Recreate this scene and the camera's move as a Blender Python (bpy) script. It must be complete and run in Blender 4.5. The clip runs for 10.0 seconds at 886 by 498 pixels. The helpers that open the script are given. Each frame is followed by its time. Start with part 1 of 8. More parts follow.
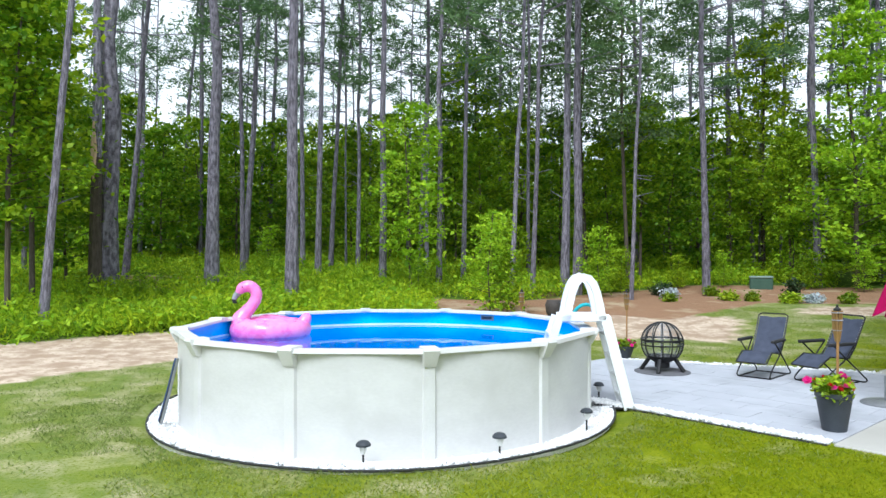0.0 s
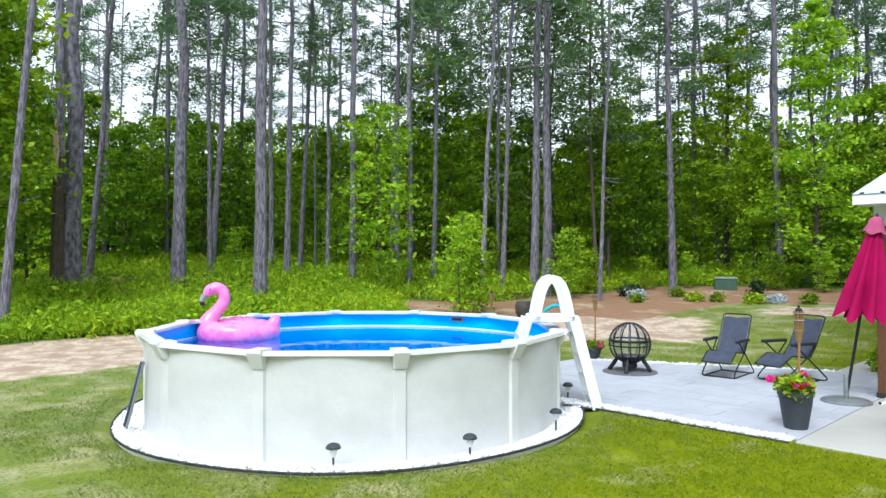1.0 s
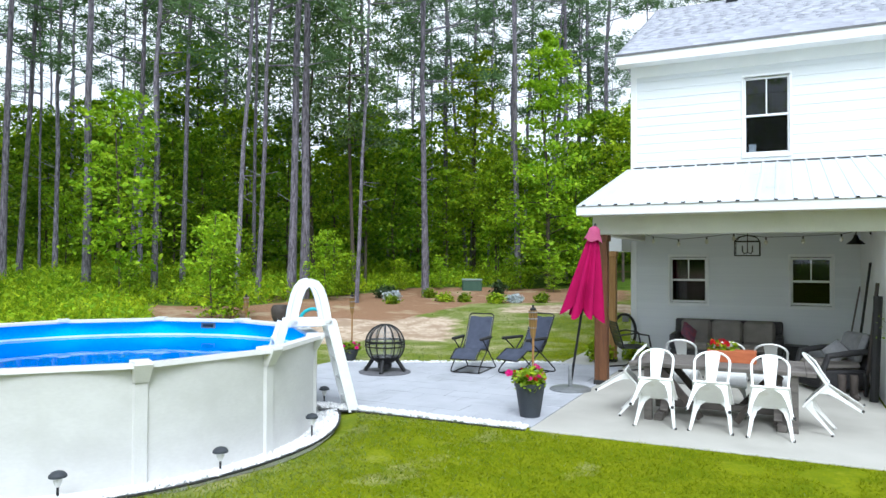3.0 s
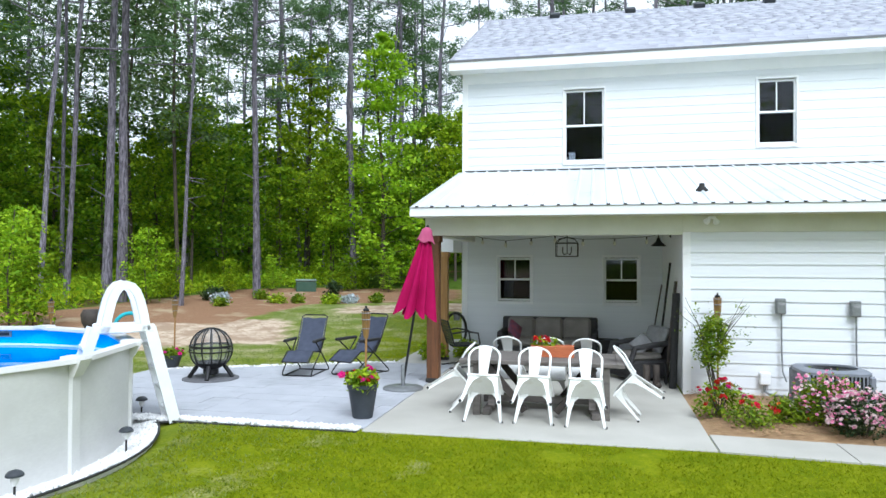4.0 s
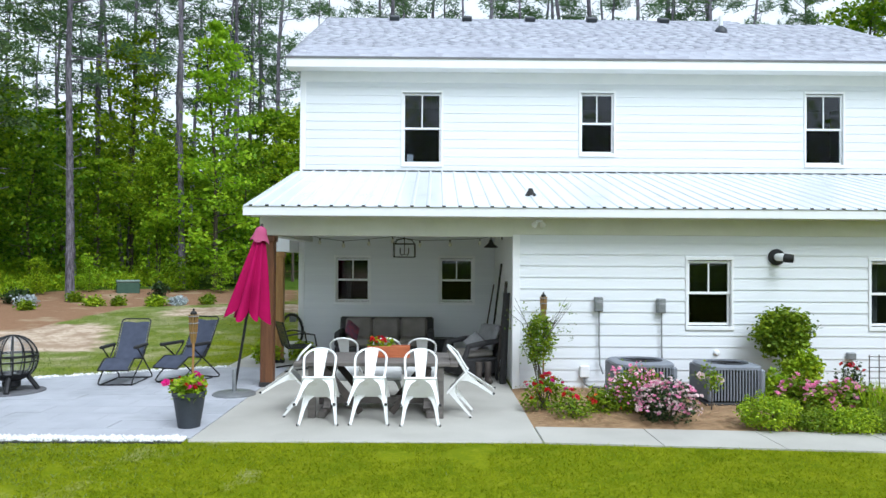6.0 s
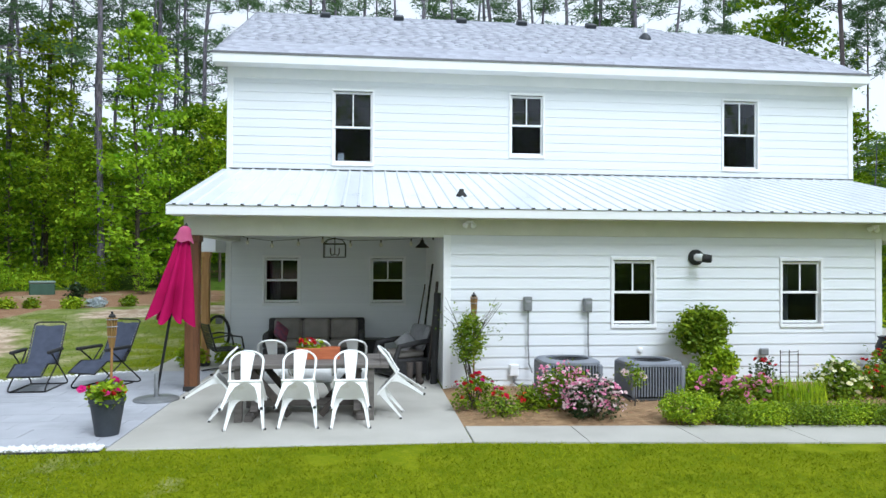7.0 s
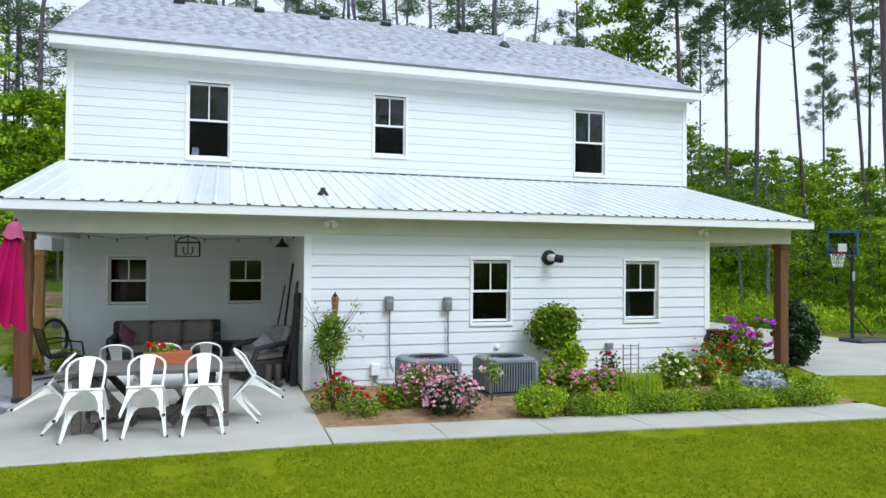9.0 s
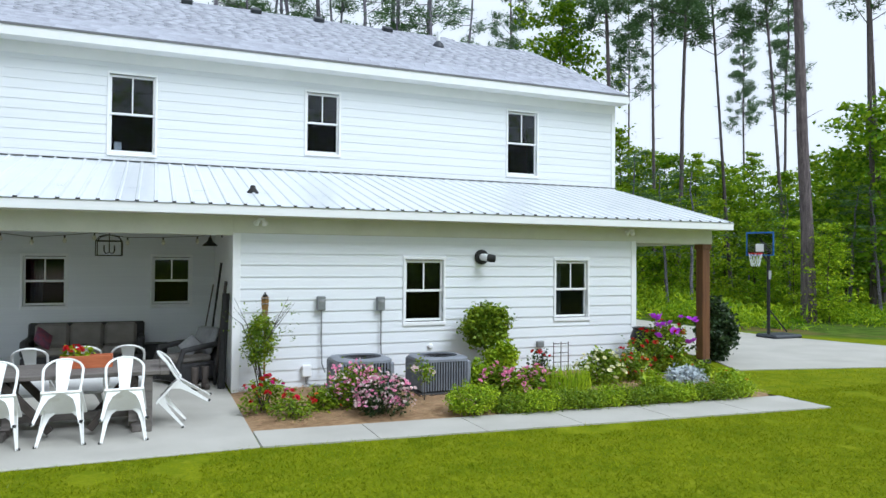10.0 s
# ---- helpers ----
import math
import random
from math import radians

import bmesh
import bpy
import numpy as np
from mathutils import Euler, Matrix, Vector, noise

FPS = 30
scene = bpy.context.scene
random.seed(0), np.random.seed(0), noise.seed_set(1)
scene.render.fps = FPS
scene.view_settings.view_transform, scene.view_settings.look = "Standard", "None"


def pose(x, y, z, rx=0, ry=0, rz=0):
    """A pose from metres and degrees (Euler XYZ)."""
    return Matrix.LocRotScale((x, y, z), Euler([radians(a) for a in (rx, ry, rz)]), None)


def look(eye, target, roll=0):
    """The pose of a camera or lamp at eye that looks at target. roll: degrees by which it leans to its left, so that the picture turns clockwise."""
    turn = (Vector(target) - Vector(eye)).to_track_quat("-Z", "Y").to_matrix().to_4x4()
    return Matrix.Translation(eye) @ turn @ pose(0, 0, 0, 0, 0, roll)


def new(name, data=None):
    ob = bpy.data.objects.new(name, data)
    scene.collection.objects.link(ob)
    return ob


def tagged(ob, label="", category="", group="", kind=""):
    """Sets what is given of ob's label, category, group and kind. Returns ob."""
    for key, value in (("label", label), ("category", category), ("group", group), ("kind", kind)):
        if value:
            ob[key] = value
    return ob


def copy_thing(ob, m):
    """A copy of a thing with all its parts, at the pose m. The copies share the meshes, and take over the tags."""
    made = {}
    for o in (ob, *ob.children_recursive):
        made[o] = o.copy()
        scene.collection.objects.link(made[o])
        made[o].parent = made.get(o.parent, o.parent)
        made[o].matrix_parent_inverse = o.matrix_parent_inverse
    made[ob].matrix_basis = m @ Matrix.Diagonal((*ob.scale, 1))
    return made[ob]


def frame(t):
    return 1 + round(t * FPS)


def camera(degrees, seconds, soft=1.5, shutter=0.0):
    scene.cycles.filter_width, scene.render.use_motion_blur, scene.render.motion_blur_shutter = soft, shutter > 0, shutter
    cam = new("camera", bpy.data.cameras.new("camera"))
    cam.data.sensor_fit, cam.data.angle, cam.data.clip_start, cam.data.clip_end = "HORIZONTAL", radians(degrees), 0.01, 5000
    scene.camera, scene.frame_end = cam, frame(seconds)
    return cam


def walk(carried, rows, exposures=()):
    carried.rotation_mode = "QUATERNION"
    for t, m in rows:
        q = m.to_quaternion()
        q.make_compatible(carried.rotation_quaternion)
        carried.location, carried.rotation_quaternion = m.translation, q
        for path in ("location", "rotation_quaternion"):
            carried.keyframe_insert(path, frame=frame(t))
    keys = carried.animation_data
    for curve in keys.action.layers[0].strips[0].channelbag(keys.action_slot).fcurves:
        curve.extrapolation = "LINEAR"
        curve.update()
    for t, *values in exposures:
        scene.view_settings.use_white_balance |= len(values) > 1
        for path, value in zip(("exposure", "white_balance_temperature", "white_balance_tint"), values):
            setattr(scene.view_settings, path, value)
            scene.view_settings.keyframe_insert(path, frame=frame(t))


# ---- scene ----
cam = camera(64.7, 10.0)
PATH = [
    (0, (-1.218, -0.758, 1.873), (-2.702, 0.581, 1.898), 0.0),
    (0.5, (-1.216, -0.765, 1.875), (-2.675, 0.603, 1.901), 0.0),
    (1, (-1.214, -0.769, 1.876), (-2.64, 0.633, 1.905), -0.0),
    (1.5, (-1.218, -0.769, 1.882), (-2.591, 0.685, 1.912), -0.0),
    (2, (-1.228, -0.769, 1.89), (-2.494, 0.78, 1.921), -0.1),
    (2.5, (-1.235, -0.758, 1.893), (-2.321, 0.921, 1.926), 0.1),
    (3.8, (-1.214, -0.694, 1.904), (-1.731, 1.238, 1.941), 0.2),
    (4, (-1.211, -0.686, 1.905), (-1.644, 1.266, 1.942), 0.2),
    (4.5, (-1.21, -0.676, 1.909), (-1.474, 1.306, 1.947), 0.2),
    (5, (-1.207, -0.662, 1.907), (-1.371, 1.33, 1.945), 0.2),
    (5.5, (-1.193, -0.665, 1.912), (-1.267, 1.333, 1.95), 0.3),
    (7, (-1.156, -0.655, 1.937), (-0.944, 1.333, 1.974), 0.3),
    (7.5, (-1.152, -0.646, 1.94), (-0.842, 1.329, 1.977), 0.3),
    (8, (-1.144, -0.645, 1.938), (-0.739, 1.313, 1.975), 0.4),
    (8.5, (-1.134, -0.656, 1.937), (-0.635, 1.28, 1.975), 0.4),
    (9, (-1.123, -0.666, 1.94), (-0.532, 1.245, 1.978), 0.4),
    (9.5, (-1.108, -0.666, 1.942), (-0.429, 1.214, 1.979), 0.4),
    (10, (-1.087, -0.664, 1.944), (-0.322, 1.184, 1.981), 0.4),
]
walk(cam, [(t, look(eye, target, roll)) for t, eye, target, roll in PATH],
     [(0, 0.04, 5560, 7), (2.5, 0.02, 5540, 7), (4.5, -0.08, 5500, 7), (7.5, -0.30, 5480, 7), (10, -0.39, 5480, 7)])

# ---- world and light ----
world = bpy.data.worlds.new("world")
scene.world = world
world.use_nodes = True
wt = world.node_tree
wt.nodes.clear()
w_out = wt.nodes.new("ShaderNodeOutputWorld")
w_bg = wt.nodes.new("ShaderNodeBackground")
w_sky = wt.nodes.new("ShaderNodeTexSky")
w_sky.sky_type = "NISHITA"
w_sky.sun_disc = False
w_sky.sun_elevation, w_sky.sun_rotation = radians(50), radians(151)
w_gain = wt.nodes.new("ShaderNodeVectorMath")
w_gain.operation = "SCALE"
w_gain.inputs["Scale"].default_value = 0.14
w_co = wt.nodes.new("ShaderNodeTexCoord")
w_noise = wt.nodes.new("ShaderNodeTexNoise")
w_noise.inputs["Scale"].default_value = 2.6
w_noise.inputs["Detail"].default_value = 6.0
w_noise.inputs["Roughness"].default_value = 0.6
w_ramp = wt.nodes.new("ShaderNodeValToRGB")
w_ramp.color_ramp.elements[0].position, w_ramp.color_ramp.elements[1].position = 0.10, 0.32
w_cloud = wt.nodes.new("ShaderNodeMix")
w_cloud.data_type = "RGBA"
w_cloud.inputs[7].default_value = (1.295, 1.29, 1.285, 1)
wt.links.new(w_sky.outputs[0], w_gain.inputs[0])
wt.links.new(w_co.outputs["Generated"], w_noise.inputs["Vector"])
wt.links.new(w_noise.outputs[0], w_ramp.inputs[0])
wt.links.new(w_ramp.outputs[0], w_cloud.inputs[0])
wt.links.new(w_gain.outputs[0], w_cloud.inputs[6])
wt.links.new(w_cloud.outputs[2], w_bg.inputs[0])
wt.links.new(w_bg.outputs[0], w_out.inputs[0])
w_bg.inputs[1].default_value = 1.0

sun = new("sun", bpy.data.lights.new("sun", "SUN"))
sun.data.energy, sun.data.angle, sun.data.color = 3.6, radians(30), (1.0, 0.96, 0.90)
sun.matrix_world = look((6, -11, 15), (0, 0, 0))

# ---- builders ----
rng = random.Random(7)
nrg = np.random.default_rng(11)


class Shape:
    """Vertices and faces of one mesh, gathered from simple solids."""

    def __init__(self):
        self.v, self.f, self.s = [], [], []

    def add(self, verts, faces, m=None):
        n = len(self.v)
        self.v += [tuple(m @ Vector(p)) for p in verts] if m else [tuple(p) for p in verts]
        self.f += [tuple(i + n for i in face) for face in faces]
        return self

    def box(self, x0, x1, y0, y1, z0, z1, c=0.0, m=None):
        if c <= 0:
            v = [(x, y, z) for x in (x0, x1) for y in (y0, y1) for z in (z0, z1)]
            f = [(0, 1, 3, 2), (4, 6, 7, 5), (0, 4, 5, 1), (2, 3, 7, 6), (0, 2, 6, 4), (1, 5, 7, 3)]
            return self.add(v, f, m)
        lo, hi, v, ix = (x0, y0, z0), (x1, y1, z1), [], {}
        for sx in (0, 1):
            for sy in (0, 1):
                for sz in (0, 1):
                    s = (sx, sy, sz)
                    for a in range(3):
                        p = [hi[k] - c if s[k] else lo[k] + c for k in range(3)]
                        p[a] = hi[a] if s[a] else lo[a]
                        ix[s, a] = len(v)
                        v.append(tuple(p))
        f = []
        for a in range(3):
            b, d = (a + 1) % 3, (a + 2) % 3
            for e in (0, 1):
                loop = []
                for q in ((0, 0), (1, 0), (1, 1), (0, 1)):
                    s = [0, 0, 0]
                    s[a], s[b], s[d] = e, *q
                    loop.append(ix[tuple(s), a])
                f.append(tuple(loop if e else loop[::-1]))
            for q in ((0, 0), (0, 1), (1, 0), (1, 1)):
                s0, s1 = [0, 0, 0], [0, 0, 0]
                s0[a], s1[a] = 0, 1
                s0[b], s0[d] = q
                s1[b], s1[d] = q
                loop = (ix[tuple(s0), b], ix[tuple(s1), b], ix[tuple(s1), d], ix[tuple(s0), d])
                f.append(loop if q[0] != q[1] else loop[::-1])
        for s in ((i, j, k) for i in (0, 1) for j in (0, 1) for k in (0, 1)):
            loop = (ix[s, 0], ix[s, 1], ix[s, 2])
            f.append(loop if sum(s) % 2 else loop[::-1])
        return self.add(v, f, m)

    def tube(self, pts, r, n=8, closed=False, caps=True, m=None, flat=1.0):
        """A round bar along the points; r is one radius or one for each point."""
        pts = [Vector(p) for p in pts]
        k = len(pts)
        rs = r if isinstance(r, (list, tuple)) else [r] * k
        v, f, ref = [], [], None
        for i, p in enumerate(pts):
            a = pts[i - 1] if (i or closed) else p
            b = pts[(i + 1) % k] if (i < k - 1 or closed) else p
            d = (b - a).normalized() if (b - a).length > 1e-9 else Vector((0, 0, 1))
            if ref is None:
                ref = Vector((0, 0, 1)) if abs(d.z) < 0.9 else Vector((1, 0, 0))
            u = (ref - d * ref.dot(d)).normalized()
            ref = u
            w = d.cross(u)
            for j in range(n):
                t = 2 * math.pi * j / n
                v.append(p + rs[i] * (math.cos(t) * u + flat * math.sin(t) * w))
        for i in range(k if closed else k - 1):
            i2 = (i + 1) % k
            for j in range(n):
                j2 = (j + 1) % n
                f.append((i * n + j, i * n + j2, i2 * n + j2, i2 * n + j))
        if caps and not closed:
            f.append(tuple(range(n))[::-1])
            f.append(tuple((k - 1) * n + j for j in range(n)))
        return self.add(v, f, m)

    def lathe(self, prof, n=24, m=None, caps=True):
        """A solid of revolution about z from (radius, height) pairs."""
        v = [(r * math.cos(2 * math.pi * j / n), r * math.sin(2 * math.pi * j / n), z) for r, z in prof for j in range(n)]
        f = [(i * n + j, i * n + (j + 1) % n, (i + 1) * n + (j + 1) % n, (i + 1) * n + j) for i in range(len(prof) - 1) for j in range(n)]
        if caps:
            f.append(tuple(range(n))[::-1])
            f.append(tuple((len(prof) - 1) * n + j for j in range(n)))
        return self.add(v, f, m)

    def prism(self, poly, z0, z1, m=None):
        """An upright prism over a polygon in x and y."""
        n = len(poly)
        v = [(x, y, z0) for x, y in poly] + [(x, y, z1) for x, y in poly]
        f = [tuple(range(n))[::-1], tuple(range(n, 2 * n))] + [(i, (i + 1) % n, n + (i + 1) % n, n + i) for i in range(n)]
        return self.add(v, f, m)

    def mesh(self, name, material, smooth=35):
        me = bpy.data.meshes.new(name)
        me.from_pydata(self.v, [], self.f)
        if smooth:
            me.polygons.foreach_set("use_smooth", [True] * len(me.polygons))
            me.set_sharp_from_angle(angle=radians(smooth))
        me.materials.append(material)
        return me


def thing(name, x, y, z=0.0, turn=0.0, label="", category="", group="", kind=""):
    ob = new(name)
    ob.matrix_world = pose(x, y, z, 0, 0, turn)
    ob.empty_display_size = 0.1
    return tagged(ob, label, category, group, kind)


def part(name, shape, material, parent=None, label="", smooth=35, m=None, kind=""):
    ob = new(name, shape if isinstance(shape, bpy.types.Mesh) else shape.mesh(name, material, smooth))
    if parent:
        ob.parent = parent
    if m:
        ob.matrix_basis = m
    return tagged(ob, label, kind=kind)


def solid(name, shape, material, label="", category="", kind="", smooth=35, group=""):
    return tagged(new(name, shape.mesh(name, material, smooth)), label, category, group, kind)


def loose(name, verts, faces, material, parent=None, smooth=False, kind=""):
    """A mesh from arrays: verts (n, 3), faces (m, 3 or 4)."""
    verts, faces = np.asarray(verts, np.float32), np.asarray(faces, np.int32)
    me = bpy.data.meshes.new(name)
    m, k = faces.shape
    me.vertices.add(len(verts))
    me.loops.add(m * k)
    me.polygons.add(m)
    me.vertices.foreach_set("co", verts.ravel())
    me.loops.foreach_set("vertex_index", faces.ravel())
    me.polygons.foreach_set("loop_start", np.arange(0, m * k, k, dtype=np.int32))
    me.polygons.foreach_set("loop_total", np.full(m, k, np.int32))
    me.update(calc_edges=True)
    me.validate()
    if smooth:
        me.polygons.foreach_set("use_smooth", [True] * len(me.polygons))
    me.materials.append(material)
    ob = new(name, me)
    if parent:
        ob.parent = parent
    return tagged(ob, kind=kind)


# ---- materials ----
def surf(name, a, b, scale=8.0, rough=0.6, bump=0.15, metal=0.0, fine=60.0, mix=(0.35, 0.65), stretch=(1, 1, 1), island=0.0, each=0.0, coords="Object",
         grime=None, grime_scale=1.2, grime_at=(0.55, 0.75), sheen=0.0, trans=0.0, coat=0.0, depth=0.02):
    """A worn surface: two colours mixed by coarse and fine noise, with relief; each and island vary brightness by object or by loose piece."""
    mt = bpy.data.materials.new(name)
    mt.use_nodes = True
    nt, p = mt.node_tree, mt.node_tree.nodes["Principled BSDF"]
    N = lambda k: nt.nodes.new(k)
    tc, mp = N("ShaderNodeTexCoord"), N("ShaderNodeMapping")
    mp.inputs["Scale"].default_value = stretch
    nt.links.new(tc.outputs[coords], mp.inputs[0])
    n1, n2 = N("ShaderNodeTexNoise"), N("ShaderNodeTexNoise")
    for n, sc, dt in ((n1, scale, 5), (n2, fine, 3)):
        n.inputs["Scale"].default_value, n.inputs["Detail"].default_value = sc, dt
        nt.links.new(mp.outputs[0], n.inputs["Vector"])
    add = N("ShaderNodeMath")
    add.operation = "MULTIPLY_ADD"
    add.inputs[1].default_value = 0.35
    nt.links.new(n2.outputs[0], add.inputs[0])
    sc1 = N("ShaderNodeMath")
    sc1.operation = "MULTIPLY"
    sc1.inputs[1].default_value = 0.65
    nt.links.new(n1.outputs[0], sc1.inputs[0])
    nt.links.new(sc1.outputs[0], add.inputs[2])
    rp = N("ShaderNodeMapRange")
    rp.inputs[1].default_value, rp.inputs[2].default_value = mix
    nt.links.new(add.outputs[0], rp.inputs[0])
    mx = N("ShaderNodeMix")
    mx.data_type = "RGBA"
    mx.inputs[6].default_value, mx.inputs[7].default_value = (*a, 1), (*b, 1)
    nt.links.new(rp.outputs[0], mx.inputs[0])
    col = mx.outputs[2]
    if grime:
        n3 = N("ShaderNodeTexNoise")
        n3.inputs["Scale"].default_value, n3.inputs["Detail"].default_value = grime_scale, 6
        nt.links.new(tc.outputs[coords], n3.inputs["Vector"])
        r3 = N("ShaderNodeMapRange")
        r3.inputs[1].default_value, r3.inputs[2].default_value = grime_at
        nt.links.new(n3.outputs[0], r3.inputs[0])
        m3 = N("ShaderNodeMix")
        m3.data_type = "RGBA"
        m3.inputs[7].default_value = (*grime, 1)
        nt.links.new(r3.outputs[0], m3.inputs[0])
        nt.links.new(col, m3.inputs[6])
        col = m3.outputs[2]
    for k, node, socket in ((each, "ShaderNodeObjectInfo", "Random"), (island, "ShaderNodeNewGeometry", "Random Per Island")):
        if not k:
            continue
        src = N(node).outputs[socket]
        r4 = N("ShaderNodeMapRange")
        r4.inputs[3].default_value, r4.inputs[4].default_value = 1 - k, 1 + k
        nt.links.new(src, r4.inputs[0])
        hs = N("ShaderNodeHueSaturation")
        nt.links.new(r4.outputs[0], hs.inputs["Value"])
        r5 = N("ShaderNodeMapRange")
        r5.inputs[3].default_value, r5.inputs[4].default_value = 0.5 + k * 0.06, 0.5 - k * 0.05
        nt.links.new(src, r5.inputs[0])
        nt.links.new(r5.outputs[0], hs.inputs["Hue"])
        nt.links.new(col, hs.inputs["Color"])
        col = hs.outputs[0]
    nt.links.new(col, p.inputs["Base Color"])
    p.inputs["Roughness"].default_value, p.inputs["Metallic"].default_value = rough, metal
    if coat:
        p.inputs["Coat Weight"].default_value = coat
    rr = N("ShaderNodeMapRange")
    rr.inputs[3].default_value, rr.inputs[4].default_value = max(0.02, rough - 0.1), min(1, rough + 0.1)
    nt.links.new(add.outputs[0], rr.inputs[0])
    nt.links.new(rr.outputs[0], p.inputs["Roughness"])
    if bump:
        bp = N("ShaderNodeBump")
        bp.inputs["Strength"].default_value, bp.inputs["Distance"].default_value = bump, depth
        nt.links.new(add.outputs[0], bp.inputs["Height"])
        nt.links.new(bp.outputs[0], p.inputs["Normal"])
    if trans:
        p.inputs["Specular IOR Level"].default_value = 0.22
        tl, ms = N("ShaderNodeBsdfTranslucent"), N("ShaderNodeMixShader")
        ms.inputs[0].default_value = trans
        nt.links.new(col, tl.inputs[0])
        nt.links.new(p.outputs[0], ms.inputs[1])
        nt.links.new(tl.outputs[0], ms.inputs[2])
        nt.links.new(ms.outputs[0], nt.nodes["Material Output"].inputs[0])
    return mt


WHITE_SIDING = surf("white_siding", (0.71, 0.73, 0.76), (0.77, 0.79, 0.81), 2.0, 0.5, 0.05, fine=40, each=0.02, stretch=(0.3, 1, 3), coords="Generated")
WHITE_TRIM = surf("white_trim", (0.80, 0.81, 0.82), (0.85, 0.85, 0.86), 4, 0.45, 0.03)
# Cream tone for trim under the low eave, with the eave's shade mixed in.
SOFFIT = surf("shaded_cream_soffit", (0.62, 0.62, 0.54), (0.69, 0.69, 0.61), 3, 0.6, 0.04)
WHITE_METAL = surf("white_roof_metal", (0.60, 0.63, 0.66), (0.68, 0.70, 0.72), 1.5, 0.3, 0.05, grime=(0.50, 0.54, 0.57), grime_at=(0.6, 0.85))
SHINGLE = surf("grey_shingle", (0.28, 0.29, 0.335), (0.45, 0.46, 0.52), 5, 0.9, 0.5, fine=120, island=0.13, coords="Object")
SHINGLE_EACH = surf("grey_shingle_tab", (0.28, 0.29, 0.335), (0.45, 0.46, 0.52), 5, 0.9, 0.5, fine=120, each=0.13)
CONCRETE = surf("concrete", (0.385, 0.37, 0.33), (0.46, 0.445, 0.40), 1.3, 0.85, 0.2, fine=90, grime=(0.345, 0.33, 0.295), grime_scale=0.8, grime_at=(0.55, 0.8))
PAVER = surf("grey_paver", (0.375, 0.385, 0.42), (0.445, 0.455, 0.49), 2.5, 0.85, 0.2, fine=110, each=0.03, grime=(0.30, 0.31, 0.33), grime_scale=1.0)
JOINT = surf("joint_sand", (0.33, 0.335, 0.36), (0.39, 0.395, 0.42), 20, 0.95, 0.2)
# Near-black colour stands for the lack of light inside the rooms.
UNLIT_ROOM = surf("unlit_interior", (0.014, 0.014, 0.014), (0.024, 0.023, 0.022), 2, 0.9, 0.0)
STAIN_WOOD = surf("stained_cedar", (0.085, 0.032, 0.012), (0.185, 0.078, 0.028), 3, 0.55, 0.25, fine=30, stretch=(8, 8, 0.6))
POOL_WALL = surf("pool_wall_resin", (0.56, 0.555, 0.54), (0.64, 0.635, 0.62), 1.6, 0.45, 0.05, stretch=(1, 1, 2.5), grime=(0.535, 0.53, 0.51), grime_scale=1.8, grime_at=(0.5, 0.72), fine=20)
POOL_RIM = surf("pool_rim_resin", (0.64, 0.63, 0.61), (0.72, 0.71, 0.695), 3, 0.4, 0.04)
LINER = surf("blue_liner", (0.003, 0.40, 0.90), (0.010, 0.52, 0.97), 30, 0.35, 0.02, fine=80)
STONE_WHITE = surf("white_marble_chip", (0.66, 0.66, 0.66), (0.84, 0.84, 0.84), 12, 0.7, 0.2, island=0.15)
BLACK_EDGE = surf("black_edging", (0.015, 0.015, 0.015), (0.03, 0.03, 0.03), 10, 0.6, 0.1)


def pane_glass(name, gloss):
    mt = bpy.data.materials.new(name)
    mt.use_nodes = True
    nt = mt.node_tree
    nt.nodes.clear()
    o, m, t, g, fr = (nt.nodes.new("ShaderNode" + k) for k in ("OutputMaterial", "MixShader", "BsdfTransparent", "BsdfGlossy", "Fresnel"))
    g.inputs["Roughness"].default_value = 0.02
    t.inputs[0].default_value = (0.58, 0.62, 0.66, 1)
    fr.inputs[0].default_value = 1.5
    mm = nt.nodes.new("ShaderNodeMath")
    mm.operation = "MULTIPLY_ADD"
    mm.inputs[1].default_value, mm.inputs[2].default_value = gloss, 0.0
    nt.links.new(fr.outputs[0], mm.inputs[0])
    nt.links.new(mm.outputs[0], m.inputs[0])
    nt.links.new(t.outputs[0], m.inputs[1])
    nt.links.new(g.outputs[0], m.inputs[2])
    nt.links.new(m.outputs[0], o.inputs[0])
    return mt


GLASS = pane_glass("window_glass", 1.15)
SCREENED = pane_glass("screened_window_glass", 0.35)


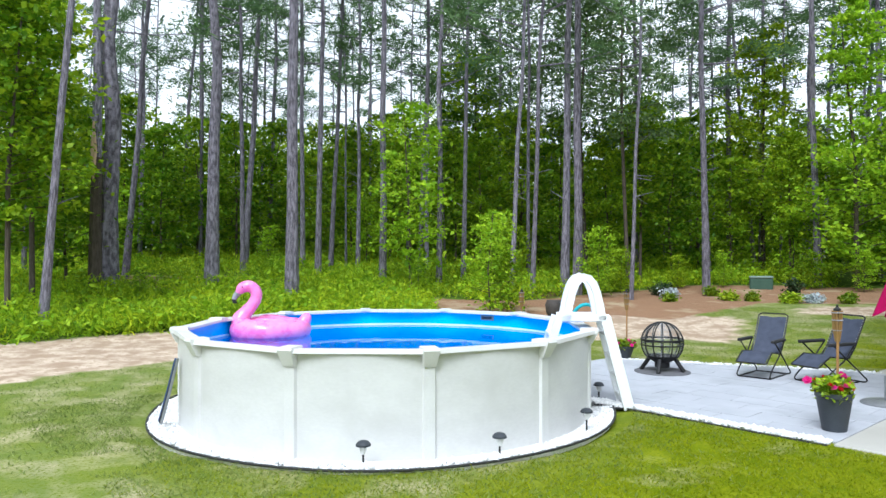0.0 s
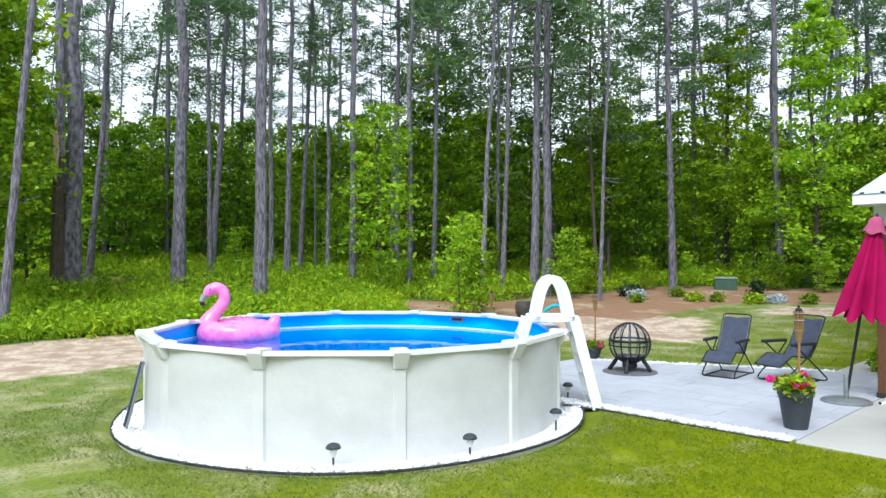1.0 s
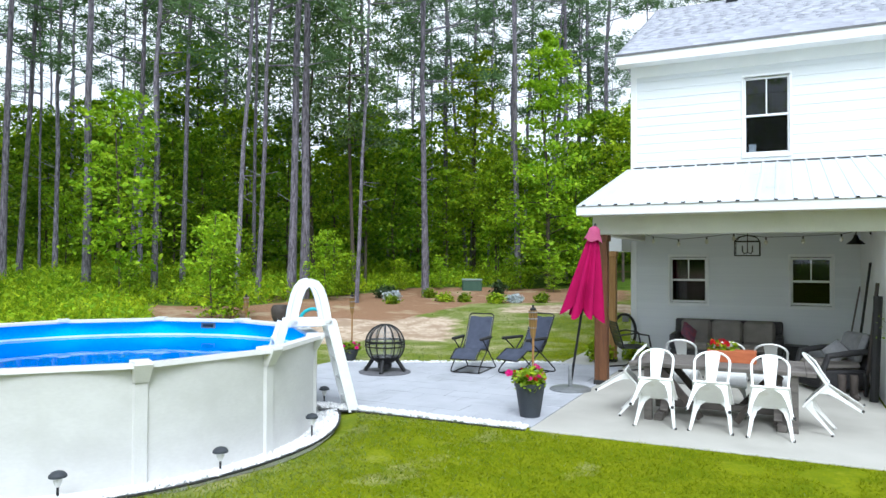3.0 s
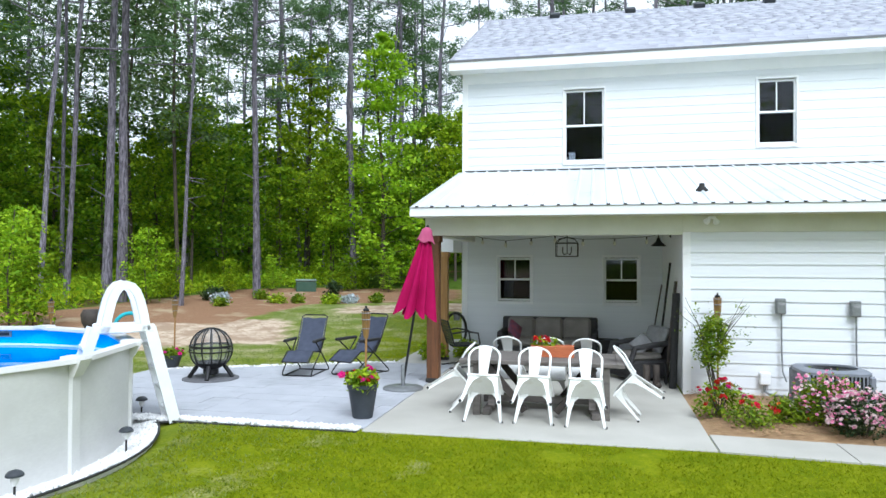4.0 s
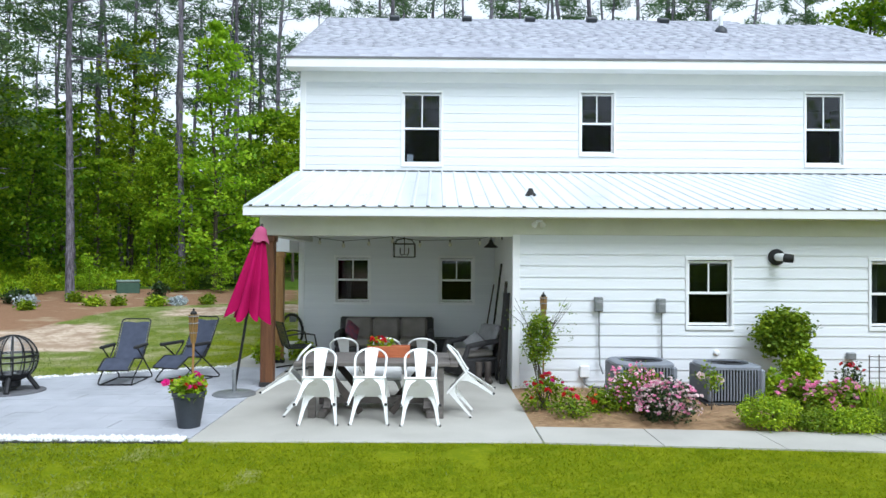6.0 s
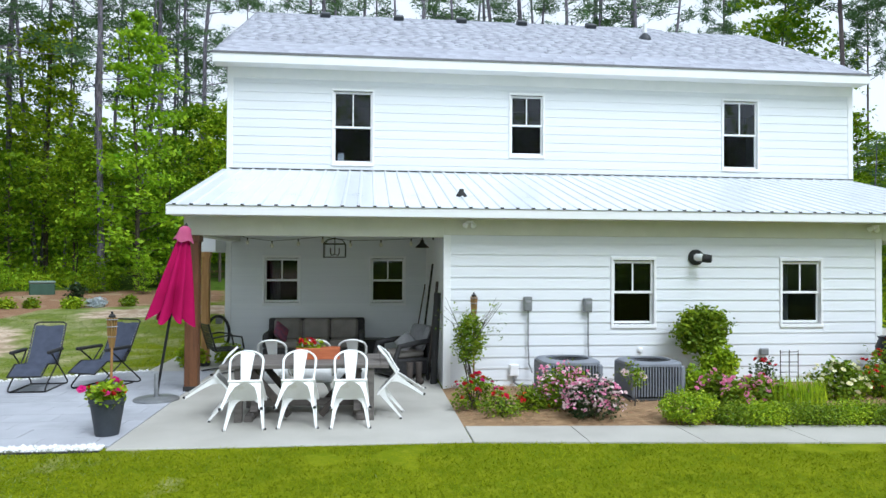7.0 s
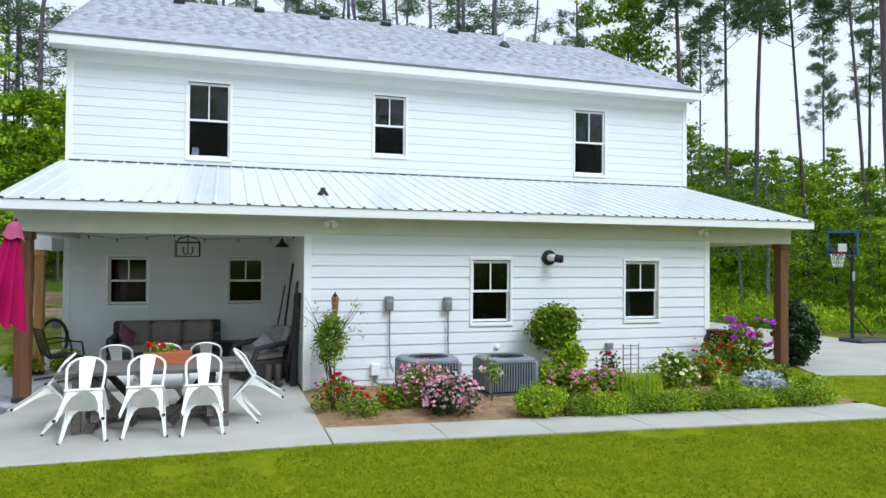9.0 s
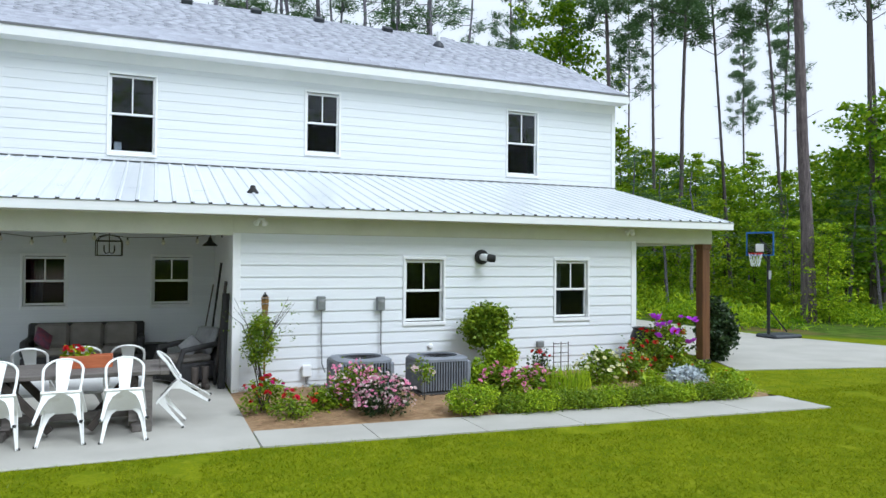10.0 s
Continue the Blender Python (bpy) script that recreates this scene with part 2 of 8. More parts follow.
def pool_water():
    mt = bpy.data.materials.new("pool_water")
    mt.use_nodes = True
    nt = mt.node_tree
    nt.nodes.clear()
    o, m, t, g, fr, nz, bp = (nt.nodes.new("ShaderNode" + k) for k in ("OutputMaterial", "MixShader", "BsdfTransparent", "BsdfGlossy", "Fresnel", "TexNoise", "Bump"))
    t.inputs[0].default_value = (0.62, 0.90, 1.0, 1)
    g.inputs["Roughness"].default_value = 0.03
    nz.inputs["Scale"].default_value, nz.inputs["Detail"].default_value = 2.2, 2
    bp.inputs["Strength"].default_value, bp.inputs["Distance"].default_value = 0.06, 0.05
    tc = nt.nodes.new("ShaderNodeTexCoord")
    nt.links.new(tc.outputs["Object"], nz.inputs["Vector"])
    nt.links.new(nz.outputs[0], bp.inputs["Height"])
    nt.links.new(bp.outputs[0], g.inputs["Normal"])
    nt.links.new(bp.outputs[0], fr.inputs["Normal"])
    fr.inputs[0].default_value = 1.33
    for a, b in ((fr.outputs[0], m.inputs[0]), (t.outputs[0], m.inputs[1]), (g.outputs[0], m.inputs[2]), (m.outputs[0], o.inputs[0])):
        nt.links.new(a, b)
    return mt


WATER = pool_water()


# ---- ground ----
def smooth(a, b, x):
    t = min(1.0, max(0.0, (x - a) / (b - a)))
    return t * t * (3 - 2 * t)


def rise(x, y):
    """Height of the land: flat lawn, then a bank that climbs into the wood."""
    d = math.hypot(x + 1.2, y + 0.7)
    side = smooth(6.0, -5.0, x)
    up = max(0.0, d - 17.0)
    steep = 0.085 + 0.045 * smooth(40, 58, math.degrees(math.atan2(-(x + 1.2), y + 0.7)))
    h = 3.0 * (1 - math.exp(-up * steep / 3.0)) * side
    dish = 0.10 * smooth(3.15, 2.75, math.hypot(x + 8.533, y - 4.88))
    return h + 0.05 * noise.noise((x * 0.25, y * 0.25, 0)) * smooth(15, 22, d) - dish


def zones(x, y):
    """Shares of sand, bark mulch and wild growth at a spot; the rest is lawn."""
    d = math.hypot(x + 1.2, y + 0.7)
    az = math.degrees(math.atan2(-(x + 1.2), y + 0.7))
    wob = 1.6 * noise.noise((x * 0.16, y * 0.16, 3.0)) + 0.5 * noise.noise((x * 0.7, y * 0.7, 5.0))
    dd = d + wob
    left = smooth(46, 52, az)
    near = 12.5 - 1.3 * smooth(70, 80, az)
    sand = left * smooth(near, near + 1.0, dd) * smooth(18.4, 17.4, dd)
    patch = (1 - left) * smooth(22, 28, az) * smooth(15.6, 17.0, dd + 0.4 * noise.noise((x, y, 9))) * smooth(21.5, 19.5, dd)
    strip = smooth(25, 17, az) * smooth(8, 12, az) * smooth(21.0, 21.8, dd) * smooth(23.6, 22.8, dd)
    mulch = (1 - left * smooth(46, 58, az)) * smooth(9, 13, az) * smooth(19.0 + 4.5 * smooth(31, 22, az), 20.0 + 4.5 * smooth(31, 22, az), dd) * smooth(30.5, 28.5, dd)
    wild = max(left * smooth(17.4, 18.2, dd), smooth(27.5 - 5 * smooth(28, 42, az), 29.0 - 5 * smooth(28, 42, az), dd) * smooth(4, 8, az), smooth(21, 23, dd) * smooth(8, 2, az))
    bare = left * smooth(24.6, 25.6, dd) * smooth(29.5, 28.2, dd) * smooth(63, 66, az) * smooth(81, 78, az)
    bare = max(bare, left * smooth(21.4, 22.0, dd) * smooth(23.4, 22.8, dd) * smooth(62, 63, az) * smooth(68, 66, az))
    wild *= 1 - bare * smooth(-0.25, 0.0, noise.noise((x * 0.5, y * 0.5, 21)))
    return max(sand, patch * 0.95, strip * 0.9), max(mulch * (1 - wild), bare * (1 - wild)), wild


def axis(lo, hi, step):
    far = [60, 75, 95, 130, 190, 300, 600, 1500]
    mid = list(np.arange(lo, hi + 1e-6, step))
    return [-q for q in far[::-1]] + mid + far


gx, gy = axis(-46, 40, 0.4), axis(-14, 46, 0.4)
gv = [(x, y, rise(x, y)) for y in gy for x in gx]
nx = len(gx)
gf = [(j * nx + i, j * nx + i + 1, (j + 1) * nx + i + 1, (j + 1) * nx + i) for j in range(len(gy) - 1) for i in range(nx - 1)]


def ground_material():
    mt = bpy.data.materials.new("lawn_sand_and_mulch")
    mt.use_nodes = True
    nt, p = mt.node_tree, mt.node_tree.nodes["Principled BSDF"]
    N = lambda k: nt.nodes.new("ShaderNode" + k)
    geo, at, sep = N("NewGeometry"), N("Attribute"), N("SeparateColor")
    at.attribute_name = "cover"
    nt.links.new(at.outputs["Color"], sep.inputs[0])

    def nz(scale, detail=4):
        n = N("TexNoise")
        n.inputs["Scale"].default_value, n.inputs["Detail"].default_value = scale, detail
        nt.links.new(geo.outputs["Position"], n.inputs["Vector"])
        return n.outputs[0]

    def mixed(fac, a, b):
        m = N("Mix")
        m.data_type = "RGBA"
        for s, q in ((6, a), (7, b)):
            if isinstance(q, tuple):
                m.inputs[s].default_value = (*q, 1)
            else:
                nt.links.new(q, m.inputs[s])
        nt.links.new(fac, m.inputs[0])
        return m.outputs[2]

    def ramp(v, lo, hi):
        r = N("MapRange")
        r.inputs[1].default_value, r.inputs[2].default_value = lo, hi
        nt.links.new(v, r.inputs[0])
        return r.outputs[0]

    def ragged(channel, detail):
        a = N("Math")
        a.operation = "MULTIPLY_ADD"
        a.inputs[1].default_value = 0.9
        nt.links.new(detail, a.inputs[0])
        nt.links.new(channel, a.inputs[2])
        return ramp(a.outputs[0], 0.82, 1.08)

    coarse, mid, fine = nz(0.35), nz(2.2, 5), nz(45, 3)
    lawn = mixed(ramp(mid, 0.38, 0.64), (0.12, 0.16, 0.001), (0.21, 0.235, 0.003))
    lawn = mixed(ramp(fine, 0.40, 0.8), lawn, (0.11, 0.155, 0.002))
    lawn = mixed(ramp(nz(6, 6), 0.50, 0.75), lawn, (0.22, 0.245, 0.01))
    west = N("SeparateXYZ")
    nt.links.new(geo.outputs["Position"], west.inputs[0])
    pale = N("Math")
    pale.operation = "MULTIPLY_ADD"
    pale.inputs[1].default_value = 0.55
    nt.links.new(ramp(west.outputs[0], -2.0, -8.5), pale.inputs[0])
    nt.links.new(coarse, pale.inputs[2])
    lawn = mixed(ramp(pale.outputs[0], 0.70, 1.35), lawn, (0.165, 0.212, 0.075))
    straw = N("Math")
    straw.operation = "MULTIPLY_ADD"
    straw.inputs[1].default_value = 0.30
    nt.links.new(ramp(west.outputs[0], 0.0, -7.5), straw.inputs[0])
    nt.links.new(nz(1.5, 7), straw.inputs[2])
    lawn = mixed(ramp(straw.outputs[0], 0.74, 1.04), lawn, (0.42, 0.375, 0.23))
    lawn = mixed(ramp(nz(28, 4), 0.50, 0.68), lawn, (0.12, 0.16, 0.006))
    bare = nz(0.9, 5)
    lawn = mixed(ramp(bare, 0.72, 0.82), lawn, (0.40, 0.36, 0.25))
    sand = mixed(ramp(mid, 0.40, 0.62), (0.36, 0.265, 0.19), (0.60, 0.49, 0.38))
    sand = mixed(ramp(nz(9, 6), 0.52, 0.66), sand, (0.33, 0.24, 0.165))
    sand = mixed(ramp(fine, 0.5, 0.8), sand, (0.42, 0.31, 0.20))
    mulch = mixed(ramp(fine, 0.3, 0.7), (0.19, 0.105, 0.06), (0.36, 0.22, 0.135))
    mulch = mixed(ramp(mid, 0.5, 0.75), mulch, (0.27, 0.165, 0.10))
    mulch = mixed(ramp(nz(1.1, 6), 0.54, 0.70), mulch, (0.40, 0.31, 0.20))
    wild = mixed(ramp(mid, 0.35, 0.7), (0.05, 0.085, 0.012), (0.10, 0.16, 0.02))
    wild = mixed(ramp(coarse, 0.55, 0.7), wild, (0.16, 0.10, 0.05))
    col = mixed(ragged(sep.outputs[0], mid), lawn, sand)
    col = mixed(ragged(sep.outputs[1], mid), col, mulch)
    col = mixed(ragged(sep.outputs[2], mid), col, wild)
    nt.links.new(col, p.inputs["Base Color"])
    p.inputs["Roughness"].default_value = 0.95
    p.inputs["Specular IOR Level"].default_value = 0.04
    bp = N("Bump")
    bp.inputs["Strength"].default_value, bp.inputs["Distance"].default_value = 0.25, 0.03
    nt.links.new(fine, bp.inputs["Height"])
    nt.links.new(bp.outputs[0], p.inputs["Normal"])
    return mt


ground = loose("ground", gv, gf, ground_material(), smooth=True, kind="structure")
tagged(ground, "mown green lawn with sandy, mulched and overgrown stretches", "ground")
cover = ground.data.color_attributes.new("cover", "FLOAT_COLOR", "POINT")
cover.data.foreach_set("color", np.array([(*zones(x, y), 1) for x, y, _ in gv], np.float32).ravel())

# ---- house shell ----
FRONT, BACK = 10.0, 13.4            # front wall of the ground-floor room; main wall of the house
HX0, HX1 = -3.92, 9.22              # the house's main block
RX1 = 7.2                           # right end of the ground-floor room


def cut_wall(x0, x1, z0, z1, y0, y1, holes):
    """A wall along x with openings through it, as one closed solid."""
    xs = sorted({x0, x1, *(h[0] for h in holes), *(h[1] for h in holes)})
    zs = sorted({z0, z1, *(h[2] for h in holes), *(h[3] for h in holes)})
    full = {(i, k) for i in range(len(xs) - 1) for k in range(len(zs) - 1)
            if not any(h[0] < (xs[i] + xs[i + 1]) / 2 < h[1] and h[2] < (zs[k] + zs[k + 1]) / 2 < h[3] for h in holes)}
    v, f, ix = [], [], {}

    def vid(i, y, k):
        if (i, y, k) not in ix:
            ix[i, y, k] = len(v)
            v.append((xs[i], y, zs[k]))
        return ix[i, y, k]

    for i, k in full:
        f.append((vid(i, y0, k), vid(i + 1, y0, k), vid(i + 1, y0, k + 1), vid(i, y0, k + 1)))
        f.append((vid(i, y1, k), vid(i, y1, k + 1), vid(i + 1, y1, k + 1), vid(i + 1, y1, k)))
        for di, dk, p, r in ((-1, 0, (0, 0), (0, 1)), (1, 0, (1, 1), (1, 0)), (0, -1, (1, 0), (0, 0)), (0, 1, (0, 1), (1, 1))):
            if (i + di, k + dk) not in full:
                f.append((vid(i + p[0], y0, k + p[1]), vid(i + r[0], y0, k + r[1]), vid(i + r[0], y1, k + r[1]), vid(i + p[0], y1, k + p[1])))
    return Shape().add(v, f)


def clad(parent, x0, x1, z0, z1, y, holes, lap=0.1755, proud=0.017):
    """Lap boards across a wall that faces -y, each one proud at its foot, stopping at the openings."""
    z, row = z0, 0
    meshes = {}
    while z < z1 - 0.02:
        top = min(z + lap, z1)
        pieces = [(x0, x1, z, top)]
        for h in holes:
            nxt = []
            for a, b, c, d in pieces:
                if h[0] >= b or h[1] <= a or h[2] >= d or h[3] <= c:
                    nxt.append((a, b, c, d))
                    continue
                nxt += [(a, h[0], c, d), (h[1], b, c, d), (max(a, h[0]), min(b, h[1]), c, h[2]), (max(a, h[0]), min(b, h[1]), h[3], d)]
            pieces = [g for g in nxt if g[1] - g[0] > 0.012 and g[3] - g[2] > 0.012]
        for a, b, c, d in pieces:
            key = (round(b - a, 3), round(d - c, 3))
            if key not in meshes:
                w, h = key
                v = [(0, 0.003, 0), (w, 0.003, 0), (w, -proud, 0), (0, -proud, 0), (0, 0.003, h), (w, 0.003, h), (w, -0.003, h), (0, -0.003, h)]
                f = [(0, 1, 2, 3), (4, 7, 6, 5), (3, 2, 6, 7), (0, 4, 5, 1), (0, 3, 7, 4), (1, 5, 6, 2)]
                meshes[key] = Shape().add(v, f).mesh("board", WHITE_SIDING, 0)
            part("board", meshes[key], None, parent, m=pose(a, y, c))
        z += lap
        row += 1


def sash_window(name, x0, x1, z0, z1, y, label, muntin=True):
    """A double-hung window in a wall that faces -y: trim, sill, two sashes and their panes."""
    w = thing(name, (x0 + x1) / 2, y, z0, 0, label, "window", kind="structure")
    hw, h, t = (x1 - x0) / 2, z1 - z0, 0.04
    s = Shape()
    s.box(-hw, -hw + t, -0.03, 0.02, 0.0, h, 0.004).box(hw - t, hw, -0.03, 0.02, 0.0, h, 0.004)
    s.box(-hw, hw, -0.034, 0.02, h, h + 0.05, 0.004)
    part("window_trim", s, WHITE_TRIM, w)
    part("window_sill", Shape().box(-hw, hw, -0.034, 0.02, -0.06, 0.0, 0.005), WHITE_TRIM, w)
    a, b, m = hw - t, h, h * 0.5
    for nm, lo, hi, yy in (("upper_sash", m - 0.02, b - 0.01, 0.02), ("lower_sash", 0.01, m + 0.02, 0.045)):
        s = Shape()
        s.box(-a, -a + 0.035, yy, yy + 0.035, lo, hi, 0.003).box(a - 0.035, a, yy, yy + 0.035, lo, hi, 0.003)
        s.box(-a + 0.035, a - 0.035, yy, yy + 0.035, lo, lo + 0.04, 0.003).box(-a + 0.035, a - 0.035, yy, yy + 0.035, hi - 0.04, hi, 0.003)
        if nm == "upper_sash" and muntin:
            s.box(-0.011, 0.011, yy + 0.004, yy + 0.03, lo + 0.04, hi - 0.04)
        sash = part(nm, s, WHITE_TRIM, w)
        for p, q in (((-a + 0.035, -0.011), (0.011, a - 0.035)) if nm == "upper_sash" else ((-a + 0.035, a - 0.035),)):
            ob = part("pane", Shape().box(p, q, yy + 0.014, yy + 0.019, lo + 0.04, hi - 0.04), GLASS if nm == "upper_sash" else SCREENED, sash, smooth=0)
            ob.visible_shadow = False
    return w


LOW = [(2.63, 3.37, 0.91, 2.03), (5.44, 6.18, 0.91, 2.03)]
UP = [(-1.86, -1.10, 3.90, 5.34), (1.73, 2.39, 4.13, 5.36), (6.30, 7.05, 3.94, 5.38)]
PORCH = [(-3.18, -2.52, 1.12, 2.0), (-1.09, -0.44, 1.12, 2.0)]
inner = lambda hs: [(a + 0.035, b - 0.035, c + 0.0, d - 0.0) for a, b, c, d in hs]

house = thing("house", 2.6, 13.4, 0, 0, "two-storey white lap-sided house with grey shingle roof", "house")
house.matrix_world = pose(0, 0, 0)
wl = part("wall", cut_wall(0, RX1, 0.0, 2.62, FRONT, FRONT + 0.15, inner(LOW)), WHITE_TRIM, house, smooth=0)
clad(wl, 0.10, RX1 - 0.10, -0.05, 2.5, FRONT, LOW)
part("corner_board", Shape().box(-0.012, 0.10, FRONT - 0.022, FRONT + 0.05, 0, 2.35, 0.004), WHITE_TRIM, wl)
part("corner_board", Shape().box(RX1 - 0.10, RX1 + 0.012, FRONT - 0.022, FRONT + 0.05, 0, 2.35, 0.004), WHITE_TRIM, wl)
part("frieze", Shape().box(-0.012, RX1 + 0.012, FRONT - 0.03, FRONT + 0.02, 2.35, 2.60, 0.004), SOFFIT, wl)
part("wall", Shape().box(0.0, 0.12, FRONT + 0.15, BACK, 0, 2.6), WHITE_TRIM, house, smooth=0)
part("wall", Shape().box(RX1 - 0.12, RX1, FRONT + 0.15, BACK, 0, 2.6), WHITE_TRIM, house, smooth=0)
wu = part("wall", cut_wall(HX0, HX1, 0.0, 6.0, BACK, BACK + 0.15, UP + PORCH), WHITE_TRIM, house, smooth=0)
clad(wu, HX0 + 0.10, HX1 - 0.10, 3.70, 5.86, BACK, UP, proud=0.011)
clad(wu, HX0 + 0.10, 0.0, 0.06, 2.5, BACK, PORCH)
for x in (HX0 - 0.012, HX1 - 0.10):
    part("corner_board", Shape().box(x, x + 0.112, BACK - 0.022, BACK + 0.1, 3.66, 5.9, 0.004), WHITE_TRIM, wu)
part("corner_board", Shape().box(HX0 - 0.012, HX0 + 0.10, BACK - 0.022, BACK + 0.1, 0, 2.5, 0.004), WHITE_TRIM, wu)
for x in (HX0, HX1 - 0.15):
    part("wall", Shape().box(x, x + 0.15, BACK + 0.15, 22.8, 0, 6.0), WHITE_TRIM, house, smooth=0)
part("wall", Shape().box(HX0, HX1, 22.8, 22.95, 0, 6.0), WHITE_TRIM, house, smooth=0)
# inner surfaces added in the near-black room colour, so the windows read dark
part("inner_partition", Shape().box(HX0 + 0.15, HX1 - 0.15, 17.4, 17.5, 0.02, 5.9), UNLIT_ROOM, house, smooth=0)
part("inner_floor", Shape().box(HX0 + 0.15, HX1 - 0.15, BACK + 0.15, 22.8, 2.85, 3.0), UNLIT_ROOM, house, smooth=0)
part("inner_floor", Shape().box(0.12, RX1 - 0.12, FRONT + 0.15, BACK, 0.02, 0.06), UNLIT_ROOM, house, smooth=0)
part("inner_floor", Shape().box(HX0 + 0.15, HX1 - 0.15, BACK + 0.15, 22.8, 0.02, 0.06), UNLIT_ROOM, house, smooth=0)
part("inner_lining", Shape().box(0.12, RX1 - 0.12, BACK - 0.04, BACK - 0.01, 0.06, 2.5), UNLIT_ROOM, house, smooth=0)
part("attic_floor", Shape().box(HX0, HX1, BACK + 0.15, 22.8, 5.9, 6.0), UNLIT_ROOM, house, smooth=0)

for i, (hs, y, lab) in enumerate(((LOW, FRONT, "white double-hung window in white lap siding"), (UP, BACK, "tall white double-hung upstairs window, dark inside"),
                                  (PORCH, BACK, "white double-hung window in the porch wall"))):
    for k, (a, b, c, d) in enumerate(hs):
        e = 0.0 if y == FRONT else 0.042
        sash_window("window_%d" % (i * 3 + k + 1), a - e, b + e, c + (0.0 if e else 0.06), d - (0.0 if e else 0.05), y, lab)

# main roof: front slope, back slope, eave
PITCH, EY, EZ, RY, RZ = 0.50, 13.05, 5.945, 18.2, 8.52
X0, X1, XJ, RY2 = -4.15, 9.37, 6.75, 17.55
RZ2 = EZ + PITCH * (RY2 - EY)
roof = part("roof", Shape()
            .add([(X0, EY, EZ), (XJ, EY, EZ), (XJ, RY, RZ), (X0, RY, RZ), (X0, 23.3, EZ), (XJ, 23.3, EZ)], [(0, 1, 2, 3), (3, 2, 5, 4), (0, 3, 4), (1, 5, 2), (0, 4, 5, 1)])
            .add([(XJ, EY, EZ), (X1, EY, EZ), (X1, RY2, RZ2), (XJ, RY2, RZ2), (XJ, 22.1, EZ), (X1, 22.1, EZ)], [(0, 1, 2, 3), (3, 2, 5, 4), (0, 3, 4), (1, 5, 2), (0, 4, 5, 1)]),
            SHINGLE, house, "grey asphalt shingle roof", smooth=0)
part("fascia", Shape().box(X0, X1, EY - 0.035, EY - 0.003, EZ - 0.20, EZ - 0.012, 0.004), WHITE_TRIM, roof)
part("soffit", Shape().box(X0, X1, EY, BACK, EZ - 0.19, EZ - 0.165), WHITE_TRIM, roof, smooth=0)
part("frieze", Shape().box(HX0, HX1, BACK - 0.026, BACK + 0.0, EZ - 0.40, EZ - 0.17, 0.003), WHITE_TRIM, roof)
for x, ry, rz, yb in ((X0, RY, RZ, 23.3), (X1 - 0.03, RY2, RZ2, 22.1)):
    s = Shape()
    s.add([(x, EY, EZ - 0.2), (x, EY, EZ - 0.004), (x, ry, rz - 0.004), (x, ry, rz - 0.2), (x + 0.03, EY, EZ - 0.2), (x + 0.03, EY, EZ - 0.004), (x + 0.03, ry, rz - 0.004), (x + 0.03, ry, rz - 0.2)],
          [(0, 1, 2, 3), (7, 6, 5, 4), (0, 4, 5, 1), (2, 6, 7, 3), (0, 3, 7, 4), (1, 5, 6, 2)])
    part("rake_board", s, WHITE_TRIM, roof)
part("drip_edge", Shape().box(X0 - 0.01, X1 + 0.01, EY - 0.05, EY - 0.03, EZ - 0.03, EZ + 0.01), surf("dark_drip_edge", (0.12, 0.12, 0.13), (0.16, 0.16, 0.17), 4, 0.5, 0), roof)

# shed roof over porch and room: ribbed metal sheets
SY0, SZ0, SY1, SZ1, SX0, SX1 = 9.55, 2.735, BACK, 3.742, -4.0, 9.14
shed = part("shed_roof", Shape().add([(SX0 + 0.02, SY0 + 0.03, SZ0 - 0.012), (SX1 - 0.02, SY0 + 0.03, SZ0 - 0.012), (SX1 - 0.02, SY1, SZ1 - 0.012), (SX0 + 0.02, SY1, SZ1 - 0.012),
                                      (SX0 + 0.02, SY0 + 0.03, SZ0 - 0.10), (SX1 - 0.02, SY0 + 0.03, SZ0 - 0.10), (SX1 - 0.02, SY1, SZ1 - 0.10), (SX0 + 0.02, SY1, SZ1 - 0.10)],
                                     [(0, 1, 2, 3), (7, 6, 5, 4), (0, 4, 5, 1), (1, 5, 6, 2), (2, 6, 7, 3), (3, 7, 4, 0)]), WHITE_TRIM, house, "white ribbed metal shed roof", smooth=0)
run, slope = math.hypot(SY1 - SY0, SZ1 - SZ0), math.degrees(math.atan2(SZ1 - SZ0, SY1 - SY0))
nsheet = 14
sw = (SX1 - SX0) / nsheet
prof = []
for k in range(4):
    c = sw * (k + 0.5) / 4
    prof += [(c - sw / 8, 0), (c - 0.030, 0), (c - 0.014, 0.02), (c + 0.014, 0.02), (c + 0.030, 0)]
prof.append((sw, 0))
pv = [(x, yy, z) for yy in (0, run) for x, z in prof]
npf = len(prof)
sheet = Shape().add(pv, [(i, i + 1, npf + i + 1, npf + i) for i in range(npf - 1)]).mesh("metal_sheet", WHITE_METAL, 30)
for k in range(nsheet):
    part("metal_sheet", sheet, None, shed, m=pose(SX0 + k * sw, SY0 - 0.03, SZ0 - 0.008, slope))
DARK_FOAM = surf("dark_closure", (0.02, 0.02, 0.02), (0.04, 0.04, 0.04), 10, 0.8, 0)
clos = Shape().box(-0.024, 0.024, 0, 0.02, 0, 0.019).mesh("rib_closure", DARK_FOAM, 0)
flash = Shape().box(-0.105, 0.105, -0.012, 0.004, 0, 0.020).mesh("flashing_gap", DARK_FOAM, 0)
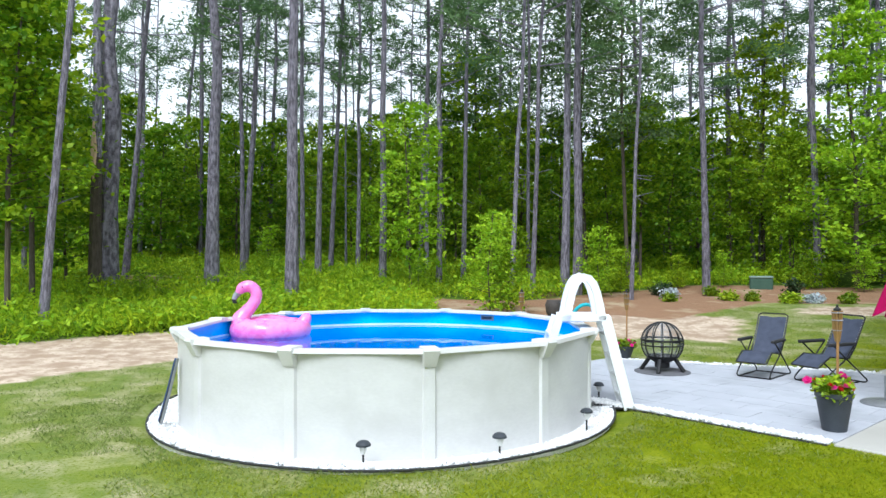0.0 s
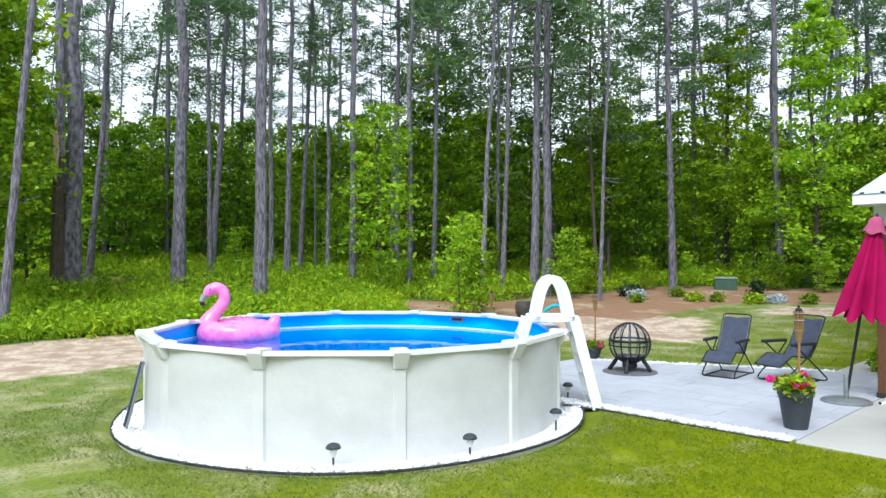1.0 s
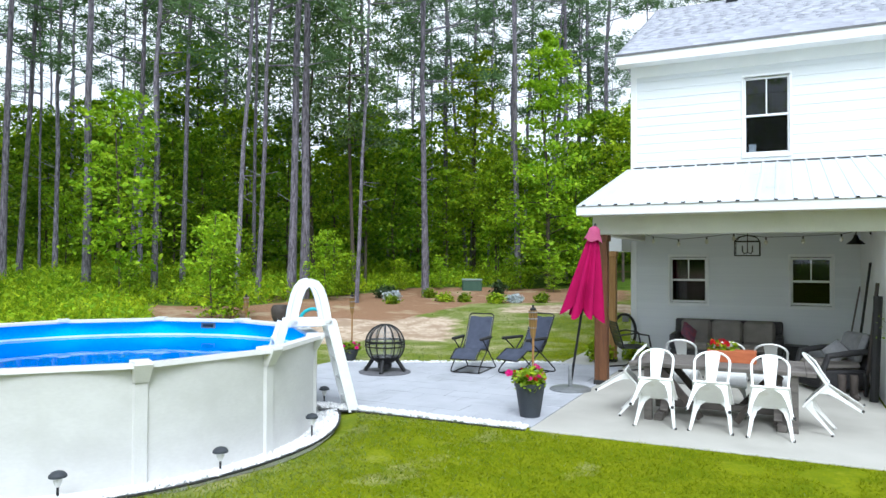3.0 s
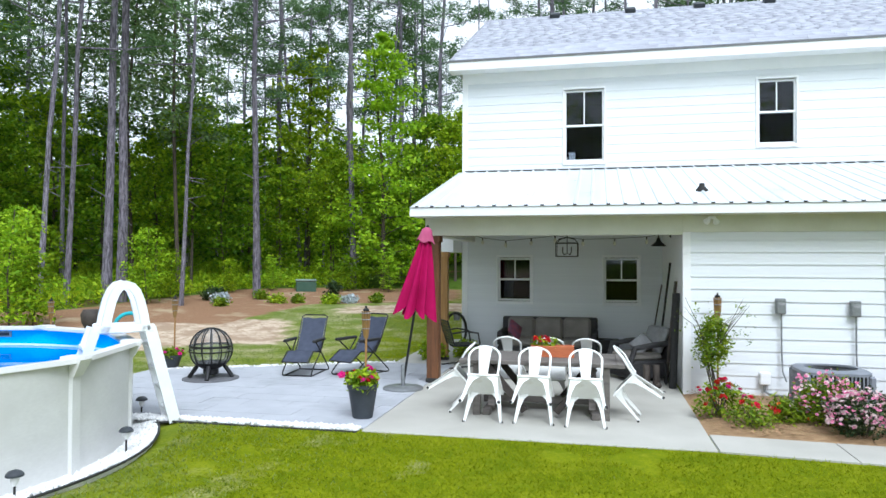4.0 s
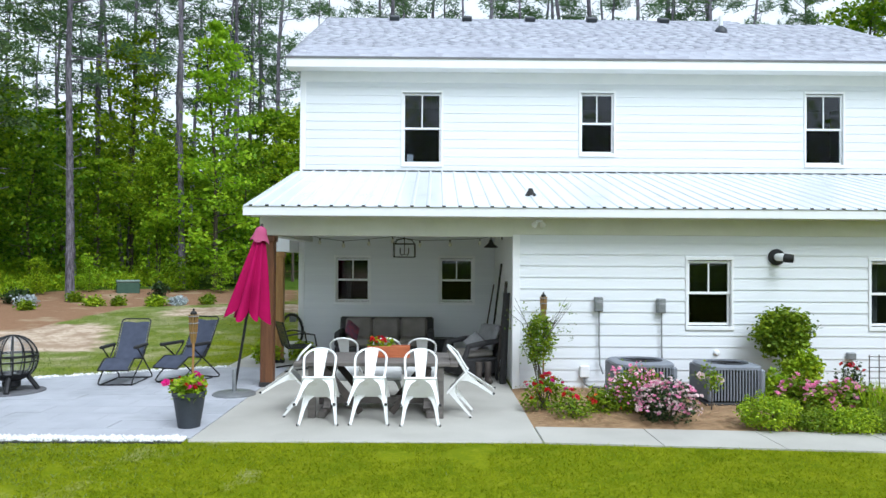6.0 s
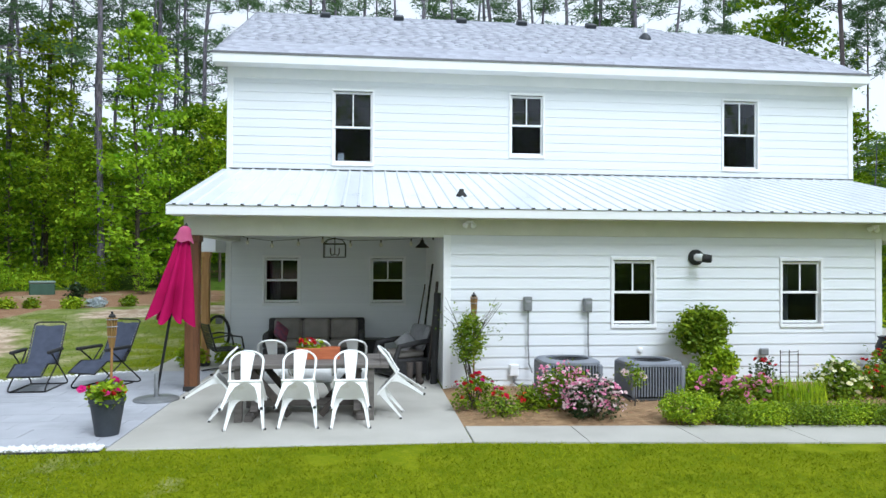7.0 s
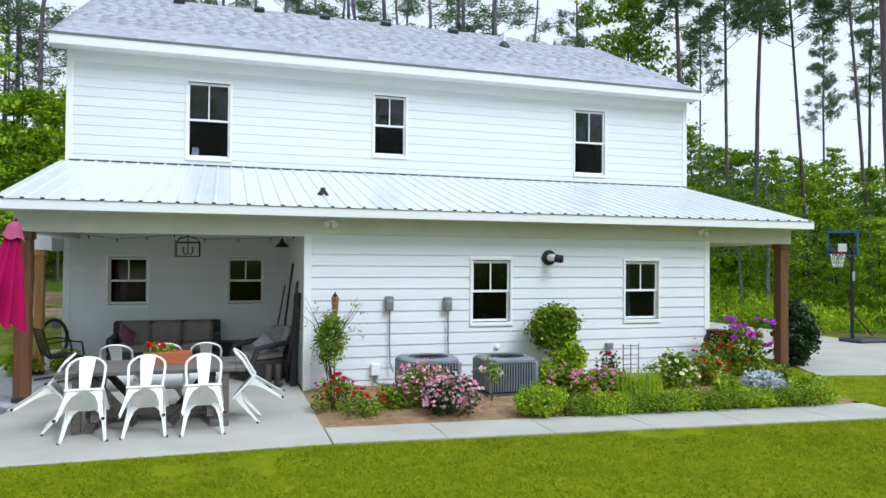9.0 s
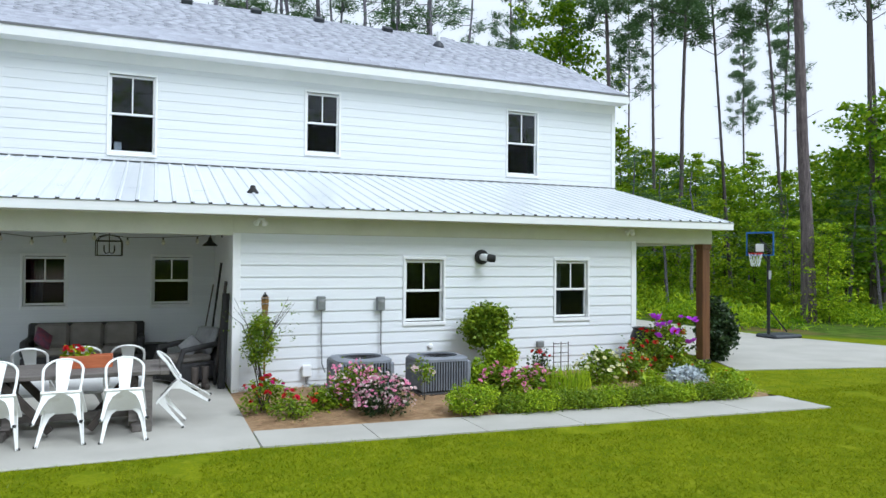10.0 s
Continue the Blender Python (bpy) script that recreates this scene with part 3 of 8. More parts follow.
for k in range(nsheet * 4):
    x = SX0 + sw * (k + 0.5) / 4
    part("rib_closure", clos, None, shed, m=pose(x, SY0 - 0.027, SZ0 - 0.007, slope))
    part("flashing_gap", flash, None, shed, m=pose(min(max(x + 0.11, HX0 + 0.1), HX1 - 0.1), BACK - 0.02, SZ1 + 0.003))
part("fascia", Shape().box(SX0, SX1, SY0 - 0.012, SY0 + 0.02, SZ0 - 0.145, SZ0 - 0.012, 0.004), WHITE_TRIM, shed)
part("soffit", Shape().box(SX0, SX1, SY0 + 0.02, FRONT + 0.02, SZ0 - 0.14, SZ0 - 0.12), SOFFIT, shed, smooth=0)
for x in (SX0, SX1 - 0.025):
    s = Shape()
    s.add([(x, SY0, SZ0 - 0.15), (x, SY0, SZ0 - 0.015), (x, SY1, SZ1 - 0.015), (x, SY1, SZ1 - 0.15), (x + 0.025, SY0, SZ0 - 0.15), (x + 0.025, SY0, SZ0 - 0.015), (x + 0.025, SY1, SZ1 - 0.015), (x + 0.025, SY1, SZ1 - 0.15)],
          [(0, 1, 2, 3), (7, 6, 5, 4), (0, 4, 5, 1), (2, 6, 7, 3), (0, 3, 7, 4), (1, 5, 6, 2)])
    part("rake_board", s, WHITE_TRIM, shed)
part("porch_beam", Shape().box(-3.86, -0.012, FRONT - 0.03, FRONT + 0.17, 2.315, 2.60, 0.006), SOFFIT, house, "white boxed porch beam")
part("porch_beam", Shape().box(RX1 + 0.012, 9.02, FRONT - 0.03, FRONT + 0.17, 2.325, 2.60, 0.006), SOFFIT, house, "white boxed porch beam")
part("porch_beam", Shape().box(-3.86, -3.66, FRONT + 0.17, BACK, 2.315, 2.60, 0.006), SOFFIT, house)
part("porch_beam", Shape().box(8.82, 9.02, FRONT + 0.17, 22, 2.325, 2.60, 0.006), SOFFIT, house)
part("side_beam", Shape().box(-4.27, HX0 - 0.012, 12.5, 13.6, 2.10, 2.37, 0.006), WHITE_TRIM, house, "white boxed side beam")
# ceiling colour set well below white to deepen the shade in the porch
PORCH_CEILING = surf("dimmed_porch_ceiling", (0.42, 0.40, 0.31), (0.50, 0.475, 0.38), 2, 0.6, 0.06, stretch=(0.4, 6, 1))
porch_ceiling = solid("ceiling", Shape().box(-3.66, 0.0, FRONT + 0.17, BACK, 2.5, 2.53).box(RX1, 8.82, FRONT + 0.17, 22, 2.5, 2.53), PORCH_CEILING, "white porch ceiling, its colour dimmed for shade", "ceiling", "structure", 0)


def wood_post(x, y, h, stain=STAIN_WOOD, q=0.095):
    p = thing("porch_post", x, y, 0, 0, "brown-stained square cedar porch post", "post", "porch posts")
    part("shaft", Shape().box(-q, q, -q, q, 0.0, h, 0.012), stain, p)
    part("collar", Shape().box(-q - 0.02, q + 0.02, -q - 0.02, q + 0.02, h - 0.10, h, 0.008), stain, p)
    part("base_bracket", Shape().box(-q - 0.01, q + 0.01, -q - 0.01, q + 0.01, 0.0, 0.09, 0.004), BLACK_EDGE, p, "black post bracket")
    return p


wood_post(-3.74, 10.07, 2.315)
wood_post(8.88, 10.07, 2.325)
wood_post(-4.12, 12.6, 2.10, surf("honey_cedar", (0.30, 0.15, 0.04), (0.46, 0.26, 0.085), 3, 0.55, 0.25, fine=30, stretch=(8, 8, 0.6)), 0.07)

# ---- paving ----
slab = solid("porch_slab", Shape().box(-3.80, -0.03, 6.80, BACK, -0.06, 0.02, 0.012), CONCRETE, "pale broom-finished concrete porch slab", "floor", "structure")
solid("side_walk", Shape().prism([(-4.95, 11.95), (-3.82, 11.95), (-3.95, 24), (-4.95, 24)], -0.05, 0.015), CONCRETE, "pale concrete side path by the house", "path", "structure")
def bed_edge(x):
    return 7.46 - 0.07 * x


walkway = thing("walkway", 0, 0, 0, 0, "pale concrete garden path in jointed slabs", "path", kind="structure")
n = 6
for k in range(n):
    a, b = k / n + 0.0008, (k + 1) / n - 0.0008
    fx = lambda q: -0.02 + 7.45 * q
    fy = lambda q: 6.78 - 0.665 * q
    part("slab", Shape().prism([(fx(a), fy(a)), (fx(b), fy(b)), (fx(b), bed_edge(fx(b)) + 0.03), (fx(a), bed_edge(fx(a)) + 0.03)], -0.05, 0.018), CONCRETE, walkway)
part("joint_bed", Shape().prism([(-0.02, 6.79), (7.42, 6.13), (7.42, bed_edge(7.42) + 0.02), (-0.02, bed_edge(-0.02) + 0.02)], -0.05, 0.008), JOINT, walkway)
solid("driveway", Shape().prism([(8.75, 9.1), (12.2, 8.3), (30, 5.5), (34, 8.5), (15.2, 10.4), (14.3, 13.6), (14.3, 26), (9.6, 26), (9.5, 10.6)], -0.05, 0.016), CONCRETE, "pale concrete driveway beside the house", "driveway", "structure")
bedmulch = surf("pine_straw_bed", (0.21, 0.125, 0.06), (0.40, 0.265, 0.14), 9, 0.95, 0.6, fine=120, stretch=(1, 3, 1))
bv, bfaces = [], []
for j in range(13):
    for i in range(40):
        x = -0.03 + 7.5 * i / 39
        y = bed_edge(x) + 0.04 + (9.95 - bed_edge(x)) * j / 12
        e = min(1, i / 2, (39 - i) / 2, j / 1.5, (12 - j) / 1.5 + 0.6)
        bv.append((x, y, 0.0 + 0.05 * e + 0.025 * noise.noise((x * 3, y * 3, 0)) * e))
for j in range(12):
    for i in range(39):
        q = j * 40 + i
        bfaces.append((q, q + 1, q + 41, q + 40))
tagged(loose("flower_bed", bv, bfaces, bedmulch, smooth=True, kind="structure"), "brown pine-straw flower bed along the wall", "flower bed")


def clipped(poly, lim):
    """A convex polygon cut by another, both counter-clockwise."""
    for (ax, ay), (bx, by) in zip(lim, lim[1:] + lim[:1]):
        out = []
        side = lambda p: (bx - ax) * (p[1] - ay) - (by - ay) * (p[0] - ax)
        for p, q in zip(poly, poly[1:] + poly[:1]):
            a, b = side(p), side(q)
            if a >= 0:
                out.append(p)
            if a * b < 0:
                t = a / (a - b)
                out.append((p[0] + t * (q[0] - p[0]), p[1] + t * (q[1] - p[1])))
        poly = out
        if len(poly) < 3:
            return []
    return poly


patio = thing("patio", 0, 0, 0, 0, "grey concrete paver patio", "patio", kind="structure")
LIMIT = [(-6.60, 6.91), (-3.803, 6.91), (-3.803, 11.94), (-4.95, 11.94), (-8.8, 10.1), (-8.8, 7.9)]
part("joint_bed", Shape().prism(LIMIT, -0.06, 0.006), JOINT, patio)

# ---- pool ----
PX, PY, PR, PH = -8.533, 4.88, 2.58, 0.985
pool = thing("swimming_pool", PX, PY, 0, 0, "round above-ground pool with cream resin wall", "pool")
NP = 12
A0 = 1.0
LEVEL = PH - 0.24
ring = lambda r, z, n=96: [(r * math.cos(2 * math.pi * k / n), r * math.sin(2 * math.pi * k / n), z) for k in range(n)]
wall = part("pool_wall", Shape().lathe([(PR, -0.12), (PR, PH - 0.02)], 96, caps=False), POOL_WALL, pool, smooth=60)
part("bottom_track", Shape().tube(ring(PR + 0.01, -0.07), 0.025, 6, closed=True), POOL_RIM, pool)
part("liner", Shape().lathe([(PR - 0.012, PH - 0.02), (PR - 0.012, 0.05), (0.01, 0.04)], 96, caps=False), LINER, pool, "blue vinyl pool liner", smooth=60)
part("water", Shape().lathe([(PR - 0.016, LEVEL), (0.001, LEVEL)], 96, caps=False), WATER, pool, "clear blue pool water", smooth=60)
# pale band stands in for the bright line the far rim reflects
part("waterline_band", Shape().lathe([(PR - 0.017, LEVEL + 0.002), (PR - 0.017, LEVEL + 0.030)], 96, caps=False), surf("waterline_reflection", (0.55, 0.80, 0.90), (0.72, 0.88, 0.94), 4, 0.5, 0.02), pool, "pale band painted on the liner for the rim's reflection", smooth=60)
post_shape = Shape()
post_shape.add([(PR - 0.005, -0.070, -0.1), (PR + 0.028, -0.052, -0.1), (PR + 0.028, 0.052, -0.1), (PR - 0.005, 0.070, -0.1),
                (PR - 0.005, -0.070, PH - 0.1), (PR + 0.028, -0.052, PH - 0.1), (PR + 0.028, 0.052, PH - 0.1), (PR - 0.005, 0.070, PH - 0.1)],
               [(0, 1, 2, 3), (7, 6, 5, 4), (0, 4, 5, 1), (1, 5, 6, 2), (2, 6, 7, 3), (3, 7, 4, 0)])
POOL_POST = surf("pool_upright_resin", (0.59, 0.585, 0.57), (0.67, 0.665, 0.65), 3, 0.45, 0.04)
post_mesh = post_shape.mesh("upright", POOL_POST, 40)
cap = Shape()
cw = 0.08
cap.add([(PR - 0.09, -cw, PH + 0.038), (PR + 0.115, -cw * 0.9, PH + 0.038), (PR + 0.115, cw * 0.9, PH + 0.038), (PR - 0.09, cw, PH + 0.038),
         (PR - 0.09, -cw, PH + 0.0), (PR + 0.128, -cw, PH + 0.01), (PR + 0.128, cw, PH + 0.01), (PR - 0.09, cw, PH + 0.0),
         (PR + 0.105, -0.072, PH - 0.04), (PR + 0.105, 0.072, PH - 0.04), (PR + 0.045, -0.06, PH - 0.15), (PR + 0.045, 0.06, PH - 0.15), (PR + 0.002, -0.07, PH - 0.15), (PR + 0.002, 0.07, PH - 0.15),
         (PR + 0.002, -0.078, PH - 0.002), (PR + 0.002, 0.078, PH - 0.002)],
        [(0, 1, 2, 3), (0, 4, 5, 1), (1, 5, 6, 2), (2, 6, 7, 3), (3, 7, 4, 0), (5, 8, 9, 6), (8, 10, 11, 9), (10, 12, 13, 11), (4, 14, 5), (14, 12, 10, 8, 5), (7, 6, 15), (15, 6, 9, 11, 13), (4, 7, 15, 14), (14, 15, 13, 12)])
cap_mesh = cap.mesh("rim_cap", POOL_RIM, 30)
half = math.pi / NP
rail = Shape()
ri, ro = PR - 0.06, PR + 0.105
cs, sn = math.cos(half), math.sin(half)
rail.add([(ri * cs, -ri * sn, PH + 0.012), (ro * cs, -ro * sn, PH + 0.022), (ro * cs, ro * sn, PH + 0.022), (ri * cs, ri * sn, PH + 0.012),
          (ri * cs, -ri * sn, PH - 0.02), ((ro + 0.01) * cs, -(ro + 0.01) * sn, PH - 0.02), ((ro + 0.01) * cs, (ro + 0.01) * sn, PH - 0.02), (ri * cs, ri * sn, PH - 0.02)],
         [(0, 1, 2, 3), (7, 6, 5, 4), (0, 4, 5, 1), (1, 5, 6, 2), (2, 6, 7, 3), (3, 7, 4, 0)])
rail_mesh = rail.mesh("top_rail", POOL_RIM, 30)
for k in range(NP):
    part("upright", post_mesh, None, pool, m=pose(0, 0, 0, 0, 0, A0 + 30 * k))
    part("rim_cap", cap_mesh, None, pool, m=pose(0, 0, 0, 0, 0, A0 + 30 * k))
    part("top_rail", rail_mesh, None, pool, m=pose(0, 0, 0, 0, 0, A0 + 15 + 30 * k))

# ---- wood: pines and broadleaf trees ----
BARK = surf("pine_bark", (0.085, 0.076, 0.094), (0.29, 0.265, 0.318), 5, 0.95, 1.0, fine=30, mix=(0.42, 0.6), stretch=(3, 3, 0.9), each=0.2, depth=0.06)
BARK_BROWN = surf("brown_pine_bark", (0.06, 0.047, 0.052), (0.18, 0.145, 0.15), 5, 0.95, 0.9, fine=45, stretch=(3, 3, 0.6), each=0.18, depth=0.04)
BARK_DARK = surf("dark_bark", (0.05, 0.038, 0.03), (0.13, 0.10, 0.08), 7, 0.95, 0.8, fine=45, stretch=(3, 3, 0.6), each=0.2, depth=0.03)
LEAF = surf("broad_leaf", (0.15, 0.27, 0.005), (0.36, 0.51, 0.012), 0.9, 0.5, 0.0, fine=6, island=0.45, each=0.22, trans=0.43)
# Darker copy of LEAF: puts the shade of the wood's depth into the colour.
LEAF_SHADED = surf("shaded_broad_leaf", (0.11, 0.22, 0.005), (0.28, 0.43, 0.012), 0.9, 0.5, 0.0, fine=6, island=0.45, each=0.22, trans=0.43)
NEEDLE = surf("pine_needles", (0.065, 0.13, 0.045), (0.14, 0.23, 0.085), 1.0, 0.6, 0.0, fine=6, island=0.3, trans=0.25)
LIME = surf("young_leaf", (0.23, 0.42, 0.009), (0.43, 0.62, 0.022), 1.2, 0.5, 0.0, fine=6, island=0.3, trans=0.45)
OLIVE_LEAF = surf("olive_leaf", (0.18, 0.29, 0.006), (0.38, 0.50, 0.014), 0.9, 0.5, 0.0, fine=6, island=0.4, trans=0.45)
GREY_LEAF = surf("grey_green_leaf", (0.09, 0.155, 0.05), (0.22, 0.32, 0.12), 0.9, 0.5, 0.0, fine=6, island=0.4, trans=0.4)
WEED = surf("weeds", (0.15, 0.29, 0.003), (0.43, 0.55, 0.010), 0.5, 0.6, 0.0, fine=4, island=0.45, trans=0.42)


def leaves(centres, spread, count, size, flat=0.6, droop=0.2, long=1.5, blade=False):
    """Little folded leaves, or pointed blades, round the given centres: arrays of verts and faces."""
    centres = np.asarray(centres, float)
    idx = nrg.integers(0, len(centres), count)
    off = nrg.normal(0, 1, (count, 3)) * np.array([1, 1, flat]) * (np.asarray(spread)[idx][:, None] if np.ndim(spread) else spread)
    c = centres[idx] + off
    d = nrg.normal(0, 1, (count, 3))
    d[:, 2] = d[:, 2] * 0.5 - droop
    d /= np.linalg.norm(d, axis=1)[:, None]
    u = np.cross(d, nrg.normal(0, 1, (count, 3)))
    u /= np.linalg.norm(u, axis=1)[:, None] + 1e-9
    w = np.cross(d, u)
    s = size * nrg.uniform(0.6, 1.35, count)[:, None]
    if blade:
        v = np.stack([c - d * s * long * 0.5 + u * s * 0.5, c - d * s * long * 0.5 - u * s * 0.5, c + d * s * long * 0.5], 1).reshape(-1, 3)
        return v, np.arange(count * 3).reshape(-1, 3)
    v = np.stack([c - d * s * long * 0.5, c + u * s * 0.5 + w * s * 0.12, c + d * s * long * 0.5, c - u * s * 0.5 + w * s * 0.12], 1).reshape(-1, 3)
    f = np.arange(count * 4).reshape(-1, 4)
    return v, f


def sprays(centres, spread, count, size, flat=0.40, long=1.5, lay=0.75):
    """Leaves in flattened layers round the given centres, their faces turned mostly to the sky."""
    centres = np.asarray(centres, float)
    idx = nrg.integers(0, len(centres), count)
    c = centres[idx] + nrg.normal(0, 1, (count, 3)) * np.array([1, 1, flat]) * (np.asarray(spread)[idx][:, None] if np.ndim(spread) else spread)
    n = nrg.normal(0, 0.5, (count, 3)) + np.array([0, 0, lay])
    n /= np.linalg.norm(n, axis=1)[:, None] + 1e-9
    d = np.cross(n, nrg.normal(0, 1, (count, 3)))
    d /= np.linalg.norm(d, axis=1)[:, None] + 1e-9
    u = np.cross(n, d)
    s = size * nrg.uniform(0.6, 1.35, count)[:, None]
    v = np.stack([c - d * s * long * 0.5, c + u * s * 0.5 + n * s * 0.12, c + d * s * long * 0.5 - n * s * 0.1, c - u * s * 0.5 + n * s * 0.12], 1).reshape(-1, 3)
    return v, np.arange(count * 4).reshape(-1, 4)


def pine(h, dia, seed, low=9.0, tufts=42, bark=None, fork=False):
    """A tall pine: bare tapered trunk with dead stubs, needle sprays on high limbs."""
    r = random.Random(seed)
    t = thing("pine_tree", 0, 0, -50, 0, "tall straight pine with bare grey-brown trunk", "tree", "pines of the wood")
    pts, rad = [], []
    for k in range(9):
        q = k / 8
        pts.append((r.uniform(-1, 1) * 0.012 * h * q, r.uniform(-1, 1) * 0.012 * h * q, h * q - 0.3 * (k == 0)))
        rad.append(dia / 2 * (1.25 if k == 0 else 1 - 0.72 * q))
    s = Shape().tube(pts, rad, 9)
    part("trunk", s, bark or BARK, t)
    s, tips = Shape(), []
    for k in range(tufts // 2):
        z = low + (h - low) * (k + r.random()) / (tufts // 2)
        q = z / h
        a, ln = r.uniform(0, 6.28), (1 - q) * 3.2 + 0.9 * r.random() + 0.6
        b = Vector((0, 0, z))
        if fork:
            ln *= 0.62
            e = b + Vector((math.cos(a) * ln, math.sin(a) * ln, ln * r.uniform(0.15, 0.85)))
            for g in (0.45, 0.6, 0.75, 0.9):
                m = b + (e - b) * g
                tw = m + Vector((r.uniform(-0.6, 0.6), r.uniform(-0.6, 0.6), r.uniform(-0.1, 0.45)))
                s.tube([m, tw], [0.012, 0.005], 3, caps=False)
                tips.append(tuple(tw))
            s.tube([b, (b + e) / 2 + Vector((0, 0, -0.08)), e], [0.026, 0.018, 0.006], 4, caps=False)
            tips.append(tuple(e))
            continue
        e = b + Vector((math.cos(a) * ln, math.sin(a) * ln, r.uniform(0.1, 0.9)))
        s.tube([b, (b + e) / 2 + Vector((0, 0, -0.1)), e], [0.03, 0.02, 0.008], 4, caps=False)
        tips += [tuple(e), tuple(b * 0.35 + e * 0.65 + Vector((r.uniform(-0.5, 0.5), r.uniform(-0.5, 0.5), 0.2)))]
    for k in range(7):
        z = r.uniform(2.5, low)
        a, ln = r.uniform(0, 6.28), r.uniform(0.2, 0.8)
        b = Vector((0, 0, z))
        s.tube([b, b + Vector((math.cos(a) * ln, math.sin(a) * ln, r.uniform(-0.3, 0.4)))], [0.018, 0.005], 4, caps=False)
    part("branchwork", s, bark or BARK, t, kind="stuff")
    v, f = leaves(tips, 0.19 if fork else 0.25, len(tips) * 62, 0.058, 0.6, 0.0, 5.0 if fork else 6.0, True)
    loose("crown", v, f, NEEDLE, t)
    return t


def broadleaf(h, wide, seed, material, bare=0.30, count=3200, size=0.085, dia=None, bark=None, label="leafy green understorey tree", conic=0.5, name="broadleaf_tree", category="tree"):
    """A leafy tree: tapered trunk, forking limbs and layered clumps of leaves with gaps."""
    r = random.Random(seed)
    t = thing(name, 0, 0, -50, 0, label, category, "trees of the wood")
    dia = dia or 0.017 * h
    s = Shape().tube([(0, 0, -0.2), (r.uniform(-.05, .05) * h, 0, h * 0.4), (r.uniform(-.05, .05) * h, r.uniform(-.04, .04) * h, h * 0.92)], [dia / 2, dia * 0.36, 0.01], 7)
    cl, sp = [], []
    n = int(20 + h * 3)
    for k in range(n):
        q = bare + (1 - bare) * (k + r.random()) / n
        env = wide / 2 * (1 - conic * q) * min(1, 0.45 + (q - bare) * 4) * (1 if q < 0.93 else 0.6)
        a, ln = k * 2.4 + r.uniform(-0.5, 0.5), env * r.uniform(0.5, 1.05)
        b = Vector((0, 0, h * q * 0.92))
        e = b + Vector((math.cos(a) * ln, math.sin(a) * ln, ln * r.uniform(-0.05, 0.4)))
        s.tube([b, (b + e) / 2 + Vector((0, 0, 0.04 * ln)), e], [dia * 0.16 * (1.1 - q), dia * 0.11 * (1.1 - q), 0.004], 4, caps=False)
        for g in (1.0, 0.72, 0.45):
            if r.random() < 0.9:
                cl.append(tuple(b + (e - b) * g))
                sp.append((0.14 + 0.13 * env) * r.uniform(0.6, 1.2))
    part("trunk", s, bark or BARK_DARK, t)
    v, f = sprays(cl, sp, int(count * 1.1), size * 1.12)
    loose("crown", v, f, material, t)
    return t


def stand(ob, x, y, turn=0.0, k=1.0, kz=None, wild=False, lean=0.0, crown=0.0):
    """A copy of a tree on the land, leaning by some degrees across the line from the lawn."""
    if wild and x < 5 and zones(x, y)[2] < 0.5:
        return None
    tip = Matrix.Rotation(radians(lean), 4, Vector((x + 1.2, y + 0.7, 0)).normalized())
    tree = copy_thing(ob, Matrix.Translation((x, y, rise(x, y))) @ tip @ pose(0, 0, 0, 0, 0, turn) @ Matrix.Diagonal((k, k, kz or k, 1)))
    for o in tree.children:
        if crown and not o.name.startswith("trunk"):
            o.scale = (crown / k, crown / k, 1)
    return tree


def bearing(a, d):
    """A spot seen from the lawn at a bearing (degrees, west of north) and a distance."""
    return -1.2 - math.sin(radians(a)) * d, -0.7 + math.cos(radians(a)) * d


pines = [pine(21, 0.42, 1, 8.5), pine(23, 0.40, 2, 9.5), pine(20, 0.36, 3, 7.5), pine(22, 0.46, 4, 9.5), pine(19, 0.30, 5, 7), pine(25, 0.40, 6, 12.6, 84, BARK_BROWN, True)]
GIRTH = (0.42, 0.40, 0.36, 0.46, 0.30, 0.40)
# single trunks: bearing, distance, thickness in cm, lean
TRUNKS = [(77.9, 18.6, 20, 3.9), (79.0, 29, 16, 1.1), (73.7, 24.5, 60, 0.6), (72.5, 28, 24, 4.3), (71.5, 36, 23, 1.0), (66.4, 24.5, 44, 0.8), (67.1, 36, 28, -0.3), (64.0, 29, 20, -0.9), (63.9, 31, 27, 3.2),
          (62.1, 36, 25, 2.0), (60.3, 22, 38, 0.1), (59.4, 29, 20, -0.4), (58.2, 26.5, 23, 0.7), (57.2, 29, 20, 2.6), (55.0, 29, 18, 0.3), (54.0, 40, 19, 0.3), (53.0, 25, 25, 0.2), (50.0, 27, 19, 2.0),
          (49.4, 29, 18, 0.4), (48.4, 25, 20, 0.2), (46.4, 27.5, 19, 1.0), (43.4, 36, 20, 0.3)]
TRUNKS += [(42.5, 23.5, 17, 2.6), (41.1, 29, 16, 0.2), (40.8, 24, 17, 2.0), (38.2, 25, 29, 1.0), (37.2, 24.6, 31, 0.4), (33.0, 23.5, 13, 2.1), (32.6, 31, 22, -0.2), (27.4, 25.5, 24, -0.8), (25.7, 34, 27, -0.3),
           (24.0, 35, 19, -4.3), (23.6, 34, 21, 0.9), (19.8, 28.5, 25, -1.2), (28.5, 40, 19, 0.3), (26.8, 42, 16, -0.5), (15.9, 33, 21, -0.4), (13.0, 36, 28, 1.0), (15.1, 42, 20, 0.6), (20.3, 38, 21, 0.0), (15.9, 40, 22, 0.0), (14.0, 42, 26, -0.6)]
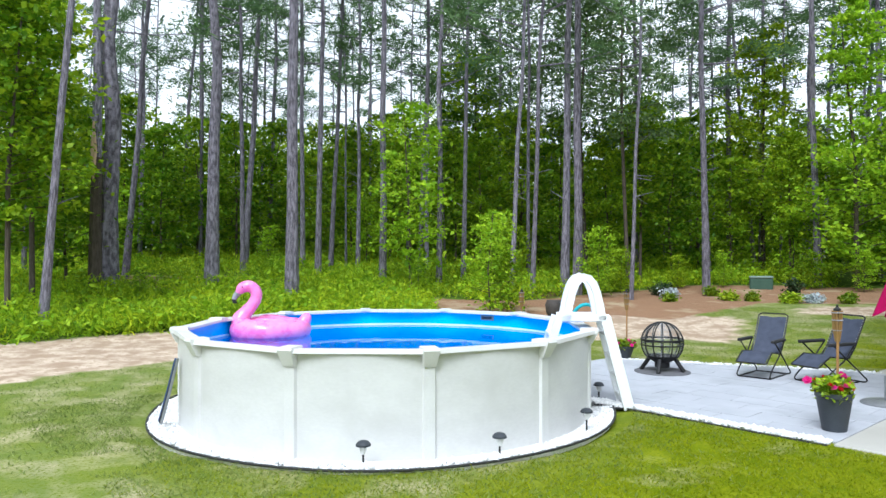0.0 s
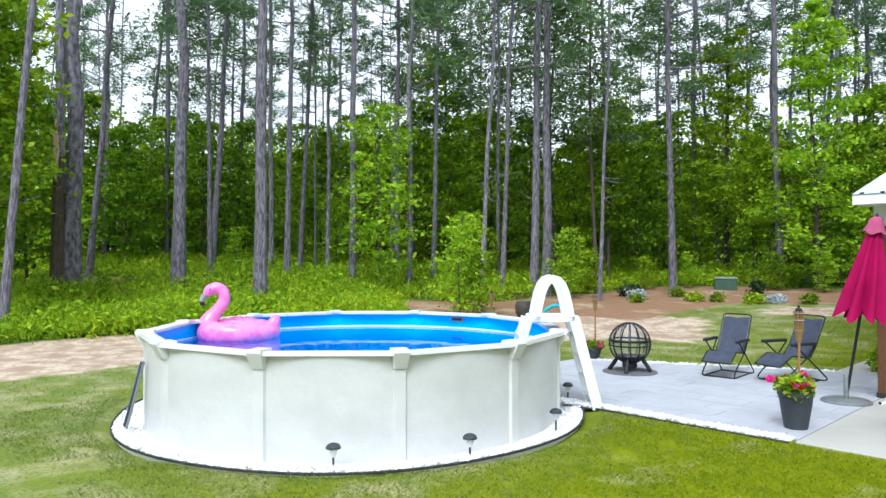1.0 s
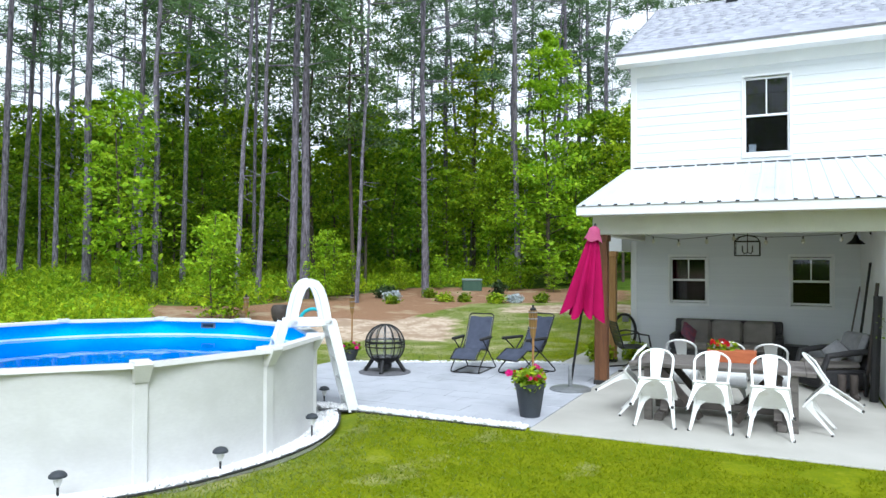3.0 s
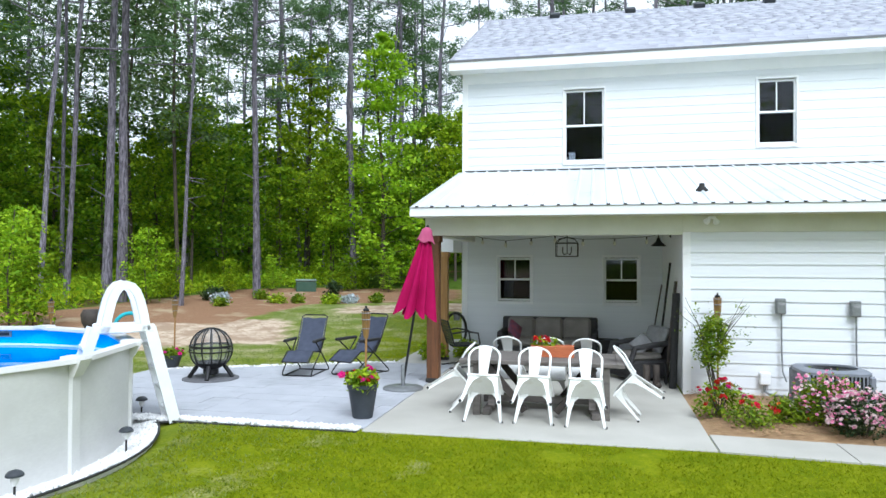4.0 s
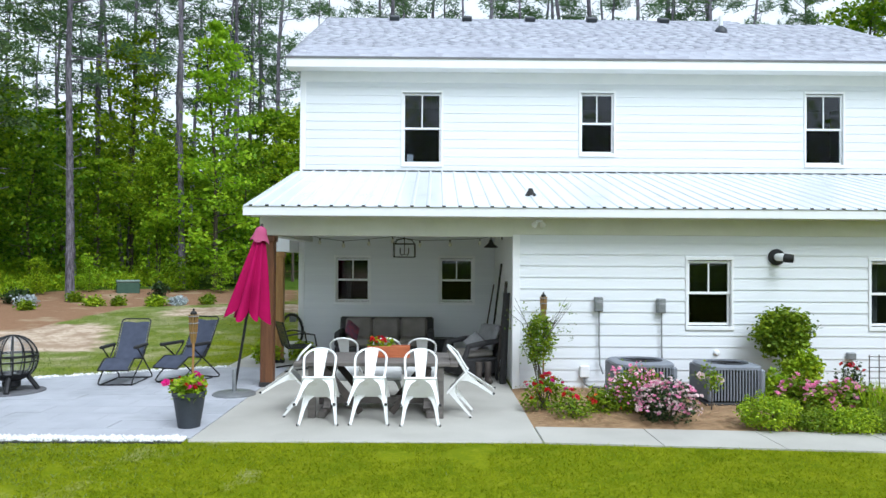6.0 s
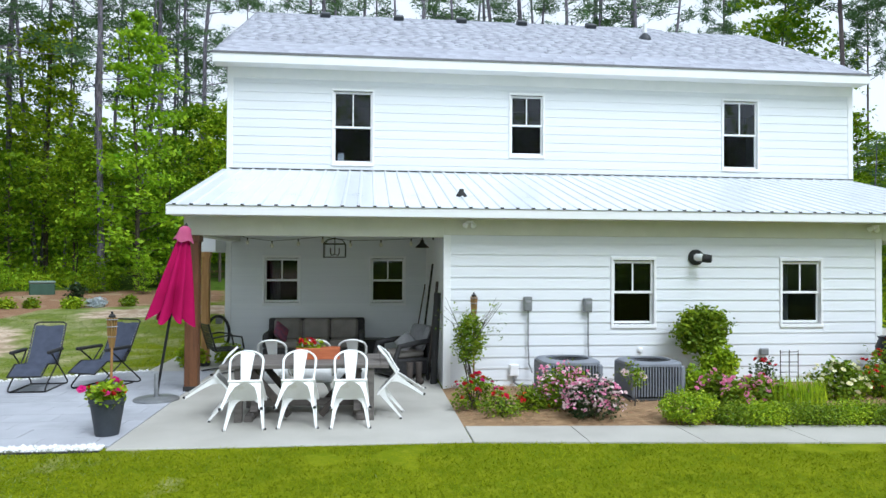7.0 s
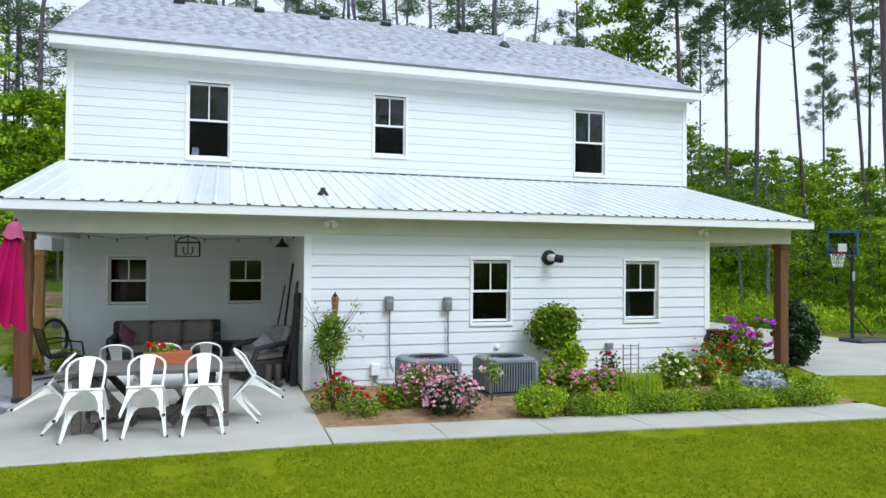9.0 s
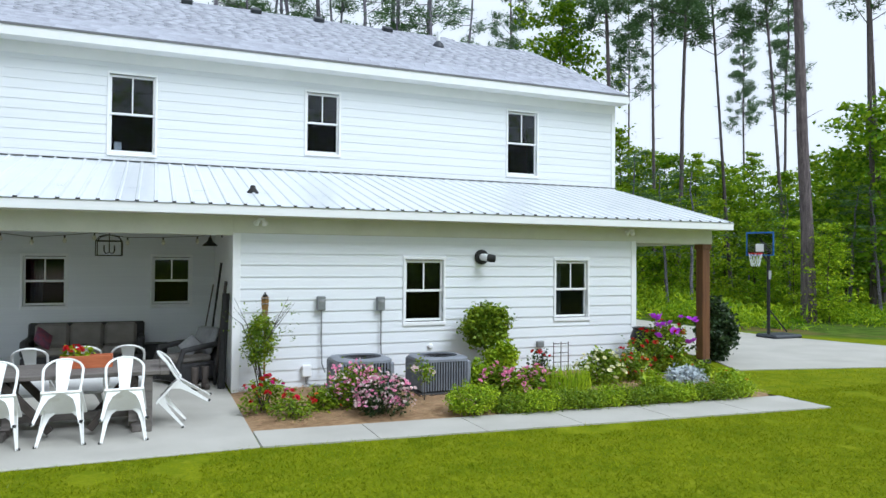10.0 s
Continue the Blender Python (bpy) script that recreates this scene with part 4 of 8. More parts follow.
TRUNKS += [(-36.4, 34, 27, -1.4), (-39.4, 40, 22, -0.3), (-41.1, 36, 25, 1.4), (-45.0, 42, 21, -3.7), (-48.9, 42, 21, -3.9), (-50.2, 27.0, 44, -1.2), (-54.2, 31, 22, -0.7), (-54.8, 33, 18, -2.2), (-37.4, 48, 17, 0.0)]
for k, (a, d, cm, lean) in enumerate(TRUNKS):
    src = k % 5 if a > 0 else 5
    stand(pines[src], *bearing(a, d), k * 77, cm / 100 / GIRTH[src], rng.uniform(0.95, 1.15) * (0.84 if a < -53 else 1), lean=lean, crown=rng.uniform(0.75, 1.0))
for k in range(60):
    stand(pines[k % 5], *bearing(-4 + 96 * ((k * 0.618 + rng.uniform(0, 0.012)) % 1), rng.uniform(38, 74)), k * 51, rng.uniform(0.40, 0.66), rng.uniform(0.8, 1.15), wild=True, lean=rng.gauss(0.5, 1.3), crown=rng.uniform(0.75, 1.05))
for k in range(20):
    stand(pines[k % 5], *bearing(6 + 86 * ((k * 0.618 + rng.uniform(0, 0.02)) % 1), rng.uniform(30, 44)), k * 29, rng.uniform(0.24, 0.40), rng.uniform(0.75, 1.0), wild=True, lean=rng.gauss(0.5, 2.0), crown=rng.uniform(0.5, 0.8))
for k in range(12):
    stand(pines[k % 5], *bearing(-57 + 23 * ((k * 0.618 + rng.uniform(0, 0.03)) % 1), rng.uniform(27, 44)), k * 61, rng.uniform(0.28, 0.48), rng.uniform(0.22, 0.28), lean=rng.gauss(0, 2.0), crown=0.5)
for k in range(26):
    stand(pines[k % 5], *bearing(rng.uniform(-26, 6), rng.uniform(32, 46)), k * 51, rng.uniform(0.8, 1.0), rng.uniform(0.75, 0.95), wild=True)
for k in range(5):
    stand(pines[5], *bearing(rng.uniform(-58, -24), rng.uniform(55, 85)), k * 51, rng.uniform(0.6, 0.8), rng.uniform(1.1, 1.3), wild=True, lean=rng.gauss(0, 1.5), crown=0.9)

bl = [broadleaf(9, 5.0, 11, LEAF, count=4200, size=0.11), broadleaf(7, 4.6, 12, LEAF_SHADED, 0.12, count=3600, size=0.11), broadleaf(11, 4.4, 13, LEAF, 0.12, 4600, 0.11, conic=0.7),
      broadleaf(6, 3.8, 14, LEAF, 0.06, 3000, 0.10), broadleaf(8, 5.6, 15, LEAF_SHADED, 0.12, count=4200, size=0.12), broadleaf(11.6, 5.2, 17, LIME, 0.05, 6500, 0.11, conic=0.68)]
far_bl = [broadleaf(8, 5.6, 31, LEAF, 0.06, 2300, 0.18), broadleaf(9, 5.0, 32, LEAF, 0.08, 2300, 0.18), broadleaf(7, 5.8, 33, LEAF_SHADED, 0.03, 2300, 0.18)]
young = broadleaf(6.2, 3.2, 41, LIME, 0.12, 2600, 0.09, dia=0.09, label="young tree with thin lime-green foliage", conic=0.45)
olive = broadleaf(11.4, 5.4, 61, OLIVE_LEAF, 0.22, 5200, 0.12, label="tall olive-yellow broadleaf tree at the wood's edge", conic=0.5)
sap = [broadleaf(3.4, 1.9, 21, LIME, 0.06, 1500, 0.075, name="sapling", label="slender young broadleaf sapling", conic=0.3), broadleaf(2.4, 1.7, 22, LEAF, 0.05, 1300, 0.075, name="sapling", label="slender young broadleaf sapling")]
airy = broadleaf(15.5, 6.5, 71, GREY_LEAF, 0.38, 5200, 0.10, dia=0.16, label="tall slim tree with fine grey-green leaves", conic=0.3)
tall_bl = broadleaf(16.5, 8.5, 51, LEAF, 0.35, 7000, 0.13, label="tall leafy yellow-green tree behind the house")
# understorey: bearing, distance, kind, size
UNDER = [(80, 20, 0, 1.0), (78.5, 21.5, 0, 1.05), (81, 23, 2, 1.1), (76.3, 25, 4, 0.8), (75, 34, 1, 1.0), (72.5, 38, 4, 1.1), (70, 33, 1, 0.95), (67.5, 36, 4, 0.95), (64.5, 34, 1, 1.05), (61.5, 36, 4, 0.95), (58, 33, 1, 1.0),
         (55.5, 35, 0, 0.8), (52.5, 34, 4, 1.0), (47, 33, 1, 1.0), (45, 30, 0, 0.75), (45.4, 37, 1, 1.7), (42, 33, 4, 1.05), (38.5, 32, 1, 1.1), (34.8, 31, 0, 0.75), (32.3, 28.5, 0, 0.85), (29.8, 30, 4, 0.85), (28, 34, 1, 1.15), (21.6, 30, 0, 0.7)]
UNDER += [(25.6, 31, 3, 0.9), (17.4, 28, 5, 0.95), (19.5, 31, 4, 0.75), (15.2, 29.5, 3, 1.0), (14, 34, 1, 1.2), (11.5, 32, 0, 0.9), (9, 34, 4, 1.2), (6, 35, 1, 1.3), (3, 33, 0, 1.0)]
UNDER += [(-30, 44, 0, 1.0), (-33, 42, 0, 0.95), (-35, 40, 0, 0.9), (-36.7, 44, 2, 1.0), (-38.5, 46, 0, 1.1), (-40.5, 44, 4, 1.15), (-42.5, 42, 2, 0.8), (-44.5, 44, 1, 1.2), (-46.5, 46, 2, 0.85), (-48.5, 43, 4, 0.95), (-50.6, 45, 2, 0.8),
          (-52.4, 36, 4, 0.95), (-54, 34, 1, 1.3), (-55.8, 31, 4, 1.15), (-53.2, 38, 0, 0.85), (-43.5, 33, 3, 0.85), (-46.8, 31, 3, 0.75), (-49.2, 29, 3, 0.65), (-40, 33, 3, 0.95), (-37.5, 32, 3, 0.9), (-51.5, 27, 3, 0.6)]
for k, (a, d, kind, q) in enumerate(UNDER):
    stand(bl[kind], *bearing(a, d), k * 67, q)
stand(olive, *bearing(23.4, 33), 10, 1.0)
for k, (a, d, q) in enumerate(((33.2, 27, 1.0), (36.4, 31, 1.1), (40.2, 34, 1.0), (46.5, 38, 1.1), (66.0, 40, 1.0))):
    stand(airy, *bearing(a, d), k * 50, q)
stand(young, *bearing(50.7, 24.0), 20, 1.12)
stand(young, *bearing(44.0, 26), 80, 0.5)
stand(tall_bl, *bearing(-32, 36.5), 0, 1.0)
for k, (a, d, kind, q) in enumerate(((44.2, 19.6, 0, 0.92), (42.9, 20.0, 1, 0.8), (35.4, 24.0, 0, 0.75), (33.8, 25.5, 1, 0.7), (29.5, 27, 1, 0.55), (26.2, 27.5, 0, 0.4), (20.2, 27.5, 1, 0.6), (17.0, 27, 0, 0.45), (14.6, 27, 1, 0.6), (50.0, 23, 1, 0.55), (71.5, 21.5, 1, 0.4))):
    stand(sap[kind], *bearing(a, d), k * 31, q)
for k in range(58):
    stand(far_bl[k % 3], *bearing(-2 + 92 * ((k * 0.618 + rng.uniform(0, 0.015)) % 1), rng.uniform(36, 60)), k * 43, rng.uniform(0.75, 1.2), wild=True)
for k in range(20):
    stand(far_bl[(1, 2, 2)[k % 3]], *bearing(-62 + 40 * ((k * 0.618 + rng.uniform(0, 0.02)) % 1), rng.uniform(44, 62)), k * 43, rng.uniform(0.7, 1.05), wild=True)
for k in range(24):
    stand(sap[k % 4 == 0], *bearing(rng.uniform(3, 92), rng.uniform(26, 40)), k * 37, rng.uniform(0.6, 1.2), wild=True)
for k in range(15):
    stand(sap[k % 2], *bearing(rng.uniform(-62, -26), rng.uniform(26, 42)), k * 37, rng.uniform(0.7, 1.3), wild=True)
for ob in pines + bl + sap + far_bl + [young, tall_bl, olive, airy]:
    for o in (*ob.children_recursive, ob):
        bpy.data.objects.remove(o)


# far woods that close the horizon
def far_woods(a0, a1, dist, height, count, seed, material, label, size=0.56):
    c, r = [], random.Random(seed)
    for k in range(int((a1 - a0) * 5)):
        a = a0 + (a1 - a0) * r.random()
        x, y = bearing(a, dist * r.uniform(0.92, 1.15))
        top = height * (0.72 + 0.4 * noise.noise((radians(a) * 9, seed, 0)) + 0.25 * r.random())
        for z in np.arange(0.3, max(top, 0.5), 1.0):
            c.append((x + r.uniform(-1, 1), y + r.uniform(-1, 1), rise(x, y) + z))
    v, f = sprays(c, 0.85, count, size, 0.5)
    tagged(loose("far_woods", v, f, material, kind="stuff"), label, "trees")


# the darker leaf copy paints the shade between and behind the trees
far_woods(-6, 95, 64, 10.5, 42000, 3, LEAF_SHADED, "dense dark green woods in the distance", 0.42)
far_woods(0, 95, 50, 4.5, 30000, 9, LEAF_SHADED, "low dark thicket deep in the wood", 0.36)
# out of view; added to keep bright sky out of the window reflections
far_woods(95, 290, 48, 20, 30000, 5, LEAF_SHADED, "unseen woods added behind the lawn for window reflections", 0.42)
far_woods(-64, -22, 62, 10, 30000, 4, LEAF_SHADED, "dense green woods beyond the driveway", 0.34)
far_woods(-60, -24, 50, 3.0, 12000, 8, LEAF_SHADED, "low green thicket beyond the driveway", 0.26)
far_woods(-80, -62, 58, 11, 5000, 6, LEAF_SHADED, "dense green woods past the driveway")

# weeds on the bank and along the wood's edge
def brush(name, spots, count, size, flat, droop, long, material, label, blade=False):
    base = np.array(spots)
    cen = np.concatenate([base[:, :3] + np.array([0, 0, 1]) * base[:, 3:] * q for q in (0.2, 0.5, 0.85)])
    v, f = leaves(cen, 0.17, count, size, flat, droop, long, blade)
    tagged(loose(name, v, f, material, kind="stuff"), label, "weeds")


wc = []
while len(wc) < 12500:
    a, d = radians(rng.uniform(19, 96)), 16.5 + 24 * rng.random() ** 1.3
    x, y = -1.2 - math.sin(a) * d, -0.7 + math.cos(a) * d
    if zones(x, y)[2] > 0.5 and rng.random() < 0.6 + 0.7 * noise.noise((x * 0.3, y * 0.3, 1)):
        wc.append((x, y, rise(x, y), (0.10 + 0.5 * abs(noise.noise((x * 0.2, y * 0.2, 7))) + 0.22 * rng.random()) * (1 + 0.02 * (d - 16))))
brush("bank_weeds", wc, 210000, 0.036, 0.8, -1.0, 5.2, WEED, "bright green tall weeds on the bank", True)
brush("bank_brush", wc[::4], 34000, 0.095, 0.8, -0.2, 1.7, LIME, "low leafy brush among the weeds")
wc = []
while len(wc) < 4200:
    a, d = radians(rng.uniform(-66, -18)), rng.uniform(20, 44)
    x, y = -1.2 - math.sin(a) * d, -0.7 + math.cos(a) * d
    if x > 14.8 and y > 15.2 - 0.28 * (x - 14.6) and rng.random() < 0.6 + 0.8 * noise.noise((x * 0.3, y * 0.3, 1)):
        wc.append((x, y, 0.0, (0.15 + 0.9 * abs(noise.noise((x * 0.2, y * 0.2, 7))) + 0.25 * rng.random())))
brush("wood_edge_brush", wc[::2], 18000, 0.085, 0.8, -0.2, 1.7, LEAF, "tangled green brush at the edge of the wood")
brush("wood_edge_weeds", wc, 46000, 0.05, 0.8, -1.0, 4.6, WEED, "tall green weeds at the edge of the wood", True)

# a broken dead trunk among the pines
sx_, sy_ = bearing(74.55, 24.2)
snag = thing("dead_tree", sx_, sy_, rise(sx_, sy_), 0, "broken dead pine trunk with pale split wood", "tree")
part("trunk", Shape().tube([(0, 0, -0.3), (0.03, 0, 2), (-0.02, 0.05, 4.2)], [0.22, 0.18, 0.15], 9), BARK_DARK, snag)
part("bare_top", Shape().tube([(-0.02, 0.05, 4.2), (0.06, 0.03, 6.5), (0.04, 0, 9.5), (0.10, 0, 11.5)], [0.148, 0.125, 0.10, 0.05], 9), BARK, snag, "pale barkless upper trunk")
for k in range(6):
    z = 3.6 + 0.9 * k
    part("dead_limb", Shape().tube([(0, 0, z), (0.5 * math.cos(k * 2.2), 0.5 * math.sin(k * 2.2), z + 0.1), (1.1 * math.cos(k * 2.2 + 0.2), 1.1 * math.sin(k * 2.2 + 0.2), z - 0.25)], [0.03, 0.02, 0.006], 5), BARK, snag)
part("split_wood", Shape().tube([(0.14, -0.10, 3.5), (0.14, -0.09, 4.4), (0.10, -0.08, 5.3)], [0.03, 0.10, 0.03], 6), surf("pale_split_wood", (0.45, 0.30, 0.18), (0.60, 0.44, 0.28), 5, 0.8, 0.4, stretch=(4, 4, 0.5)), snag, "pale split wood")

# ---- things on the patio and in the porch ----
WHITE_PLASTIC = surf("white_plastic", (0.80, 0.81, 0.82), (0.86, 0.87, 0.88), 5, 0.4, 0.03)
WHITE_ENAMEL = surf("white_enamelled_steel", (0.78, 0.78, 0.76), (0.86, 0.86, 0.84), 6, 0.3, 0.03, grime=(0.66, 0.64, 0.58), grime_scale=5, grime_at=(0.62, 0.8))
BLACK_METAL = surf("black_metal", (0.012, 0.012, 0.013), (0.03, 0.03, 0.032), 12, 0.45, 0.1, metal=0.4)
GREY_METAL = surf("grey_metal", (0.22, 0.23, 0.24), (0.32, 0.33, 0.34), 10, 0.45, 0.1, metal=0.6)
RUBBER = surf("black_rubber", (0.012, 0.012, 0.012), (0.025, 0.025, 0.025), 20, 0.8, 0.1)
PINK = surf("pink_vinyl", (0.87, 0.15, 0.46), (0.93, 0.28, 0.58), 3, 0.28, 0.05, fine=12, coat=0.3)
SLING = surf("slate_sling_fabric", (0.051, 0.058, 0.084), (0.075, 0.085, 0.121), 8, 0.8, 0.2, fine=220)
TABLE_WOOD = surf("weathered_grey_wood", (0.09, 0.08, 0.073), (0.185, 0.165, 0.148), 3, 0.75, 0.35, fine=40, stretch=(0.8, 8, 8), each=0.10)
DARK_WOOD = surf("dark_wood", (0.035, 0.028, 0.024), (0.075, 0.06, 0.05), 3, 0.7, 0.3, fine=40, stretch=(3, 3, 3))
BAMBOO = surf("bamboo", (0.204, 0.102, 0.031), (0.354, 0.204, 0.068), 5, 0.5, 0.2, fine=50, stretch=(4, 4, 0.7), island=0.2)
TERRACOTTA = surf("orange_planter_wood", (0.36, 0.085, 0.03), (0.50, 0.15, 0.055), 5, 0.65, 0.2, stretch=(1, 6, 6))
SLATE_POT = surf("slate_pot", (0.025, 0.030, 0.038), (0.042, 0.049, 0.059), 5, 0.55, 0.15)
MAGENTA = surf("magenta_canvas", (0.27, 0.0015, 0.056), (0.39, 0.003, 0.086), 3, 0.75, 0.15, fine=120)
CUSHION = surf("grey_cushion", (0.20, 0.182, 0.165), (0.28, 0.258, 0.235), 5, 0.9, 0.25, fine=150, each=0.06)
WICKER = surf("dark_wicker", (0.018, 0.018, 0.02), (0.06, 0.058, 0.06), 18, 0.6, 0.6, fine=90, stretch=(1, 1, 5))
PILLOW = surf("pale_pillow", (0.24, 0.24, 0.25), (0.36, 0.36, 0.37), 7, 0.9, 0.2)
FLORAL = surf("floral_pillow", (0.30, 0.06, 0.09), (0.10, 0.07, 0.12), 14, 0.9, 0.1)
SOIL = surf("potting_soil", (0.03, 0.02, 0.012), (0.06, 0.04, 0.025), 30, 0.95, 0.4)
for cloth in (MAGENTA, SLING, CUSHION, PILLOW):
    cloth.node_tree.nodes["Principled BSDF"].inputs["Specular IOR Level"].default_value = 0.12
FOLIAGE = surf("garden_leaf", (0.09, 0.155, 0.005), (0.25, 0.345, 0.014), 3, 0.45, 0.0, fine=20, island=0.4, trans=0.2)
FOLIAGE_LIGHT = surf("bright_garden_leaf", (0.17, 0.285, 0.005), (0.40, 0.51, 0.014), 3, 0.45, 0.0, fine=20, island=0.35, trans=0.2)
FOLIAGE_DARK = surf("dark_garden_leaf", (0.022, 0.045, 0.016), (0.055, 0.09, 0.03), 4, 0.35, 0.0, fine=20, island=0.4, trans=0.15)
SILVER = surf("silver_leaf", (0.42, 0.47, 0.50), (0.60, 0.65, 0.68), 6, 0.7, 0.0, island=0.15, trans=0.2)
PETAL = {k: surf(k + "_petals", a, b, 6, 0.55, 0.0, fine=30, island=0.2, trans=0.25) for k, a, b in (
    ("crimson", (0.40, 0.004, 0.012), (0.60, 0.015, 0.03)), ("rose", (0.78, 0.20, 0.42), (0.86, 0.45, 0.62)), ("blush", (0.80, 0.60, 0.62), (0.86, 0.74, 0.74)),
    ("cream", (0.80, 0.76, 0.40), (0.86, 0.84, 0.66)), ("violet", (0.42, 0.03, 0.56), (0.58, 0.10, 0.70)), ("fuchsia", (0.66, 0.01, 0.22), (0.80, 0.03, 0.34)),
    ("orange", (0.70, 0.14, 0.02), (0.80, 0.25, 0.04)))}


def blossoms(spots, size, seed=0):
    """Small cupped flowers, each of two rings of petals, at the given spots."""
    r = random.Random(seed)
    s = Shape()
    for p in spots:
        k = size * r.uniform(0.7, 1.25)
        m = Matrix.Translation(p) @ Euler((r.uniform(-0.9, 0.9), r.uniform(-0.9, 0.9), r.uniform(0, 6.3))).to_matrix().to_4x4() @ Matrix.Scale(k, 4)
        for ring_r, lift, n in ((0.5, 0.22, 5), (0.28, 0.42, 4)):
            v, f = [(0, 0, 0)], []
            for i in range(n):
                a0, a1, a2 = (2 * math.pi * (i + q) / n for q in (0.02, 0.5, 0.98))
                b = len(v)
                v += [(ring_r * 0.85 * math.cos(a0), ring_r * 0.85 * math.sin(a0), lift * 0.8), (ring_r * math.cos(a1), ring_r * math.sin(a1), lift), (ring_r * 0.85 * math.cos(a2), ring_r * 0.85 * math.sin(a2), lift * 0.8)]
                f += [(0, b, b + 1), (0, b + 1, b + 2)]
            s.add(v, f, m)
    return s


def shell(n, w, d, h, seed, low=0.15, fill=0.35):
    """Spots scattered over the outside of a rounded mound."""
    r, out = random.Random(seed), []
    while len(out) < n:
        p = Vector((r.gauss(0, 1), r.gauss(0, 1), r.gauss(0, 1))).normalized()
        k = 1 - fill * r.random() ** 2
        bump = 1 + 0.42 * noise.noise((p.x * 2.0 + seed, p.y * 2.0, p.z * 2.0)) + 0.2 * noise.noise((p.x * 5 + seed, p.y * 5, p.z * 5))
        q = (p.x * w / 2 * k * bump, p.y * d / 2 * k * bump, h * 0.48 + p.z * h * 0.52 * k * bump)
        if q[2] > low * h:
            out.append(q)
    return out


def leafy(spots, per, spread, size, long=1.7, droop=0.1):
    return leaves(spots, spread, len(spots) * per, size, 0.9, droop, long)


def shrub(name, x, y, w, d, h, leaf, label, flowers=(), z=0.03, size=0.05, dens=260, long=1.7, category="shrub", turn=0.0, low=0.05, stems=7, spread=0.05, group=""):
    """A garden plant: several woody stems, a leafy body with gaps and its flowers."""
    seed = int(abs(x * 131 + y * 17)) % 997
    w, d, h = w * 0.74, d * 0.74, h * 0.80
    size = size * 0.85
    t = thing(name, x, y, z, turn, label, category, group)
    r = random.Random(seed)
    s = Shape()
    for k in range(stems):
        a = r.uniform(0, 6.28)
        tip = (math.cos(a) * w * 0.3, math.sin(a) * d * 0.3, h * r.uniform(0.6, 0.9))
        s.tube([(math.cos(a) * 0.03, math.sin(a) * 0.03, -0.03), (tip[0] * 0.45, tip[1] * 0.45, h * 0.4), tip], [0.012, 0.008, 0.003], 5, caps=False)
    part("stem", s, DARK_WOOD, t)
    v, f = leafy(shell(dens, w, d, h, seed, low), 9, spread, size, long)
    loose("foliage", v, f, leaf, t)
    for i, (kind, n, sz) in enumerate(flowers):
        part("blossom", blossoms(shell(int(n * 1.7), w * 1.16, d * 1.16, h * 1.14, seed + i + 3, 0.25, 0.12), sz * 1.12, seed), PETAL[kind], t, kind + " flowers", smooth=0, kind="stuff")
    return t


